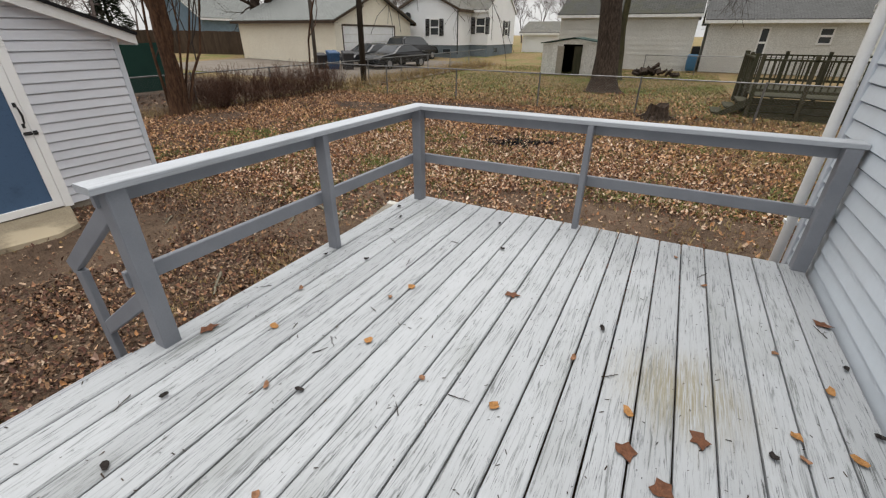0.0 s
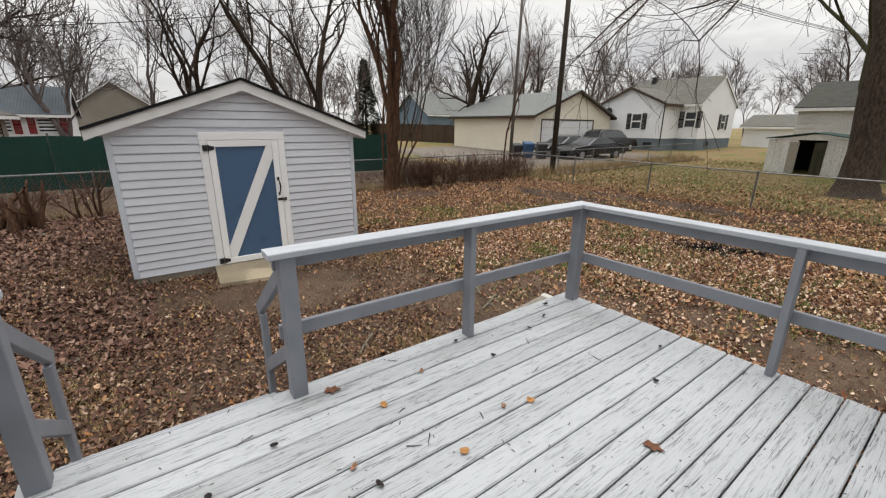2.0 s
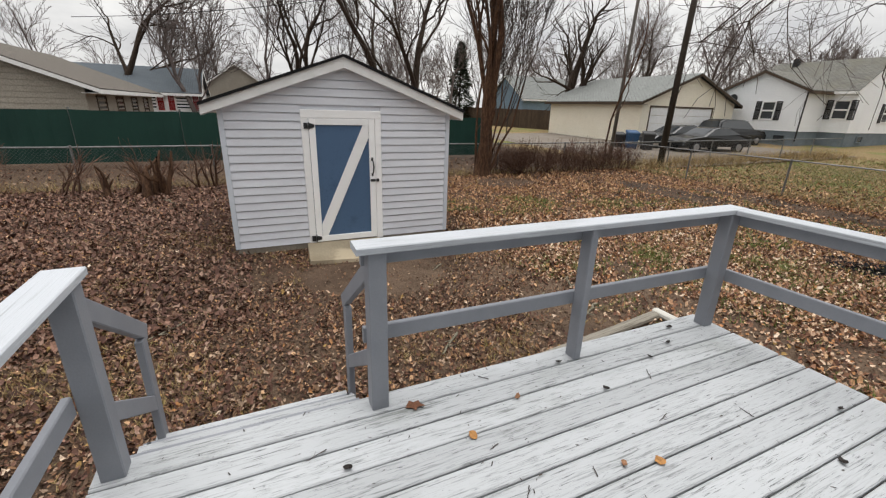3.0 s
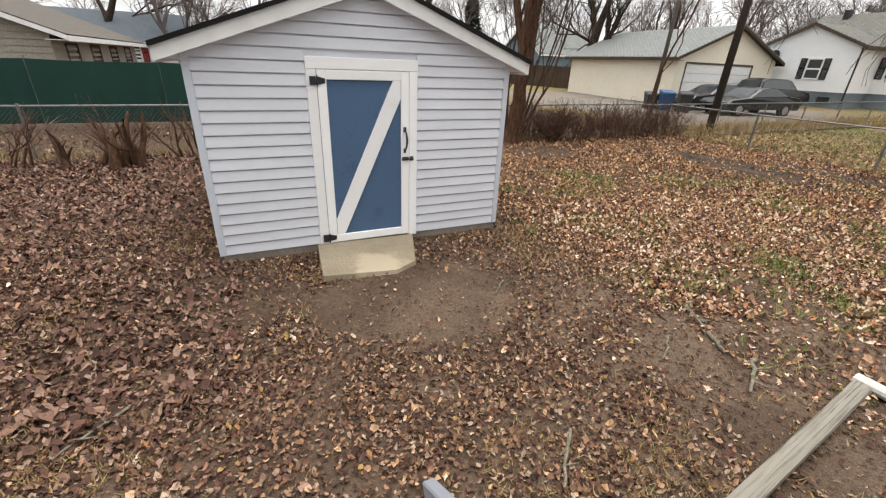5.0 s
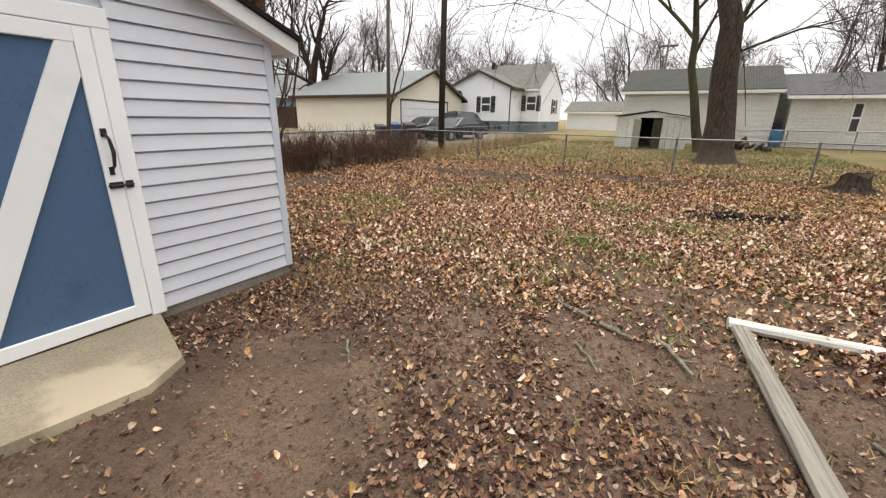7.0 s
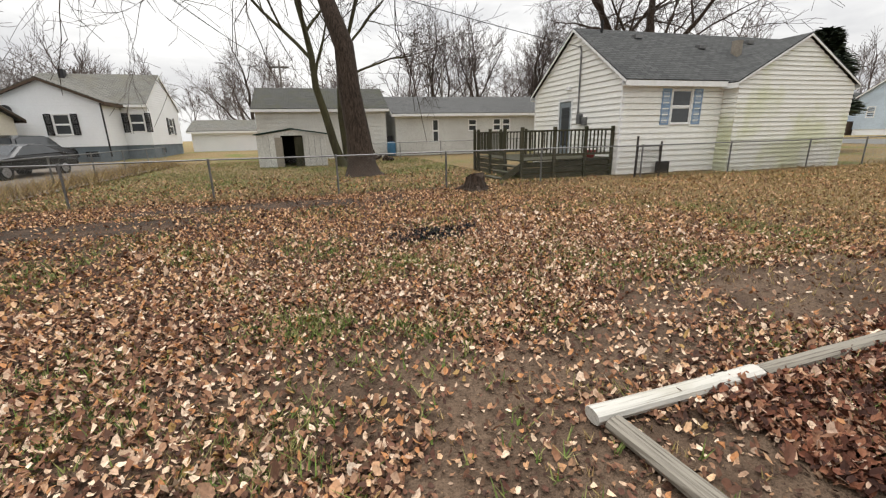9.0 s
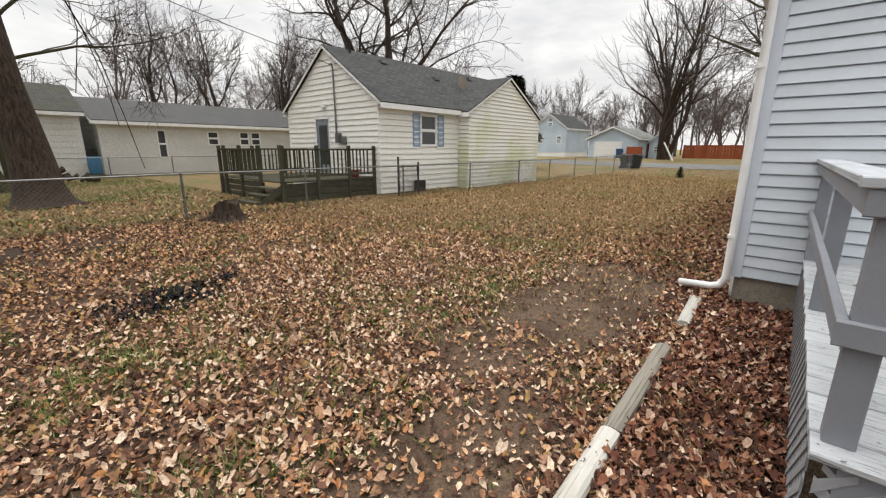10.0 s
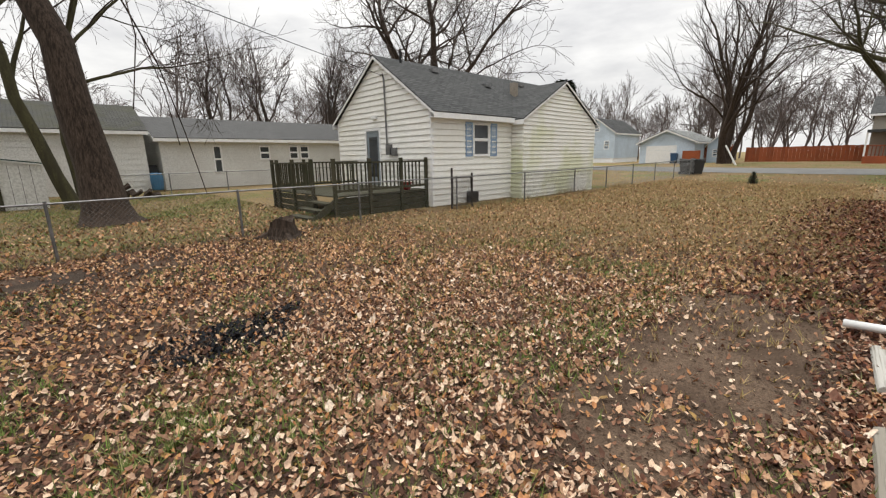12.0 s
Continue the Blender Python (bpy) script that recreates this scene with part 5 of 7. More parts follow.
def more_houses():
    h = far_house("low tan house with a brown roof behind the green screen")
    gable_block(h, -34.0, -21.4, -14.6, -5.3, 0.0, 2.35, 4.1, "x", MAT_TANSIDING, MAT_ROOF_BROWN, 0.2, 0.6, 0.4, fascia=MAT_WHITE)
    for k in range(4):
        window(h, on_wall(-22.6 - 2.9 * k, -5.3, 0, 90) @ pose(0, -0.02, 0.7), 1.3, 1.3, MAT_FENCEBROWN)
    h = far_house("light grey house with a blue-grey roof")
    gable_block(h, -44.2, -37.0, -15.0, -2.9, 0.2, 2.5, 4.15, "y", MAT_WHSIDING, MAT_ROOF_BLUE, 0.2, 0.5, 0.3, fascia=MAT_WHITE)
    for k in range(2):
        window(h, on_wall(-37.0, -6.6 + 2.2 * k, 0, 0) @ pose(0, -0.02, 1.2), 1.1, 1.1, MAT_WHITE, MAT_REDLAMP)
    h = far_house("small pale house with a dark roof and a brown deck")
    gable_block(h, -53.0, -47.5, -3.2, 2.4, 0.3, 3.3, 5.3, "x", MAT_TANSIDING, MAT_ROOF, 0.2, 0.4, 0.3)
    h = far_house("blue-sided house with a grey roof behind the brown fence")
    gable_block(h, -46.0, -39.0, 27.0, 34.5, 0.3, 3.2, 5.4, "y", MAT_SHUTTER, MAT_ROOF_GREY, 0.2, 0.4, 0.3)
    h = far_house("low white garage with a pale roof beyond the lane", "garage")
    gable_block(h, -15.2, -9.4, 46.0, 51.0, 0.2, 2.1, 3.0, "x", MAT_WHSIDING, MAT_ROOF_WORN, 0.2, 0.4, 0.3)
    # across the street
    h = far_house("light blue two-storey house with a dark roof")
    gable_block(h, 49.5, 57.0, 28.6, 33.6, 0.2, 4.1, 5.9, "x", MAT_LBLUE, MAT_ROOF, 0.2, 0.25, 0.2, MAT_WHSIDING, fz=0.9)
    gable_block(h, 50.5, 56.0, 33.4, 38.0, 0.2, 3.1, 4.6, "x", MAT_LBLUE, MAT_ROOF, 0.2, 0.25, 0.2, MAT_WHSIDING, fz=0.9)
    wm = on_wall(49.5, 33.6, 0, 180)
    for a, z in ((0.9, 2.0), (3.6, 2.0), (2.2, 4.3)):
        window(h, wm @ pose(a, -0.02, z), 0.7, 1.1, MAT_WHITE)
    part("side_porch", Geo().box(49.0, 50.4, 33.8, 37.4, 0.1, 1.7), MAT_FENCEBROWN, h, "brown side porch")
    h = far_house("pale blue garage with a white roller door across the street", "garage")
    gable_block(h, 45.2, 53.0, 18.2, 23.7, 0.2, 2.55, 3.75, "x", MAT_LBLUE, MAT_ROOF_GREY, 0.2, 0.35, 0.35)
    gm = on_wall(45.2, 23.7, 0, 180)
    for k in range(4):
        part("door_panel", Geo().box(0.7, 3.8, -0.05, -0.022, 0.2 + k * 0.5, 0.69 + k * 0.5), MAT_WHITE, h, m=gm)
    h = thing("play_house", "small pale blue shed with a white-framed double window", "shed")
    gable_block(h, 48.5, 51.0, 15.9, 17.9, 0.2, 2.2, 3.1, "x", MAT_LBLUE, MAT_ROOF_GREY, 0.2, 0.2, 0.2)
    window(h, on_wall(48.5, 17.9, 0, 180) @ pose(0.5, -0.02, 0.9), 0.5, 0.8, MAT_WHITE)
    window(h, on_wall(48.5, 17.9, 0, 180) @ pose(1.05, -0.02, 0.9), 0.5, 0.8, MAT_WHITE)
    h = far_house("olive-grey two-storey house with a rust-red porch rail")
    gable_block(h, 47.0, 56.0, -1.5, 5.6, 0.2, 4.3, 5.9, "y", MAT_TANSIDING, MAT_ROOF, 0.2, 0.35, 0.3)
    window(h, on_wall(47.0, 5.6, 0, 180) @ pose(1.6, -0.02, 3.0), 0.8, 1.0, MAT_WHITE)
    part("porch_roof", Geo().box(44.8, 46.98, -1.0, 5.8, 2.75, 2.95), MAT_ROOF, h)
    part("porch_floor", Geo().box(44.8, 46.98, -1.0, 5.8, 0.15, 0.85), MAT_FENCERED, h, "rust-red porch skirt")
    for k in range(4):
        y = -0.9 + k * 2.2
        part("porch_post", Geo().box(44.85, 44.97, y, y + 0.12, 0.85, 2.75), MAT_WHITE, h)
    for k in range(30):
        y = -0.85 + k * 0.22
        part("baluster", Geo().box(44.88, 44.94, y, y + 0.06, 0.85, 1.65), MAT_FENCERED, h)
    part("porch_rail", Geo().box(44.85, 44.97, -0.9, 5.75, 1.65, 1.72), MAT_FENCERED, h)


more_houses()


# fences
def chain_link(label, pts, height=1.0, pitch=2.9, posts=MAT_GALV, mesh=0.075):
    """A chain-link fence along points on the ground: posts, a top rail and the wire."""
    f = thing("chain_link_fence", label, "fence", "chain link fences")
    wire = Geo()
    for (ax, ay), (bx, by) in zip(pts, pts[1:]):
        ln = math.hypot(bx - ax, by - ay)
        n = max(1, round(ln / pitch))
        za, zb = ground_z(ax, ay), ground_z(bx, by)
        at = lambda s, z: (ax + (bx - ax) * s, ay + (by - ay) * s, za + (zb - za) * s + z)
        for k in range(n):
            p = at(k / n, 0)
            part("fence_post", Geo().tube([(0, 0, -0.1), (0, 0, height + 0.03)], 0.026, 8), posts, f, m=pose(*p))
        part("top_rail", Geo().tube([at(k / n, height - (0.012 if k % 2 else 0)) for k in range(n + 1)], 0.02, 6), posts, f)
        s = -height
        while s < ln:
            for a, b, flip in ((max(s, 0), min(s + height, ln), False), (max(s, 0), min(s + height, ln), True)):
                h0, h1 = a - s, b - s
                if flip:
                    h0, h1 = height - h0, height - h1
                p, q = Vector(at(a / ln, h0)), Vector(at(b / ln, h1))
                w = 0.0021
                o = Vector((0, 0, w))
                d = Vector((-(by - ay), bx - ax, 0)).normalized() * w
                wire.add([p - o, p + o, q + o, q - o, p - d, p + d, q + d, q - d], [(0, 1, 2, 3), (4, 5, 6, 7)])
            s += mesh
    part("wire_mesh", wire, posts, f)["kind"] = "stuff"


FY = 13.7
chain_link("rusty galvanised chain-link fence across the back of the yard", [(-12.6, FY), (2.0, FY), (9.0, 13.55), (12.9, 13.7), (30.0, 13.2)])
chain_link("galvanised chain-link fence along the side of the yard by the bushes", [(-12.6, -12.0), (-12.6, FY)])
chain_link("galvanised chain-link fence beyond the yard beside the gravel drive", [(-12.6, FY), (-12.6, 30.0)], mesh=0.12)
chain_link("galvanised chain-link fence in front of the low house", [(-2.0, 29.0), (14.0, 29.0)], mesh=0.12)


def screen_fence():
    s = thing("green_screen_fence", "dark green privacy screen on a tall fence", "fence")
    n = 11
    for k in range(n):
        y0 = -22 + k * 2.9
        g = Geo()
        m = 12
        vs = []
        for j in range(m + 1):
            y = y0 + 2.88 * j / m
            dx = 0.03 * math.sin(3.1 * j + k)
            sag = 0.03 * math.sin(math.pi * j / m)
            vs += [(-16.9 + dx, y, -0.05), (-16.9 + dx * 0.5, y, 1.55 - sag)]
        g.add(vs, [(2 * j, 2 * j + 2, 2 * j + 3, 2 * j + 1) for j in range(m)])
        part("screen_panel", g, MAT_GREENMESH, s)
        part("fence_post", Geo().tube([(-16.95, y0, -0.3), (-16.95, y0, 1.62)], 0.03, 8), MAT_GALV, s)


def board_fence(label, a, b, h, mat, w=0.14):
    f = thing("board_fence", label, "fence", "board fences")
    ln = math.hypot(b[0] - a[0], b[1] - a[1])
    n = int(ln / w)
    ang = math.degrees(math.atan2(b[1] - a[1], b[0] - a[0]))
    me = Geo().box(0, w - 0.008, -0.01, 0.01, 0, h).mesh("fence_board")
    rng = random.Random(n)
    for k in range(n):
        x, y = a[0] + (b[0] - a[0]) * k / n, a[1] + (b[1] - a[1]) * k / n
        part("fence_board", me, mat, f, m=pose(x, y, ground_z(x, y) - 0.05 + rng.uniform(-0.02, 0.02), 0, 0, ang))
    for z in (0.3, h - 0.3):
        part("fence_rail", Geo().box(0, ln, 0.012, 0.05, z, z + 0.08), mat, f, m=pose(a[0], a[1], ground_z(*a), 0, 0, ang))


screen_fence()
board_fence("dark brown board fence beside the cream garage", (-43.0, 22.0), (-31.9, 27.0), 1.8, MAT_FENCEBROWN)
board_fence("rust-red board fence across the street", (48.6, 18.7), (48.6, 15.6), 1.9, MAT_FENCERED, 0.3)
board_fence("rust-red board fence across the street", (51.5, 15.0), (52.5, -6.0), 1.55, MAT_FENCERED, 0.3)


# the small gate between the old deck and the white house, with what stands behind it
def yard_gate():
    g = thing("wire_gate", "low dark wire gate beside the old deck", "gate", m=pose(5.32, 13.66, -0.2))
    part("gate_frame", Geo().tube([(0.04, 0, 0.12), (0.04, 0, 0.98), (0.86, 0, 0.98), (0.86, 0, 0.12), (0.04, 0, 0.12)], 0.018, 6), MAT_GALVDARK, g)
    for x in (0.0, 0.92):
        part("gate_post", Geo().tube([(x, 0, 0), (x, 0, 1.12 if x else 1.3)], 0.034, 8), MAT_GALVDARK, g)
    wire = Geo()
    for k in range(-10, 10):
        for sign in (1, -1):
            a, b = 0.04 + max(k, 0) * 0.082, 0.04 + min(k + 10, 10) * 0.082
            h0, h1 = (max(-k, 0)) / 10, min(10 - k, 10) / 10
            za, zb = (0.12 + 0.86 * h0, 0.12 + 0.86 * h1) if sign > 0 else (0.98 - 0.86 * h0, 0.98 - 0.86 * h1)
            wire.tube([(a, 0, za), (b, 0, zb)], 0.004, 3, False)
    part("gate_wire", wire, MAT_GALVDARK, g)["kind"] = "stuff"
    u = thing("air_unit", "small dark outdoor unit against the white house wall", "appliance", m=pose(6.75, 14.28, -0.18))
    part("casing", Geo().bar(0, 0.4, -0.12, 0.12, 0.03, 0.42, 0.02, "z"), MAT_BLACK, u)
    for k in range(5):
        part("louvre", Geo().box(0.03, 0.37, -0.135, -0.121, 0.08 + k * 0.065, 0.105 + k * 0.065), MAT_GALVDARK, u)
    f = thing("flower_pot", "small red pot on the old wooden deck", "pot", m=pose(4.6, 15.0, 0.42))
    part("bowl", Geo().tube([(0, 0, 0), (0, 0, 0.02), (0, 0, 0.22), (0, 0, 0.25)], [0.10, 0.12, 0.17, 0.18], 12), MAT_REDLAMP, f)


yard_gate()


# timbers that edge the bed
def timber(label, a, b, mat, r=0.056, z=-0.13):
    a, b = Vector((*a, z)), Vector((*b, z))
    ln = (b - a).length
    rng = random.Random(int(ln * 100))
    g = Geo()
    n, s = max(3, int(ln / 0.15)), 12
    vs, fs = [], []
    for i in range(n + 1):
        for k in range(s):
            t = 2 * math.pi * k / s
            cx, cz = math.cos(t), math.sin(t)
            flat = 0.72 if abs(cz) > 0.8 else (0.85 if abs(cz) > 0.4 else 1.0)
            q = r * (1 + 0.05 * rng.uniform(-1, 1))
            vs.append((q * cx, ln * i / n, q * cz * flat))
    for i in range(n):
        fs += [(i * s + k, i * s + (k + 1) % s, (i + 1) * s + (k + 1) % s, (i + 1) * s + k) for k in range(s)]
    fs += [tuple(range(s)), tuple(range(n * s, n * s + s))[::-1]]
    q = (b - a).to_track_quat("Y", "Z").to_matrix().to_4x4()
    ob = part("landscape_timber", g.add(vs, fs), mat, None, smooth=False, m=Matrix.Translation(a) @ q)
    return tagged(ob, label, "timber", "landscape timbers")


timber("bleached pale landscape timber at the edge of the leafy bed", (-3.02, 4.20), (-1.86, 4.235), MAT_LOGPALE)
timber("grey weathered landscape timber half sunk in dark leaves", (-1.84, 4.235), (-0.56, 4.285), MAT_LOG, z=-0.14)
timber("short pale landscape timber by the downspout", (0.03, 4.27), (0.84, 4.32), MAT_LOGPALE, 0.055, -0.14)
timber("weathered round landscape timber running towards the steps", (-2.95, 4.12), (-2.72, 2.35), MAT_LOG, 0.055)


# trees: limbs as tapered tubes that bend and fork
def grow(rng, p, d, length, r, level, lines, spread=0.6, up=0.06, kids=(3, 5), rmin=0.006, droop=0.0, clear=0.35):
    n = 5 if level > 1 else (3 if level == 1 else 2)
    pts, rad = [p], [r]
    end = max(r * (0.55 if level else 0.4), rmin)
    for i in range(1, n + 1):
        k = i / n
        d = d + rng.normal(0, 0.13 if level > 2 else 0.2, 3)
        d[2] += up - droop * k
        d = d / np.linalg.norm(d)
        pts.append(pts[-1] + d * length / n)
        rad.append(r + (end - r) * k)
    lines.append((np.array(pts), np.array(rad)))
    if level == 0:
        return
    m = int(rng.integers(kids[0], kids[1] + 1))
    turn = rng.uniform(0, 6.28)
    for j in range(m):
        t = clear + (1 - clear) * (j + rng.uniform(0.2, 0.8)) / m
        i = min(int(t * n), n - 1)
        f = t * n - i
        q = pts[i] * (1 - f) + pts[i + 1] * f
        rq = (rad[i] * (1 - f) + rad[i + 1] * f)
        turn += 2.4 + rng.uniform(-0.5, 0.5)
        side = np.cross(d, [0.2, 0.1, 1.0] if abs(d[2]) < 0.9 else [1.0, 0, 0])
        side /= np.linalg.norm(side)
        other = np.cross(d, side)
        a = spread * rng.uniform(0.7, 1.4)
        nd = d * math.cos(a) + (side * math.cos(turn) + other * math.sin(turn)) * math.sin(a)
        grow(rng, q, nd, length * rng.uniform(0.5, 0.78), max(rq * rng.uniform(0.45, 0.68), rmin), level - 1, lines, spread, up, kids, rmin, droop)
    grow(rng, pts[-1], d, length * rng.uniform(0.55, 0.75), end * 0.95, level - 1, lines, spread, up, kids, rmin, droop)


def lines_mesh(name, lines, fine=True):
    vs, fs, base = [], [], 0
    for pts, rad in lines:
        s = 10 if rad[0] > 0.12 else (6 if rad[0] > 0.04 else 3)
        d = np.gradient(pts, axis=0)
        d /= np.linalg.norm(d, axis=1)[:, None] + 1e-9
        u = np.cross(d, np.array([0.31, 0.17, 0.93]))
        bad = np.linalg.norm(u, axis=1) < 0.2
        u[bad] = np.cross(d[bad], np.array([1.0, 0, 0]))
        u /= np.linalg.norm(u, axis=1)[:, None]
        w = np.cross(d, u)
        t = 2 * np.pi * np.arange(s) / s
        rr = rad[:, None] * np.ones(s)
        if rad[0] > 0.12:
            rr = rr * (1 + 0.07 * np.sin(3 * t + pts[0, 2]) + 0.05 * np.sin(7 * t))
        ring = pts[:, None, :] + rr[:, :, None] * (np.cos(t)[None, :, None] * u[:, None, :] + np.sin(t)[None, :, None] * w[:, None, :])
        vs.append(ring.reshape(-1, 3))
        n = len(pts)
        i, k = np.meshgrid(np.arange(n - 1), np.arange(s), indexing="ij")
        k2 = (k + 1) % s
        fs.append(np.stack([i * s + k, i * s + k2, (i + 1) * s + k2, (i + 1) * s + k], -1).reshape(-1, 4) + base)
        base += n * s
    return quads_mesh(name, np.concatenate(vs), np.concatenate(fs))


def quads_mesh(name, vs, fs, smooth=True):
    me = bpy.data.meshes.new(name)
    k = fs.shape[1]
    me.vertices.add(len(vs))
    me.vertices.foreach_set("co", vs.astype(np.float32).ravel())
    me.loops.add(fs.size)
    me.loops.foreach_set("vertex_index", fs.astype(np.int32).ravel())
    me.polygons.add(len(fs))
    me.polygons.foreach_set("loop_start", np.arange(0, fs.size, k, dtype=np.int32))
    me.polygons.foreach_set("use_smooth", np.full(len(fs), smooth))
    me.update(calc_edges=True)
    return me


def tree_thing(name, label, seed, stems, mat, levels, spread, kids=(3, 5), rmin=0.007, up=0.05, twig=None, m=None, flare=True, droop=0.0, category="tree", group="", clear=0.35):
    """stems: (x, y, lean x, lean y, length, radius) at the foot."""
    rng = np.random.default_rng(seed)
    thick, thin = [], []
    for x, y, lx, ly, ln, r in stems:
        lines = []
        d = np.array([lx, ly, 1.0])
        d /= np.linalg.norm(d)
        grow(rng, np.array([x, y, -0.15]), d, ln, r, levels, lines, spread, up, kids, rmin, droop, clear)
        if flare:
            pts, rad = lines[0]
            lines[0] = (np.vstack([pts[0], pts[0] + (pts[1] - pts[0]) * 0.12, pts[0] + (pts[1] - pts[0]) * 0.35, pts[1:]]), np.concatenate([[r * 1.9, r * 1.35, r * 1.08], rad[1:]]))
        for ln_ in lines:
            (thick if ln_[1][0] > 0.035 else thin).append(ln_)
    t = thing(name, label, category, group, m=m)
    if thick:
        part("trunk", lines_mesh("trunk", thick), mat, t)
    if thin:
        part("crown", lines_mesh("crown", thin), twig or MAT_TWIG, t)
    return t


def conifer(label, x, y, h, r, seed, dense=1.0, taper=0.85, low=0.06, leaf=1.0):
    rng = np.random.default_rng(seed)
    t = thing("evergreen_tree", label, "tree", m=pose(x, y, ground_z(x, y)))
    part("trunk", Geo().tube([(0, 0, -0.2), (0, 0, h)], [0.16, 0.02], 7), MAT_BARK, t)
    vs, fs = [], []
    n = int(5000 * dense)
    z = h * (low + (1 - low) * rng.random(n) ** 1.15)
    rad = r * (1 - z / h) ** taper * (0.35 + 0.65 * rng.random(n) ** 0.5) * (1 + 0.25 * np.sin(z * 3.1))
    a = rng.random(n) * 2 * np.pi
    c = np.stack([rad * np.cos(a), rad * np.sin(a), z - rad * 0.15], 1)
    out = np.stack([np.cos(a), np.sin(a), rng.uniform(-0.5, 0.3, n)], 1) * (0.22 + 0.25 * rng.random(n))[:, None] * leaf
    side = np.stack([-np.sin(a), np.cos(a), rng.uniform(-0.6, 0.6, n)], 1) * 0.07 * leaf
    vs = np.stack([c - side, c + side, c + out + side * 0.4, c + out - side * 0.4], 1).reshape(-1, 3)
    part("crown", quads_mesh("needles", vs, np.arange(4 * n).reshape(-1, 4), False), MAT_EVERGREEN, t)


def hanging_limb(tree, start, end, drop, seed):
    """A long limb of a tree that reaches out and droops over the yard, with hanging twigs."""
    rng = np.random.default_rng(seed)
    n = 16
    a, b = np.array(start, float), np.array(end, float)
    way = (b - a) / np.linalg.norm(b - a)
    pts = np.array([a + (b - a) * k / n + np.array([0, 0, 0.5 * math.sin(3.1 * k / n) - drop * (k / n) ** 3]) + rng.normal(0, 0.07, 3) * (k > 0) for k in range(n + 1)])
    twigs = []
    for k in range(6, n + 1):
        for _ in range(3):
            d = way * 0.6 + rng.normal(0, 0.45, 3)
            d[2] = rng.uniform(-0.8, 0.25)
            grow(rng, pts[k], d / np.linalg.norm(d), rng.uniform(0.5, 1.3), 0.010, 1, twigs, 0.5, 0.0, (2, 3), 0.004, 0.10)
    part("limb", lines_mesh("limb", [(pts, np.linspace(0.085, 0.012, n + 1))]), MAT_BARK, tree)
    part("twig_spray", lines_mesh("twig_spray", twigs), MAT_BARK, tree)


# the trees that stand near
MAT_BARK_MOSS = plain("mossy_green_brown_bark", (0.09, 0.085, 0.04), (0.05, 0.045, 0.028), 3, 30, 0.95, rel=0.8, stretch=(2.2, 2.2, 0.5))
big = tree_thing("maple_tree", "large bare tree with a thick dark trunk behind the fence", 11, [(0, 0, -0.055, -0.02, 8.0, 0.50)], MAT_BARK, 5, 0.62, (3, 4), 0.008, 0.03, droop=0.09, clear=0.86, m=pose(-2.68, 19.0, -0.12))
hanging_limb(big, (-0.2, -0.1, 7.9), (-2.0, -11.9, 5.3), 2.0, 1)
hanging_limb(big, (0.0, -0.2, 7.9), (-0.5, -11.2, 5.2), 1.9, 2)
hanging_limb(big, (-0.2, -0.1, 7.6), (-4.2, -9.8, 5.4), 1.9, 3)
tree_thing("maple_tree", "bare mossy double-stemmed tree near the metal shed", 5, [(0.0, 0, -0.17, 0.05, 6.6, 0.22), (0.3, 0.1, 0.04, 0.1, 6.2, 0.2)], MAT_BARK_MOSS, 5, 0.6, (2, 4), 0.008, 0.02, clear=0.6, m=pose(-3.15, 24.4, -0.1))
tree_thing("ash_tree", "reddish bare tree with many upright stems by the side fence", 21, [(0, -0.05, 0.0, -0.13, 5.4, 0.15), (0.1, 0.12, 0.05, 0.07, 5.6, 0.16), (0.05, 0.2, 0.0, 0.25, 4.8, 0.10), (-0.1, -0.1, -0.1, -0.28, 3.6, 0.045), (0.2, 0.15, 0.1, 0.38, 3.2, 0.045), (0.25, 0.0, 0.12, -0.03, 3.0, 0.04), (0.0, 0.3, 0.05, 0.16, 3.6, 0.04)], MAT_BARK_RED, 4, 0.34, (2, 4), 0.006, 0.10, m=pose(-12.3, 7.15, -0.15))
for n, (x, y, sd, sc) in enumerate(((15.8, 26.2, 31, 1.0), (17.2, 25.2, 35, 1.05))):
    tree_thing("oak_tree", "tall bare spreading tree behind the white house", sd, [(0, 0, -0.06 + 0.12 * n, 0.0, 7.6, 0.46)], MAT_BARK, 5, 0.72, (3, 4), 0.010, 0.0, m=pose(x, y, 0))
tree_thing("maple_tree", "bare tree that forks into five tall stems near the street", 41, [(0, 0, -0.15, 0.1, 7.6, 0.36), (0.1, 0, -0.04, -0.05, 8.0, 0.36), (0, 0.25, 0.08, 0.24, 7.4, 0.28), (0.1, -0.25, 0.06, -0.2, 7.4, 0.28)], MAT_BARK, 4, 0.36, (2, 4), 0.008, 0.05, m=pose(44.5, 15.4, 0.1))
tree_thing("oak_tree", "large bare tree leaning over the lawn behind the house", 52, [(0, 0, 0.0, 0.42, 6.5, 0.42), (0.4, -0.2, 0.1, 0.18, 6.5, 0.34)], MAT_BARK_MOSS, 5, 0.62, (3, 4), 0.010, 0.02, m=pose(27.5, 2.2, -0.1))

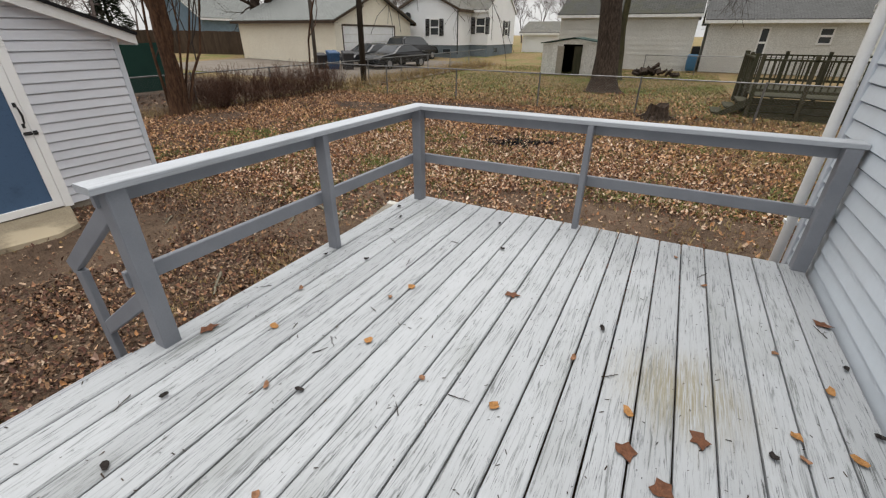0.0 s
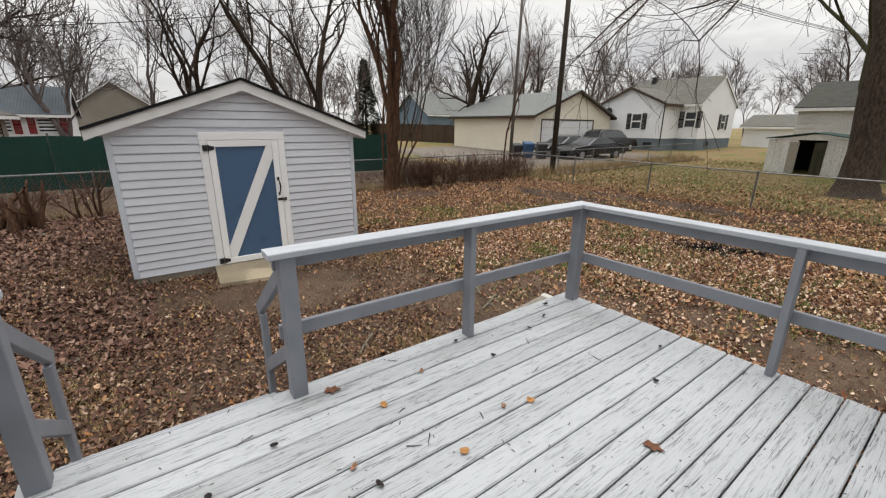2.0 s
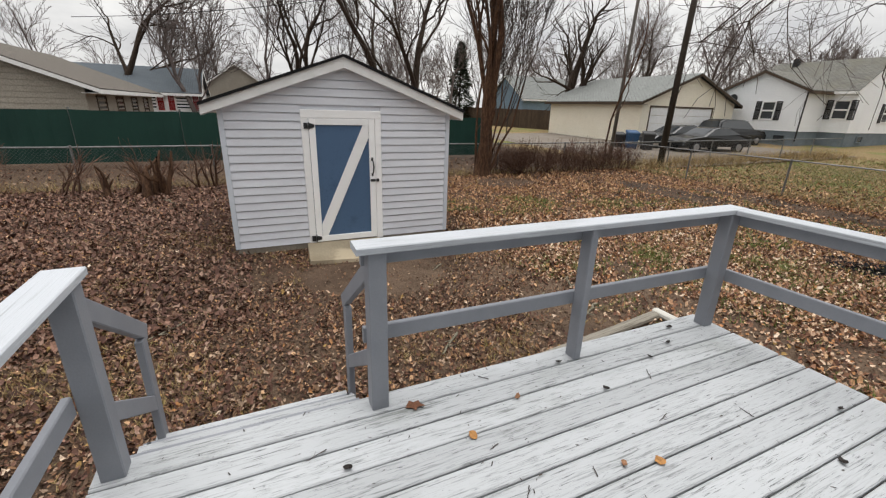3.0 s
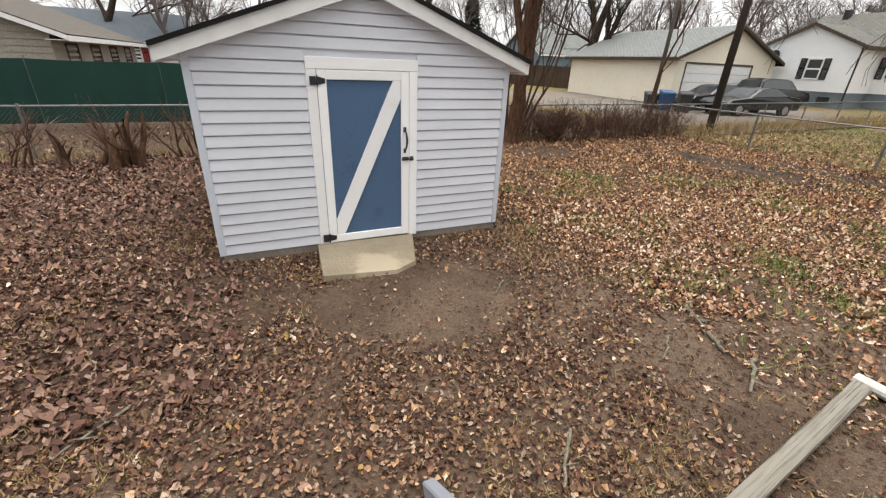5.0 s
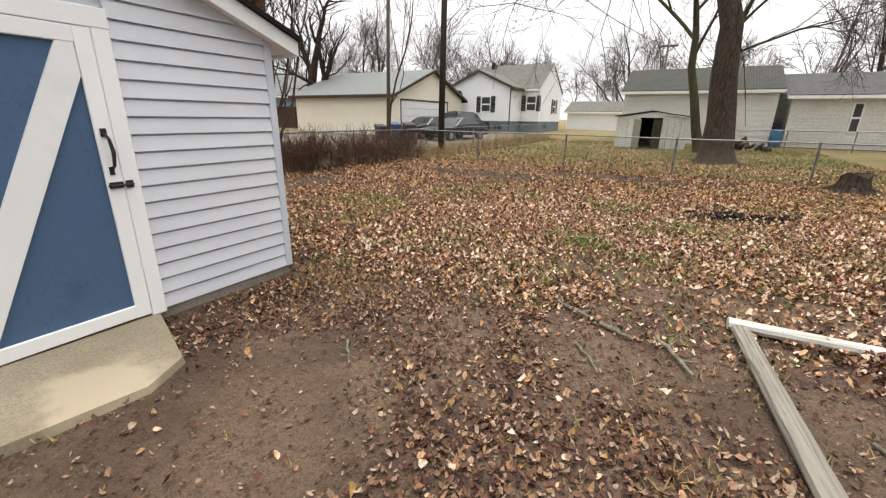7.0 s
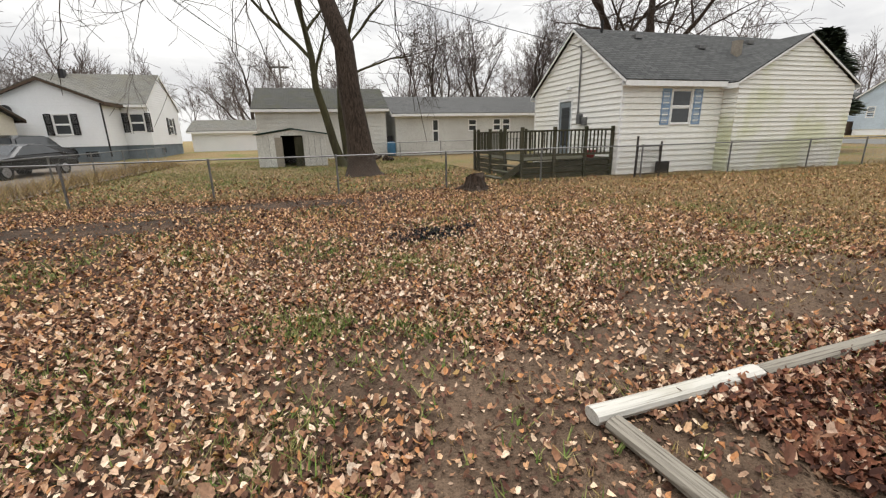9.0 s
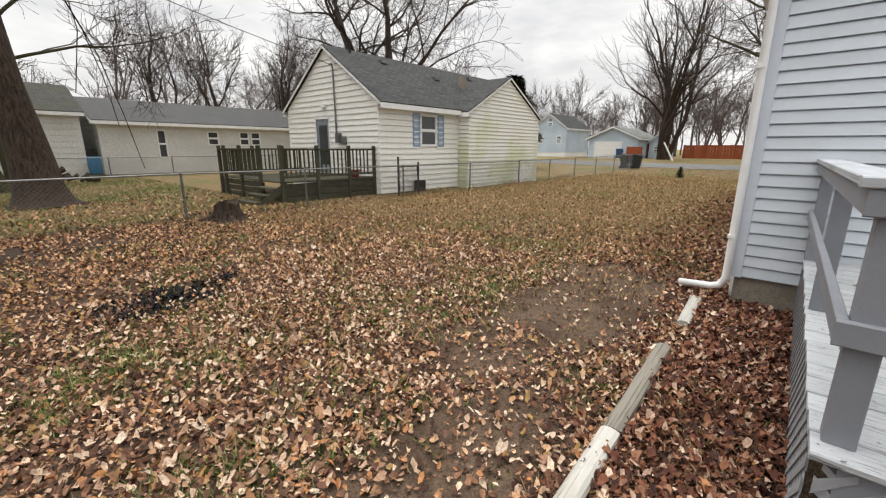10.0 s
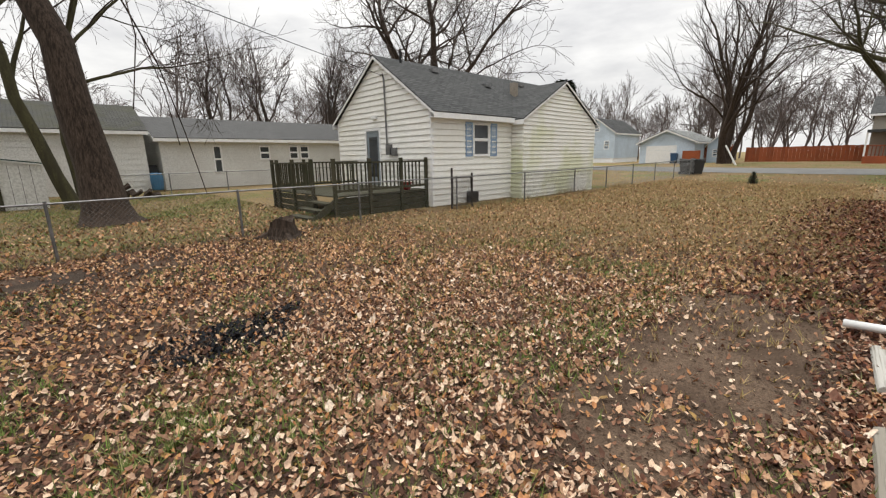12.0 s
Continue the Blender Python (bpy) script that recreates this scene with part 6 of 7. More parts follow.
for k, (x, y, st) in enumerate(((-31.0, 26.5, [(0, 0, 0.0, 0.1, 5.5, 0.55), (0.2, 0.3, 0.25, 0.5, 5.0, 0.35)]), (-30.0, 11.2, [(0, 0, 0.1, -0.35, 6.0, 0.36), (0.1, 0.2, 0.0, 0.1, 6.0, 0.36)]),
                              (-39.0, -9.2, [(0, 0, 0.1, -0.5, 6.0, 0.33), (0, 0.2, 0, 0.3, 6.0, 0.3)]), (-40.0, 4.5, [(0, 0, 0.1, -0.3, 6.0, 0.33), (0, 0.2, 0, 0.3, 6.0, 0.3)]))):
    tree_thing("tall_tree", "tall dark bare tree behind the far houses", 60 + k, st, MAT_BARK, 4, 0.5, (2, 4), 0.010, 0.04, m=pose(x, y, 0))

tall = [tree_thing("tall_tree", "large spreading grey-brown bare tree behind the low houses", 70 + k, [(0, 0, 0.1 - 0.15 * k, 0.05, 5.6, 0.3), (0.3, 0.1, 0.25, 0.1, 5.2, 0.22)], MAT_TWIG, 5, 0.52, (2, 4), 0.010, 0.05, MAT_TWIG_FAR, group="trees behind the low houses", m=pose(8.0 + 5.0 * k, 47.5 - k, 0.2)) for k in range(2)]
for k, (x, y) in enumerate(((18.5, 44.0), (-11.5, 60.0), (-35.0, 40.0))):
    copy_thing(tall[k % 2], pose(x, y, 0.2, 0, 0, 50 + 77 * k))

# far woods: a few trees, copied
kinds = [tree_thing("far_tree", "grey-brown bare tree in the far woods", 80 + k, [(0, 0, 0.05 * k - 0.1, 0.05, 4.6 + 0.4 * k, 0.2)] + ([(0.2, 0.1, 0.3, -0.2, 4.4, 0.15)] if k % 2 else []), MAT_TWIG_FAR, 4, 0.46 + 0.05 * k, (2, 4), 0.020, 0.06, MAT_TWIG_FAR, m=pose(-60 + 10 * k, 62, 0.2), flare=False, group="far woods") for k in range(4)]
wrng = random.Random(9)
spots = []
for k in range(52):
    a = 200 - k * 4.9
    r = wrng.uniform(52, 84)
    spots.append((r * math.cos(radians(a)), 3 + r * math.sin(radians(a))))
for k in range(34):
    a = 186 - k * 5.5
    r = wrng.uniform(80, 108)
    spots.append((r * math.cos(radians(a)), 3 + r * math.sin(radians(a))))
spots += [(70 + wrng.uniform(0, 16), y) for y in np.arange(-14, 50, 3.2)]
spots += [(58 + wrng.uniform(0, 14), y) for y in np.arange(-22, 30, 3.0)]
spots += [(-36 - wrng.uniform(0, 9), y) for y in (-16.0, -3.0, 8.5, 14.0, 19.5, 36.0)] + [(12.0, 47.0), (5.0, 46.0), (-2.0, 48.0), (20.0, 45.0), (-12.0, 56.0), (-24.0, 53.0)]
for x, y in spots:
    if 43 < x < 58 and -8 < y < 40:
        continue
    c = copy_thing(kinds[wrng.randrange(4)], pose(x, y, ground_z(x, y) - 0.1, 0, 0, wrng.uniform(0, 360)))
    s = wrng.uniform(0.75, 1.15)
    c.scale = (s, s, s * wrng.uniform(0.95, 1.2))

conifer("dark pointed spruce behind the side fence trees", -43.3, 21.6, 8.2, 1.7, 3)
conifer("dark broad evergreen behind the white house", 22.6, 20.2, 6.4, 2.0, 4, 1.4, 0.5, 0.35)
conifer("small green conifer seedling on the lawn", 21.8, 8.9, 0.6, 0.2, 5, 0.12, leaf=0.22)


def shrub(name, label, x, y, h, n, seed, r0=0.009, spread=0.6, lv=2, group=""):
    rng = random.Random(seed)
    st = [(rng.uniform(-0.2, 0.2) * h, rng.uniform(-0.25, 0.25) * h, rng.uniform(-spread, spread), rng.uniform(-spread, spread), h * rng.uniform(0.45, 0.8), r0 * rng.uniform(0.7, 1.3)) for _ in range(n)]
    return tree_thing(name, label, seed, st, MAT_BARK_RED, lv, 0.5, (2, 4), 0.0035, 0.08, MAT_TWIG_RED, m=pose(x, y, ground_z(x, y) + 0.08), flare=False, category="shrub", group=group)


hrng = random.Random(3)
hedge = [shrub("bare_shrub", "bare reddish-brown twiggy shrub along the wire fence", -12.2, 8.6, 0.85, 13, 300 + k, group="shrubs along the fence") for k in range(3)]
for k in range(28):
    y = 7.9 + k * 0.27 if k < 22 else -11 + (k - 22) * 3.0
    copy_thing(hedge[k % 3], pose(-12.25 + hrng.uniform(-0.35, 0.25), y, -0.1, 0, 0, hrng.uniform(0, 360)))
shrub("cut_back_shrub", "thick dark cut-back shrub stems by the wire fence", -11.5, -1.75, 0.95, 6, 401, 0.10, 0.36, 1)
shrub("cut_back_shrub", "thick dark cut-back shrub stems by the wire fence", -11.6, -2.45, 0.9, 3, 405, 0.09, 0.3, 1)
shrub("cut_back_shrub", "thin cut-back shrub stems by the wire fence", -12.3, -0.7, 1.1, 5, 402, 0.035, 0.4, 2)
shrub("cut_back_shrub", "thin cut-back shrub stems by the wire fence", -11.9, -3.5, 0.9, 4, 403, 0.025, 0.4, 2)
shrub("sapling", "slim bare sapling beside the pole", -12.1, 13.9, 7.2, 1, 404, 0.05, 0.02, 3)


# poles and cables
def pole(label, x, y, top, r, mat, h=None):
    return tagged(part("utility_pole", Geo().tube([(0, 0, -0.3), (top[0] - x, top[1] - y, top[2])], [r, r * 0.75], 12), mat, None, m=pose(x, y, ground_z(x, y)), smooth=True), label, "pole")


pole("dark leaning wooden utility pole by the fence", -12.35, 15.7, (-12.28, 15.8, 9.3), 0.13, MAT_POLE)
pole("slim grey wooden pole beside the gravel drive", -14.9, 15.5, (-14.8, 15.7, 9.0), 0.085, MAT_POLE_GREY)
pole("distant wooden utility pole beyond the houses", -8.1, 62.5, (-8.1, 62.5, 10.5), 0.14, MAT_POLE_GREY)
tagged(part("crossarm", Geo().box(-9.2, -7.0, 62.4, 62.6, 9.9, 10.1), MAT_POLE_GREY), "wooden crossarm on the distant pole", "crossarm")
pole("thin far wooden pole above the low house", 7.6, 43.0, (7.6, 43.0, 7.3), 0.1, MAT_POLE_GREY)


def cable(label, a, b, sag, r=0.012):
    pts = []
    for k in range(17):
        s = k / 16
        p = Vector(a).lerp(Vector(b), s)
        p.z -= sag * 4 * s * (1 - s)
        pts.append(p)
    tagged(part("overhead_cable", Geo().tube(pts, [r] * 17, 5, False), MAT_CABLE), label, "cable", "overhead cables")


for k, dx in enumerate((-0.5, 0.1, 0.6)):
    cable("black overhead cable from the pole across the sky", (-12.28 + dx * 0.2, 15.8, 9.0 - 0.25 * k), (-8.1 + dx, 62.5, 10.2 - 0.2 * k), 0.7, 0.016)
    cable("black overhead cable from the pole across the sky", (-12.28 + dx * 0.2, 15.8, 9.0 - 0.25 * k), (-4 + dx, -22.0, 9.5 - 0.2 * k), 0.5, 0.014)
cable("thin black service cable to the side houses", (-14.8, 15.6, 8.2), (-36.0, -9.0, 6.6), 0.6, 0.018)
cable("thin black service cable to the white house", (5.2, 16.82, 4.2), (-12.1, 16.1, 8.0), 0.35, 0.01)
cable("thin black service cable to the low house", (7.6, 43.0, 6.9), (-12.0, 44.0, 7.6), 0.3, 0.012)


# parked cars
def car(label, m, mat, suv=False):
    c = thing("car", label, "car", "parked cars", m=m)
    L, W, H = (4.7, 1.85, 1.70) if suv else (4.8, 1.84, 1.40)
    if suv:
        prof = [(0.0, 0.45), (0.05, 0.75), (0.25, 0.98), (1.25, 1.08), (1.75, 1.58), (2.1, 1.68), (3.9, 1.70), (4.35, 1.55), (4.62, 1.05), (4.7, 0.7), (4.65, 0.40)]
        glass = [(1.42, 1.10), (1.86, 1.55), (2.2, 1.62), (3.85, 1.62), (4.25, 1.48), (4.45, 1.12)]
    else:
        prof = [(0.0, 0.40), (0.03, 0.62), (0.3, 0.80), (1.35, 0.92), (2.05, 1.32), (2.5, 1.40), (3.2, 1.38), (4.0, 1.02), (4.7, 0.95), (4.8, 0.70), (4.75, 0.38)]
        glass = [(1.55, 0.95), (2.12, 1.28), (2.5, 1.345), (3.15, 1.32), (3.8, 1.02)]
    n = len(prof)
    g = Geo()
    rows = []
    for f, ins in ((0.0, 0.10), (0.06, 0.02), (0.5, 0.0), (0.94, 0.02), (1.0, 0.10)):
        y = -W / 2 + W * f
        row = []
        for x, z in prof:
            tuck = 0.0
            if z > 0.95 and f in (0.0, 0.06, 0.94, 1.0):
                tuck = (z - 0.95) * 0.38 * (1 if f < 0.5 else -1)
            row.append((x + (ins * (1 if x < L / 2 else -1) * 0.5), y + tuck, z - ins * 0.3))
        rows.append(row)
    vs = [p for row in rows for p in row]
    fs = [(r * n + i, r * n + i + 1, (r + 1) * n + i + 1, (r + 1) * n + i) for r in range(4) for i in range(n - 1)]
    fs += [(r * n + n - 1, r * n, (r + 1) * n, (r + 1) * n + n - 1) for r in range(4)]
    fs += [tuple(range(n))[::-1], tuple(range(4 * n, 5 * n))]
    part("body", g.add(vs, fs), mat, c, smooth=False)
    for s in (-1, 1):
        g = Geo()
        a = [(x, s * (W / 2 + 0.006 - max(z - 0.95, 0) * 0.38), z - 0.0) for x, z in glass]
        b = [(x, y - s * 0.03, z) for x, y, z in a]
        k = len(a)
        g.add(a + b, [tuple(range(k)) if s < 0 else tuple(range(k))[::-1]] + [(i, (i + 1) % k, k + (i + 1) % k, k + i) for i in range(k)])
        part("side_window", g, MAT_GLASSDARK, c)
        part("tail_lamp", Geo().box(L - 0.12, L - 0.02, s * (W / 2 - 0.28) - 0.16, s * (W / 2 - 0.28) + 0.16, 0.72, 0.86), MAT_REDLAMP, c)
        part("headlamp", Geo().box(0.03, 0.14, s * (W / 2 - 0.3) - 0.17, s * (W / 2 - 0.3) + 0.17, 0.60, 0.70), MAT_RIM, c)
        for x in (0.9, L - 0.95):
            w = thing("wheel", "", "", m=pose(x, s * (W / 2 - 0.1), 0.33))
            w.parent = c
            part("tyre", Geo().tube([(0, -0.11, 0), (0, -0.09, 0), (0, 0.09, 0), (0, 0.11, 0)], [0.30, 0.335, 0.335, 0.30], 20), MAT_TYRE, w)
            part("rim", Geo().tube([(0, s * 0.09, 0), (0, s * 0.118, 0)], [0.21, 0.19], 14), MAT_RIM, w)
    part("windscreen", Geo().add([(prof[3][0] + 0.12, -0.68, prof[3][1] + 0.06), (prof[3][0] + 0.12, 0.68, prof[3][1] + 0.06), (prof[4][0] - 0.01, 0.6, prof[4][1] + 0.015), (prof[4][0] - 0.01, -0.6, prof[4][1] + 0.015)], [(0, 1, 2, 3)]), MAT_GLASSDARK, c)
    q = (prof[6], prof[7]) if not suv else (prof[7], prof[8])
    part("rear_window", Geo().add([(q[0][0] + 0.03, -0.6, q[0][1] + 0.012), (q[0][0] + 0.03, 0.6, q[0][1] + 0.012), (q[1][0] + 0.012, 0.68, q[1][1] + 0.02), (q[1][0] + 0.012, -0.68, q[1][1] + 0.02)], [(0, 1, 2, 3)]), MAT_GLASSDARK, c)


car("black parked saloon car beside the cream garage", pose(-17.0, 22.2, ground_z(-16.5, 24.5), 0, 0, 80), MAT_CARBLACK)
car("dark grey parked car beside the cream garage", pose(-19.3, 22.6, ground_z(-18.8, 24), 0, 0, 82), MAT_CARDARK)
car("black parked estate car in front of the white house", pose(-19.0, 33.2, ground_z(-18, 31), 0, 0, -95), MAT_CARBLACK, True)


def wheelie_bin(label, x, y, mat, turn=0.0, tip=0.0, h=1.0):
    b = thing("wheelie_bin", label, "bin", "rubbish bins", m=pose(x, y, ground_z(x, y) + 0.02, tip, 0, turn))
    vs = [(-0.24, -0.26, 0.03), (0.24, -0.26, 0.03), (0.24, 0.26, 0.03), (-0.24, 0.26, 0.03), (-0.31, -0.36, h - 0.1), (0.31, -0.36, h - 0.1), (0.31, 0.36, h), (-0.31, 0.36, h)]
    part("body", Geo().add(vs, [(3, 2, 1, 0), (4, 5, 6, 7), (0, 1, 5, 4), (1, 2, 6, 5), (2, 3, 7, 6), (3, 0, 4, 7)]), mat, b)
    vs = [(-0.33, -0.39, h - 0.1), (0.33, -0.39, h - 0.1), (0.33, 0.38, h + 0.01), (-0.33, 0.38, h + 0.01), (-0.30, -0.36, h - 0.04), (0.30, -0.36, h - 0.04), (0.30, 0.36, h + 0.07), (-0.30, 0.36, h + 0.07)]
    part("lid", Geo().add(vs, [(3, 2, 1, 0), (4, 5, 6, 7), (0, 1, 5, 4), (1, 2, 6, 5), (2, 3, 7, 6), (3, 0, 4, 7)]), mat, b)
    for s in (-0.27, 0.27):
        part("wheel", Geo().tube([(s - 0.03, 0.28, 0.1), (s + 0.03, 0.28, 0.1)], [0.1, 0.1], 12), MAT_TYRE, b)


wheelie_bin("dark rubbish bin beside the cream garage", -19.7, 21.0, MAT_BINBLACK, 60, h=0.85)
wheelie_bin("blue recycling bin beside the cream garage", -18.9, 21.2, MAT_BINBLUE, 60)
wheelie_bin("black rubbish bin beside the cream garage", -18.0, 21.5, MAT_BINBLACK, 50)
wheelie_bin("black rubbish bin at the far end of the wire fence", 27.9, 13.8, MAT_BINBLACK, 10)
wheelie_bin("black rubbish bin at the far end of the wire fence", 28.3, 13.2, MAT_BINBLACK, 30)
wheelie_bin("dark blue bin beside the blue garage", 45.0, 20.0, MAT_BINBLUE, 90)
tagged(part("leaning_post", Geo().tube([(0, 0, 0), (0.1, 1.1, 2.0)], 0.07, 8), MAT_WHITE, None, m=pose(41.5, 13.6, 0.0)), "white post that leans by the street", "post")
tagged(part("patio_board", Geo().box(43.5, 43.6, 17.2, 18.8, 0.2, 1.6), MAT_FENCERED), "rust-red board panel beside the blue garage", "panel")


def junk_pile():
    g = Geo()
    rng = random.Random(8)
    for k in range(26):
        x, y, z = rng.uniform(-1.1, 1.1), rng.uniform(-0.5, 0.5), rng.uniform(0, 0.35)
        g.box(-0.2, 0.2, -0.12, 0.12, -0.06, 0.06, pose(x, y, z * (1.2 - abs(x)), rng.uniform(-40, 40), rng.uniform(-40, 40), rng.uniform(0, 180)))
    tagged(part("log_pile", g, MAT_BARK, None, m=pose(-1.3, 27.6, -0.05)), "dark heap of cut logs near the garage", "log pile", kind="stuff")


junk_pile()
tagged(part("water_barrel", Geo().tube([(0, 0, 0), (0, 0, 0.1), (0, 0, 0.5), (0, 0, 0.85), (0, 0, 0.9)], [0.24, 0.28, 0.3, 0.28, 0.25], 16), plain("blue_barrel_plastic", (0.04, 0.16, 0.30), None, 3, 40, 0.5), None, m=pose(0.45, 31.0, 0.0)), "blue plastic barrel between the low house and garage", "barrel")
tagged(part("cooker", Geo().bar(0.3, 0.75, 32.2, 32.6, 0.0, 1.3, 0.02, "z"), MAT_BLACK), "black garden cooker between the low house and garage", "cooker")


def stump():
    rng = random.Random(2)
    s = thing("tree_stump", "low rotten brown tree stump in the leaves before the fence", "stump", m=pose(-0.33, 13.0, -0.2) @ Matrix.Diagonal((1.25, 1.25, 1.25, 1)))
    n = 18
    prof = []
    for z, r in ((0, 0.32), (0.08, 0.24), (0.22, 0.19), (0.33, 0.18)):
        for k in range(n):
            t = 2 * math.pi * k / n
            q = r * (1 + 0.18 * math.sin(3 * t + 1) + 0.1 * math.sin(5 * t))
            zz = z + (0.06 * math.sin(2 * t) + rng.uniform(-0.02, 0.02) if z > 0.3 else 0)
            prof.append((q * math.cos(t), q * math.sin(t), zz))
    g = Geo().add(prof + [(0, 0, 0.20)], [(j * n + k, j * n + (k + 1) % n, (j + 1) * n + (k + 1) % n, (j + 1) * n + k) for j in range(3) for k in range(n)] + [(3 * n + k, 3 * n + (k + 1) % n, 4 * n) for k in range(n)])
    part("body", g, MAT_BARK, s)
    for a in (20, 150, 260):
        c, d = math.cos(radians(a)), math.sin(radians(a))
        part("root", Geo().tube([(0.15 * c, 0.15 * d, 0.1), (0.35 * c, 0.35 * d, 0.04), (0.6 * c, 0.6 * d, -0.02)], [0.08, 0.05, 0.02], 7), MAT_BARK, s)


stump()


def stick(label, pts, r, mat=None, seed=0, name="fallen_stick", cat="stick"):
    rng = random.Random(seed)
    a, b = Vector(pts[0]), Vector(pts[-1])
    line = []
    for k in range(7):
        p = a.lerp(b, k / 6)
        line.append(p + Vector((rng.uniform(-1, 1), rng.uniform(-1, 1), 0)) * (b - a).length * 0.03)
    g = Geo().tube([tuple(p - a) for p in line], [r * (1 - 0.08 * k) for k in range(7)], 7)
    for k in (2, 4):
        p = line[k] - a
        d = Vector((rng.uniform(-1, 1), rng.uniform(-1, 1), 0.15)).normalized() * (b - a).length * 0.22
        g.tube([tuple(p), tuple(p + d)], [r * 0.5, r * 0.25], 5)
    tagged(part(name, g, mat or MAT_TWIG, None, m=Matrix.Translation(a)), label, cat, "fallen sticks")


MAT_STICK = plain("lichen_grey_stick_bark", (0.26, 0.235, 0.18), (0.12, 0.105, 0.07), 20, 90, 0.95, rel=0.6)
for k, (a, b, r) in enumerate((((-4.2, 3.98), (-3.86, 3.78), 0.012), ((-3.81, 3.76), (-3.58, 3.63), 0.014), ((-3.46, 3.79), (-3.22, 3.36), 0.013), ((-3.44, 2.0), (-3.16, 1.72), 0.010),
                               ((-3.9, 3.4), (-3.7, 3.1), 0.008), ((-4.4, 3.2), (-4.15, 3.05), 0.008), ((-2.5, 3.2), (-2.3, 3.0), 0.009), ((-4.6, -0.4), (-4.3, -0.7), 0.008), ((-5.2, 2.6), (-5.0, 2.4), 0.007), ((-2.6, 5.2), (-2.3, 5.3), 0.008), ((-11.0, -1.5), (-10.2, -1.2), 0.02))):
    stick("grey lichen-spotted fallen stick on the bare soil", ((*a, -0.165), (*b, -0.155)), 1.35 * r, MAT_STICK, k)


# leaves and twigs on the deck
def leaf_mesh(name, size, lobes, curl, seed):
    rng = random.Random(seed)
    n = lobes * 2
    vs = [(0, 0, 0.004)]
    for k in range(n):
        t = 2 * math.pi * k / n
        r = size * ((0.5 if k % 2 else 0.33) if lobes > 4 else 0.42) * rng.uniform(0.66, 1.15)
        vs.append((r * math.cos(t), r * (1.15 if lobes > 4 else 0.7) * math.sin(t), 0.003 + curl * size * rng.uniform(0.2, 1.0)))
    lo = [(x, y, z - 0.0012) for x, y, z in vs]
    fs = [(0, 1 + k, 1 + (k + 1) % n) for k in range(n)] + [(n + 1, n + 2 + (k + 1) % n, n + 2 + k) for k in range(n)]
    me = bpy.data.meshes.new(name)
    me.from_pydata(vs + lo, [], fs)
    return me


LEAF_COLS = {"orange": (0.52, 0.26, 0.09), "brown": (0.20, 0.085, 0.045), "dark": (0.035, 0.028, 0.025), "tan": (0.38, 0.20, 0.11)}
leaf_mats = {k: plain(k + "_dead_leaf", c, tuple(x * 0.6 for x in c), 60, 300, 0.7, rel=0.4) for k, c in LEAF_COLS.items()}
leaf_kinds = {"orange": [leaf_mesh("leaf", 0.075, 4, 0.18, s) for s in (1, 2)], "brown": [leaf_mesh("leaf", 0.095, 5, 0.12, s) for s in (3, 4)],
              "dark": [leaf_mesh("leaf", 0.055, 4, 0.3, s) for s in (5, 6)], "tan": [leaf_mesh("leaf", 0.06, 4, 0.25, s) for s in (7, 8)]}
deck_leaves = [(-1.87, 1.59, "tan"), (-2.02, 1.03, "brown"), (-1.71, 1.22, "orange"), (-1.16, 1.38, "orange"), (-1.29, 1.78, "tan"), (-1.24, 1.95, "orange"), (-1.73, 2.11, "dark"), (-1.87, 2.63, "dark"),
               (-0.62, 2.18, "brown"), (-0.76, 1.28, "tan"), (-1.39, 0.89, "tan"), (-1.23, 0.94, "dark"), (-0.39, 1.29, "orange"), (-0.05, 2.10, "dark"), (0.15, 1.54, "orange"), (0.43, 1.53, "brown"), (0.69, 1.58, "dark"),
               (0.79, 1.74, "orange"), (0.98, 2.12, "orange"), (0.79, 2.32, "tan"), (0.48, 2.90, "tan"), (0.99, 1.72, "orange"), (0.16, 1.33, "brown"), (-0.14, 1.78, "tan"), (0.30, 1.22, "brown"), (0.66, 1.30, "orange"),
               (0.80, 1.62, "tan"), (-2.05, 2.02, "dark"), (-1.95, 2.9, "dark"), (-1.6, 0.3, "dark"), (-1.0, 0.5, "tan"), (-1.75, 0.62, "dark"), (1.08, 2.75, "brown"), (1.09, 2.35, "dark"), (1.1, 1.9, "dark"), (-0.9, 2.75, "dark"), (-0.2, 0.8, "tan"), (-2.1, 3.1, "dark"), (0.3, 3.25, "tan"), (-1.1, 3.2, "dark")]
lrng = random.Random(12)
for x, y, c in deck_leaves:
    me = lrng.choice(leaf_kinds[c])
    if not me.materials:
        me.materials.append(leaf_mats[c])
    s = lrng.uniform(0.8, 1.15)
    ob = part("fallen_leaf", me, leaf_mats[c], None, m=pose(x, y, DZ + 0.003, lrng.uniform(-6, 6), lrng.uniform(-6, 6), lrng.uniform(0, 360)))
    size = "small curled" if c in ("dark", "tan") else "flat lobed" if c == "brown" else "small bright"
    tagged(ob, "%s %s dead leaf on the deck boards" % (size, {"dark": "blackish", "tan": "tan", "orange": "orange", "brown": "brown"}[c]), "leaf", "leaves on the deck")
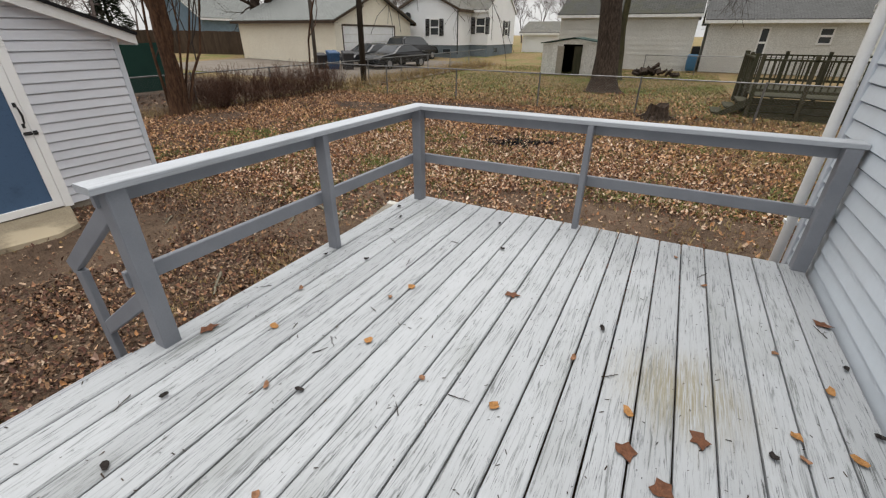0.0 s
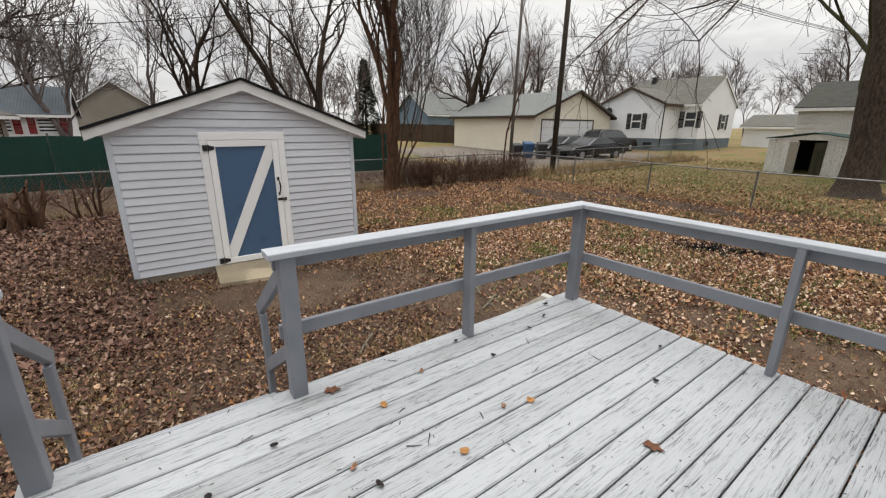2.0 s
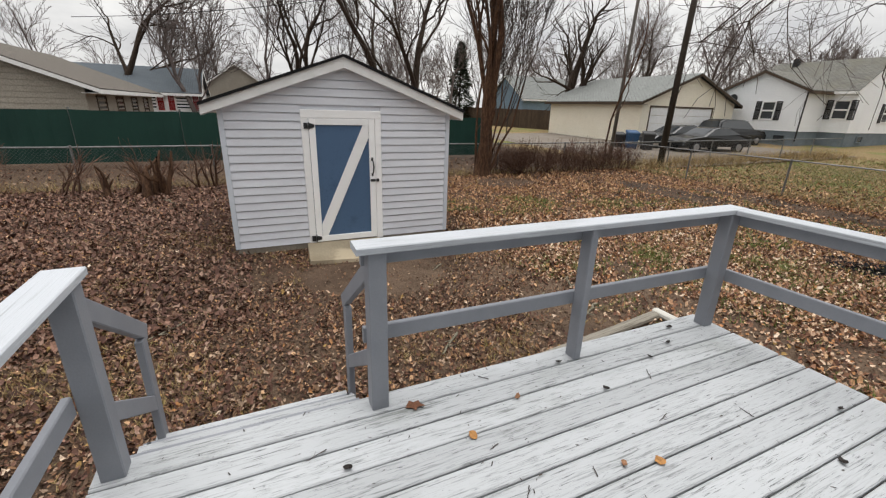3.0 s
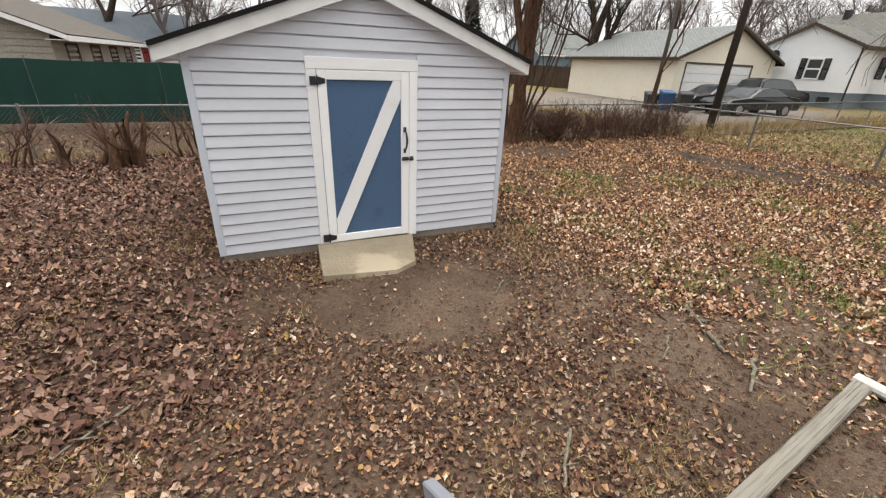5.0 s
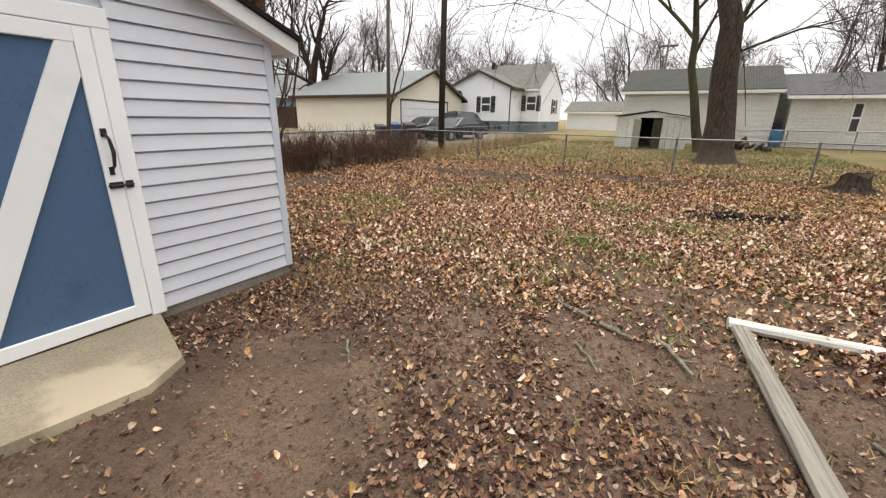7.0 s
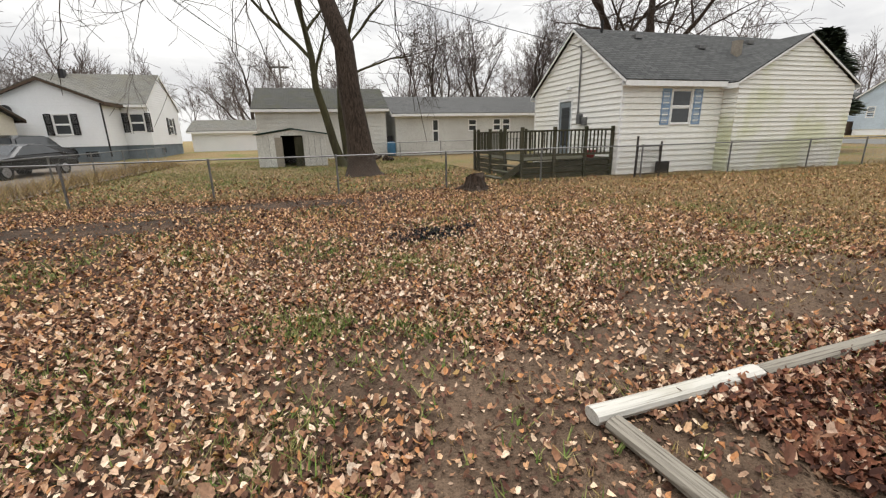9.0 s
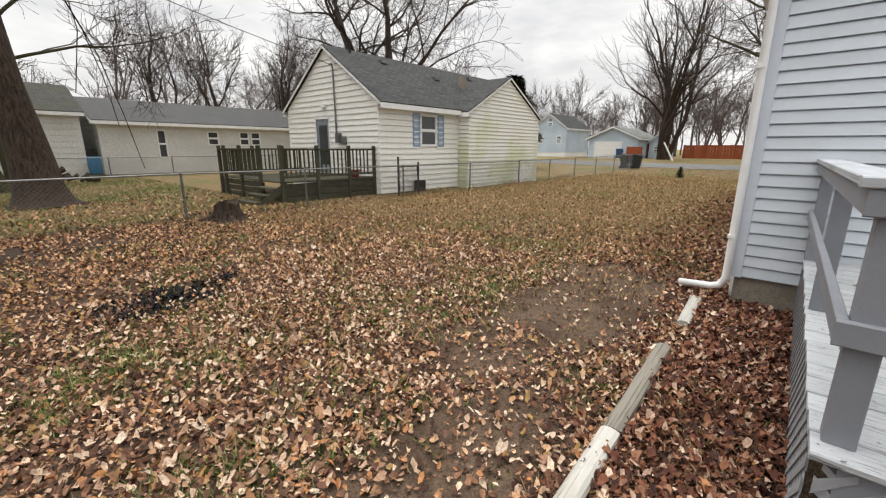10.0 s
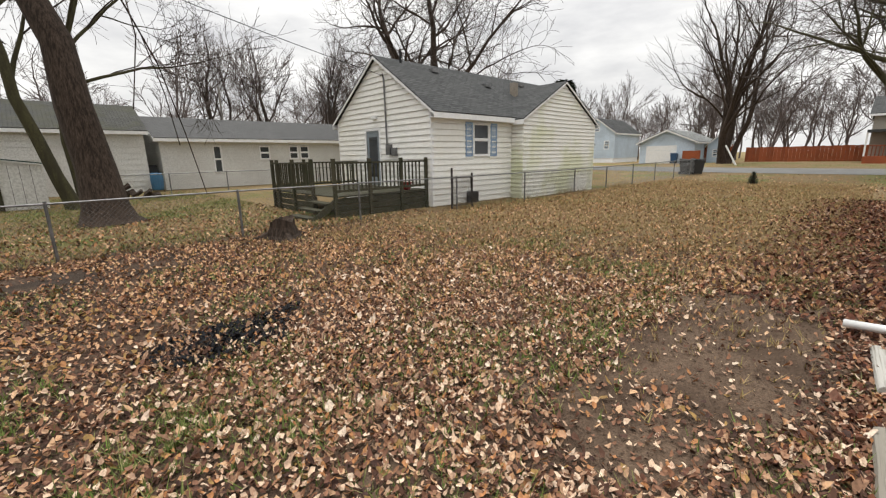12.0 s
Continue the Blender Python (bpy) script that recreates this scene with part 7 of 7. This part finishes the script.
for k, (x, y) in enumerate(((-1.70, 2.44), (-1.45, 2.26), (-1.29, 1.62), (0.01, 1.71), (1.07, 2.62), (-0.60, 1.25), (-1.37, 1.31), (-1.36, 1.16), (-1.62, 1.31), (-1.25, 2.68), (-0.74, 1.04), (-2.07, 1.52), (-1.9, 0.55), (-1.5, 0.2), (-0.6, 3.3), (0.5, 3.1))):
    a = lrng.uniform(0, 6.28)
    ln = lrng.uniform(0.05, 0.12)
    stick("thin dark twig on the deck boards", ((x, y, DZ + 0.005), (x + ln * math.cos(a), y + ln * math.sin(a), DZ + 0.006)), 0.0026, MAT_BARK, 50 + k, "twig", "twig")


# bits and crumbs on the boards
def crumbs():
    rng = np.random.default_rng(5)
    n = 900
    c = np.stack([rng.uniform(-2.2, 1.1, n), rng.uniform(-0.3, 3.5, n), np.full(n, DZ + 0.0035)], 1)
    a = rng.uniform(0, 6.28, n)
    s = rng.uniform(0.0012, 0.0042, n)
    t = np.stack([np.cos(a), np.sin(a), rng.uniform(-0.2, 0.4, n)], 1) * s[:, None] * rng.uniform(1, 3, n)[:, None]
    u = np.stack([-np.sin(a), np.cos(a), np.zeros(n)], 1) * s[:, None] * 0.6
    vs = np.stack([c - t - u, c + t - u, c + t + u, c - t + u], 1).reshape(-1, 3)
    tagged(part("deck_crumbs", quads_mesh("crumbs", vs, np.arange(4 * n).reshape(-1, 4), False), MAT_BARK), "dark crumbs of bark and seed on the deck boards", "litter", kind="stuff")


crumbs()


# leaf litter over the yard
def field(x, y, s, seed):
    """A smooth field of about 0 to 1, s metres across."""
    rng = np.random.default_rng(seed)
    out = np.zeros_like(x)
    for k in range(7):
        a, ph, f = rng.uniform(0, 6.28), rng.uniform(0, 6.28), rng.uniform(0.6, 1.8) / s
        out += np.sin((x * math.cos(a) + y * math.sin(a)) * f * 6.28 / 2 + ph)
    return 0.5 + out / 7.5


def soft(v, a, b):
    t = np.clip((v - a) / (b - a), 0, 1)
    return t * t * (3 - 2 * t)


def bare_amount(x, y):
    """How bare the soil is: round the doorstep, along the timbers, and by the downspout."""
    def blob(cx, cy, rx, ry):
        return 1 - soft(((x - cx) / rx) ** 2 + ((y - cy) / ry) ** 2 + 0.5 * (field(x, y, 0.9, 3) - 0.5), 0.5, 1.15)
    b = np.maximum.reduce([blob(-5.2, 1.7, 0.85, 1.1), blob(-3.3, 3.75, 0.95, 1.0) * 0.9, blob(-2.6, 3.4, 0.4, 0.8) * 0.9, blob(-2.6, 4.75, 0.9, 0.45) * 0.8, blob(0.5, 5.15, 1.8, 0.85), blob(-1.1, 5.35, 0.9, 0.5) * 0.8, blob(-5.9, 0.1, 0.7, 0.7) * 0.8,
                           blob(-4.0, 5.0, 0.8, 0.35) * 0.6, blob(-8.3, 10.9, 1.9, 0.8) * 0.9, blob(-5.8, 12.4, 3.2, 0.6) * 0.9, blob(-10.8, 7.2, 1.0, 1.0) * 0.9])
    return np.clip(b, 0, 1)


def scatter(rng, n, x0, x1, y0, y1, keep):
    x, y = rng.uniform(x0, x1, n), rng.uniform(y0, y1, n)
    ok = rng.random(n) < keep(x, y)
    ok &= ~((x > -2.2) & (x < 1.2) & (y > -0.45) & (y < 3.48 + 0.0165 * (x + 2.15)))
    ok &= ~((x > 1.0) & (x < 15) & (y < 4.1))
    ok &= ~((x > -9.1) & (x < -6.5) & (y > 0) & (y < 3.32))
    ok &= ~((x > 1.9) & (y > 14.5))
    ok &= ~((x > -6.6) & (x < -5.8) & (y > 0.97) & (y < 1.85))
    return x[ok], y[ok]


def leaves_mesh(name, rng, x, y, size, lift, rim=8, tilt=0.6):
    n = len(x)
    z = np.array([ground_z(a, b) + 0.018 * (noise.noise((a * 0.7, b * 0.7, 0.3)) - 0.2) for a, b in zip(x, y)]) + 0.004 + rng.random(n) ** 2 * lift
    sz = size * rng.uniform(0.55, 1.25, n)
    t = 2 * np.pi * np.arange(rim) / rim
    lobe = np.where(np.arange(rim) % 2 == 0, 0.50, 0.40)
    r = sz[:, None] * lobe[None] * rng.uniform(0.7, 1.2, (n, rim))
    asp = rng.uniform(0.5, 0.95, n)[:, None]
    lx, ly = r * np.cos(t), r * np.sin(t) * asp
    fold = rng.uniform(-0.7, 1.3, n)[:, None]
    lz = fold * np.abs(ly) * 0.8 + rng.uniform(-0.6, 1.8, n)[:, None] * lx * lx / sz[:, None] + rng.uniform(-0.09, 0.12, (n, rim)) * sz[:, None]
    a, p, q = rng.uniform(0, 2 * np.pi, n)[:, None], rng.normal(0, tilt, n)[:, None], rng.normal(0, tilt, n)[:, None]
    lz = lz + lx * np.sin(p) + ly * np.sin(q)
    lz = lz - np.minimum(lz.min(1), 0)[:, None]
    vx, vy = lx * np.cos(a) - ly * np.sin(a), lx * np.sin(a) + ly * np.cos(a)
    ring = np.stack([x[:, None] + vx, y[:, None] + vy, z[:, None] + lz], -1)
    mid = np.stack([x, y, z + lz.mean(1) * 0.6], -1)[:, None]
    vs = np.concatenate([mid, ring], 1).reshape(-1, 3)
    k = np.arange(rim)
    tri = np.stack([np.zeros(rim, int), 1 + k, 1 + (k + 1) % rim], 1)
    fs = (np.arange(n)[:, None, None] * (rim + 1) + tri[None]).reshape(-1, 3)
    return quads_mesh(name, vs, fs, False)


def litter():
    rng = np.random.default_rng(77)

    def near(x, y):
        k = 0.62 + 0.38 * soft(field(x, y, 1.6, 8), 0.25, 0.6)
        k = k * (1 - 0.93 * bare_amount(x, y))
        return k * (1 - 0.7 * soft(x + 0.35 * y, 3.0, 7.5))

    def south(x, y):
        return near(x, y) * (0.5 + 0.5 * soft(field(x, y, 0.55, 31), 0.35, 0.62))

    def beyond_shed(x, y):
        return 0.97 - 0.75 * np.exp(-((x + 7.0) / 1.3) ** 2 - ((y + 0.6) / 1.1) ** 2)

    def tufted(x, y):
        return near(x, y) * soft(field(x, y, 0.8, 44), 0.35, 0.6)

    def far_part(x, y):
        return near(x, y) * (0.45 + 0.55 * soft(np.hypot((x + 2.5) / 4.6, (y - 5.5) / 3.4), 0.6, 1.05))

    def close(x, y):
        return near(x, y) * (1 - soft(np.hypot((x + 2.5) / 5.2, (y - 5.0) / 4.6), 0.55, 1.0))

    def bed(x, y):
        return ((y < 4.22 + 0.05 * np.sin(x * 5)) & (x > -2.9)) * np.clip((x + 2.75) * 1.6 + 0.25 * np.sin(y * 9), 0.04, 1)

    specs = (("leaf_litter", "layer of dry tan and brown fallen leaves on the yard", MAT_LEAF, 102000, (-7.7, 2.7, 3.6, 9.6), close, 0.042, 0.045, 6),
             ("leaf_litter", "layer of dry tan and brown fallen leaves on the yard", MAT_LEAF_FAR, 138000, (-12.4, 9.5, 3.9, 13.6), far_part, 0.052, 0.03, 5),
             ("leaf_litter", "small brown crumpled leaves between the shed and the deck", MAT_LEAF_DARK, 105000, (-8.0, -2.3, -3.0, 4.4), south, 0.036, 0.018, 5),
             ("leaf_litter", "reddish-brown fallen leaves beside and beyond the shed", MAT_LEAF_RED, 34000, (-12.4, -4.4, -9.0, 0.2), beyond_shed, 0.068, 0.035, 5),
             ("leaf_litter", "larger curled red-brown leaves between the shed and the deck", MAT_LEAF_RED, 13000, (-7.6, -2.3, -3.5, 1.5), lambda x, y: south(x, y) * (1 - soft(y, -0.6, 1.4)), 0.045, 0.035, 7),
             ("leaf_litter", "large pale curled maple leaves on top of the litter", MAT_LEAF_PALE, 6500, (-7.0, 2.0, 4.0, 9.6), tufted, 0.062, 0.05, 10),
             ("leaf_litter", "pale crumpled leaves among the dark ones by the shed", MAT_LEAF_PALE, 900, (-7.6, -2.3, -3.5, 4.2), south, 0.052, 0.035, 8),
             ("leaf_litter", "dry tan leaves scattered between the shed and the deck", MAT_LEAF_FAR, 22000, (-12.4, -2.3, -7.0, 4.2), south, 0.042, 0.02, 6),
             ("leaf_litter", "deep dark red-brown leaves in the bed along the deck", MAT_LEAF_BED, 13500, (-2.3, 1.6, 3.48, 4.27), bed, 0.045, 0.06, 8),
             ("leaf_litter", "dark red-brown leaves drifted against the house wall", MAT_LEAF_BED, 9000, (1.3, 15.0, 4.12, 6.2), lambda x, y: np.clip(1.25 - (y - 4.1) / 1.6, 0, 1), 0.07, 0.03, 6),
             ("leaf_litter", "dark leaves spilling over the landscape timbers", MAT_LEAF_BED, 7500, (-2.6, 1.6, 4.2, 5.4), lambda x, y: np.clip(1.05 - (y - 4.2) / 0.5, 0, 1) * np.clip((x + 2.4), 0.1, 1), 0.046, 0.03, 6),
             ("leaf_litter", "pale leaves over the bed along the deck", MAT_LEAF, 520, (-2.9, 1.6, 3.62, 4.6), lambda x, y: np.clip((x + 2.6) * 2, 0.05, 1), 0.05, 0.07, 7),
             ("leaf_litter", "thin leaves over the straw-coloured lawn", MAT_LEAF_FAR, 16000, (9.0, 30.0, 4.2, 13.4), lambda x, y: 0.7 - 0.03 * (x - 9), 0.065, 0.02, 6),
             ("leaf_litter", "leaves beyond the wire fence", MAT_LEAF_FAR, 16000, (-12.4, 4.5, 13.6, 22.0), lambda x, y: np.clip(1.1 - (y - 13.6) / 7, 0.05, 1), 0.075, 0.02, 6),
             ("leaf_litter", "leaves on the far side of the side fence", MAT_LEAF_DARK, 5000, (-16.8, -12.4, -10.0, 16.0), lambda x, y: 0.8 + 0 * x, 0.075, 0.02, 6))
    for name, label, mat, n, (x0, x1, y0, y1), keep, size, lift, rim in specs:
        x, y = scatter(rng, n, x0, x1, y0, y1, keep)
        tagged(part(name, leaves_mesh(name, rng, x, y, size, lift, rim), mat), label, "leaves", kind="stuff")


litter()


def crumbs_on_soil():
    rng = np.random.default_rng(6)
    n = 40000
    x, y = scatter(rng, n, -7.5, 2.5, -3.0, 6.5, lambda x, y: 0.25 + 0.75 * bare_amount(x, y))
    tagged(part("soil_crumbs", leaves_mesh("crumbs", rng, x, y, 0.017, 0.006, 4, 0.7), MAT_CRUMB), "crumbs of soil, chaff and bits of leaf on bare ground", "soil", kind="stuff")


crumbs_on_soil()


def blades(name, label, mat, seed, n, box, keep, h, w=0.004):
    rng = np.random.default_rng(seed)
    x, y = scatter(rng, n, *box, keep)
    k = len(x)
    # tufts: five blades from each root
    x, y = np.repeat(x, 5) + rng.normal(0, 0.012, 5 * k), np.repeat(y, 5) + rng.normal(0, 0.012, 5 * k)
    n = len(x)
    z = np.full(n, -0.185) if box[3] < 15 and box[0] > -20 else np.array([ground_z(a, b) for a, b in zip(x, y)])
    a = rng.uniform(0, 6.28, n)
    hh = h * rng.uniform(0.4, 1.2, n)
    out = rng.uniform(0.2, 1.4, n) * hh
    dx, dy = np.cos(a), np.sin(a)
    b0 = np.stack([x - dy * w, y + dx * w, z], 1)
    b1 = np.stack([x + dy * w, y - dx * w, z], 1)
    tip = np.stack([x + dx * out, y + dy * out, z + hh], 1)
    vs = np.stack([b0, b1, tip], 1).reshape(-1, 3)
    tagged(part(name, quads_mesh(name, vs, np.arange(3 * n).reshape(-1, 3), False), mat), label, "grass", kind="stuff")


blades("grass", "thin green winter grass between the leaves", MAT_GRASS, 1, 22000, (-9, 3, 3.6, 12), lambda x, y: (0.95 * np.maximum(soft(field(x, y, 1.3, 21), 0.45, 0.66), 0.8 * soft(1.6 - np.hypot((x + 3.2) / 1.8, (y - 6.2) / 1.5), 0.2, 1.0) * soft(field(x, y, 0.6, 23), 0.35, 0.6)) + 0.04) * (1 - 0.65 * soft(y, 7.5, 9.5)) * (1 - bare_amount(x, y)), 0.075, 0.005)
blades("grass", "bright green tufts of grass among the leaves", MAT_GRASS, 11, 3800, (-5.2, -1.8, 4.9, 8.4), lambda x, y: soft(1.25 - np.minimum.reduce([np.hypot((x + 3.46) / 0.5, (y - 7.2) / 0.35), np.hypot((x + 3.95) / 0.45, (y - 6.8) / 0.4), np.hypot((x + 2.78) / 0.4, (y - 6.65) / 0.3), np.hypot((x + 3.41) / 0.4, (y - 5.5) / 0.3), np.hypot((x + 4.5) / 0.5, (y - 5.9) / 0.4)]), 0.1, 0.9), 0.085, 0.005)
blades("grass", "thin yellow-green grass near the shed", MAT_STRAW, 2, 20000, (-8, -2.4, -4, 5), lambda x, y: (0.9 * soft(field(x, y, 0.8, 22), 0.5, 0.75) + 0.06) * (1 - 0.96 * bare_amount(x, y)) * (1 - 0.8 * soft(1.6 - np.hypot(x + 4.6, y - 1.6), 0.0, 0.8)), 0.05)
blades("grass", "straw-coloured dead grass over the lawn", MAT_STRAW, 3, 42000, (-1.5, 28, 4.6, 13.4), lambda x, y: 0.9 * soft(x + 0.35 * y, 0.8, 5.5) + 0.08, 0.075, 0.005)
blades("grass", "yellow-green grass beyond the wire fence", MAT_GRASS, 4, 15000, (-12.4, 4.5, 13.8, 30), lambda x, y: 0.3 + 0.7 * soft(field(x, y, 3, 24), 0.4, 0.6), 0.08, 0.007)
blades("grass", "straw-coloured grass beyond the wire fence", MAT_STRAW, 5, 14000, (-12.4, 14.5, 13.8, 31), lambda x, y: 0.8 + 0 * x, 0.08, 0.008)
blades("tall_weeds", "dry straw weeds along the wire fence", MAT_STRAW, 6, 1500, (-12.7, 20, 13.5, 13.85), lambda x, y: 0.9 * soft(field(x, y, 2, 26), 0.35, 0.7) + 0.1, 0.22, 0.003)
blades("tall_weeds", "dry brown weeds along the side fence", MAT_STRAW, 7, 1400, (-12.9, -12.2, -10, 13.5), lambda x, y: 0.9 + 0 * x, 0.3, 0.003)
blades("tall_weeds", "tall dry brown weeds beside the gravel drive", MAT_STRAW, 8, 1600, (-13.4, -11.8, 14, 30), lambda x, y: 0.9 + 0 * x, 0.5, 0.006)


def ash_patch():
    rng = np.random.default_rng(4)
    n = 2600
    r, a = rng.random(n) ** 0.8, rng.uniform(0, 6.28, n)
    x = -2.72 + 0.66 * r * (1 + 0.3 * np.sin(3 * a)) * np.cos(a) + 0.15 * (rng.random(n) - 0.5)
    y = 8.42 + 0.5 * r * (1 + 0.35 * np.cos(2 * a + 1)) * np.sin(a) + 0.3 * (x + 2.72)
    tagged(part("ash_patch", leaves_mesh("ash", rng, x, y, 0.042, 0.045, 6, 0.5), plain("charred_black_ash", (0.018, 0.018, 0.02), None, 9, 60, 0.95)), "charred black patch of an old fire among the leaves", "ash", kind="stuff")


ash_patch()
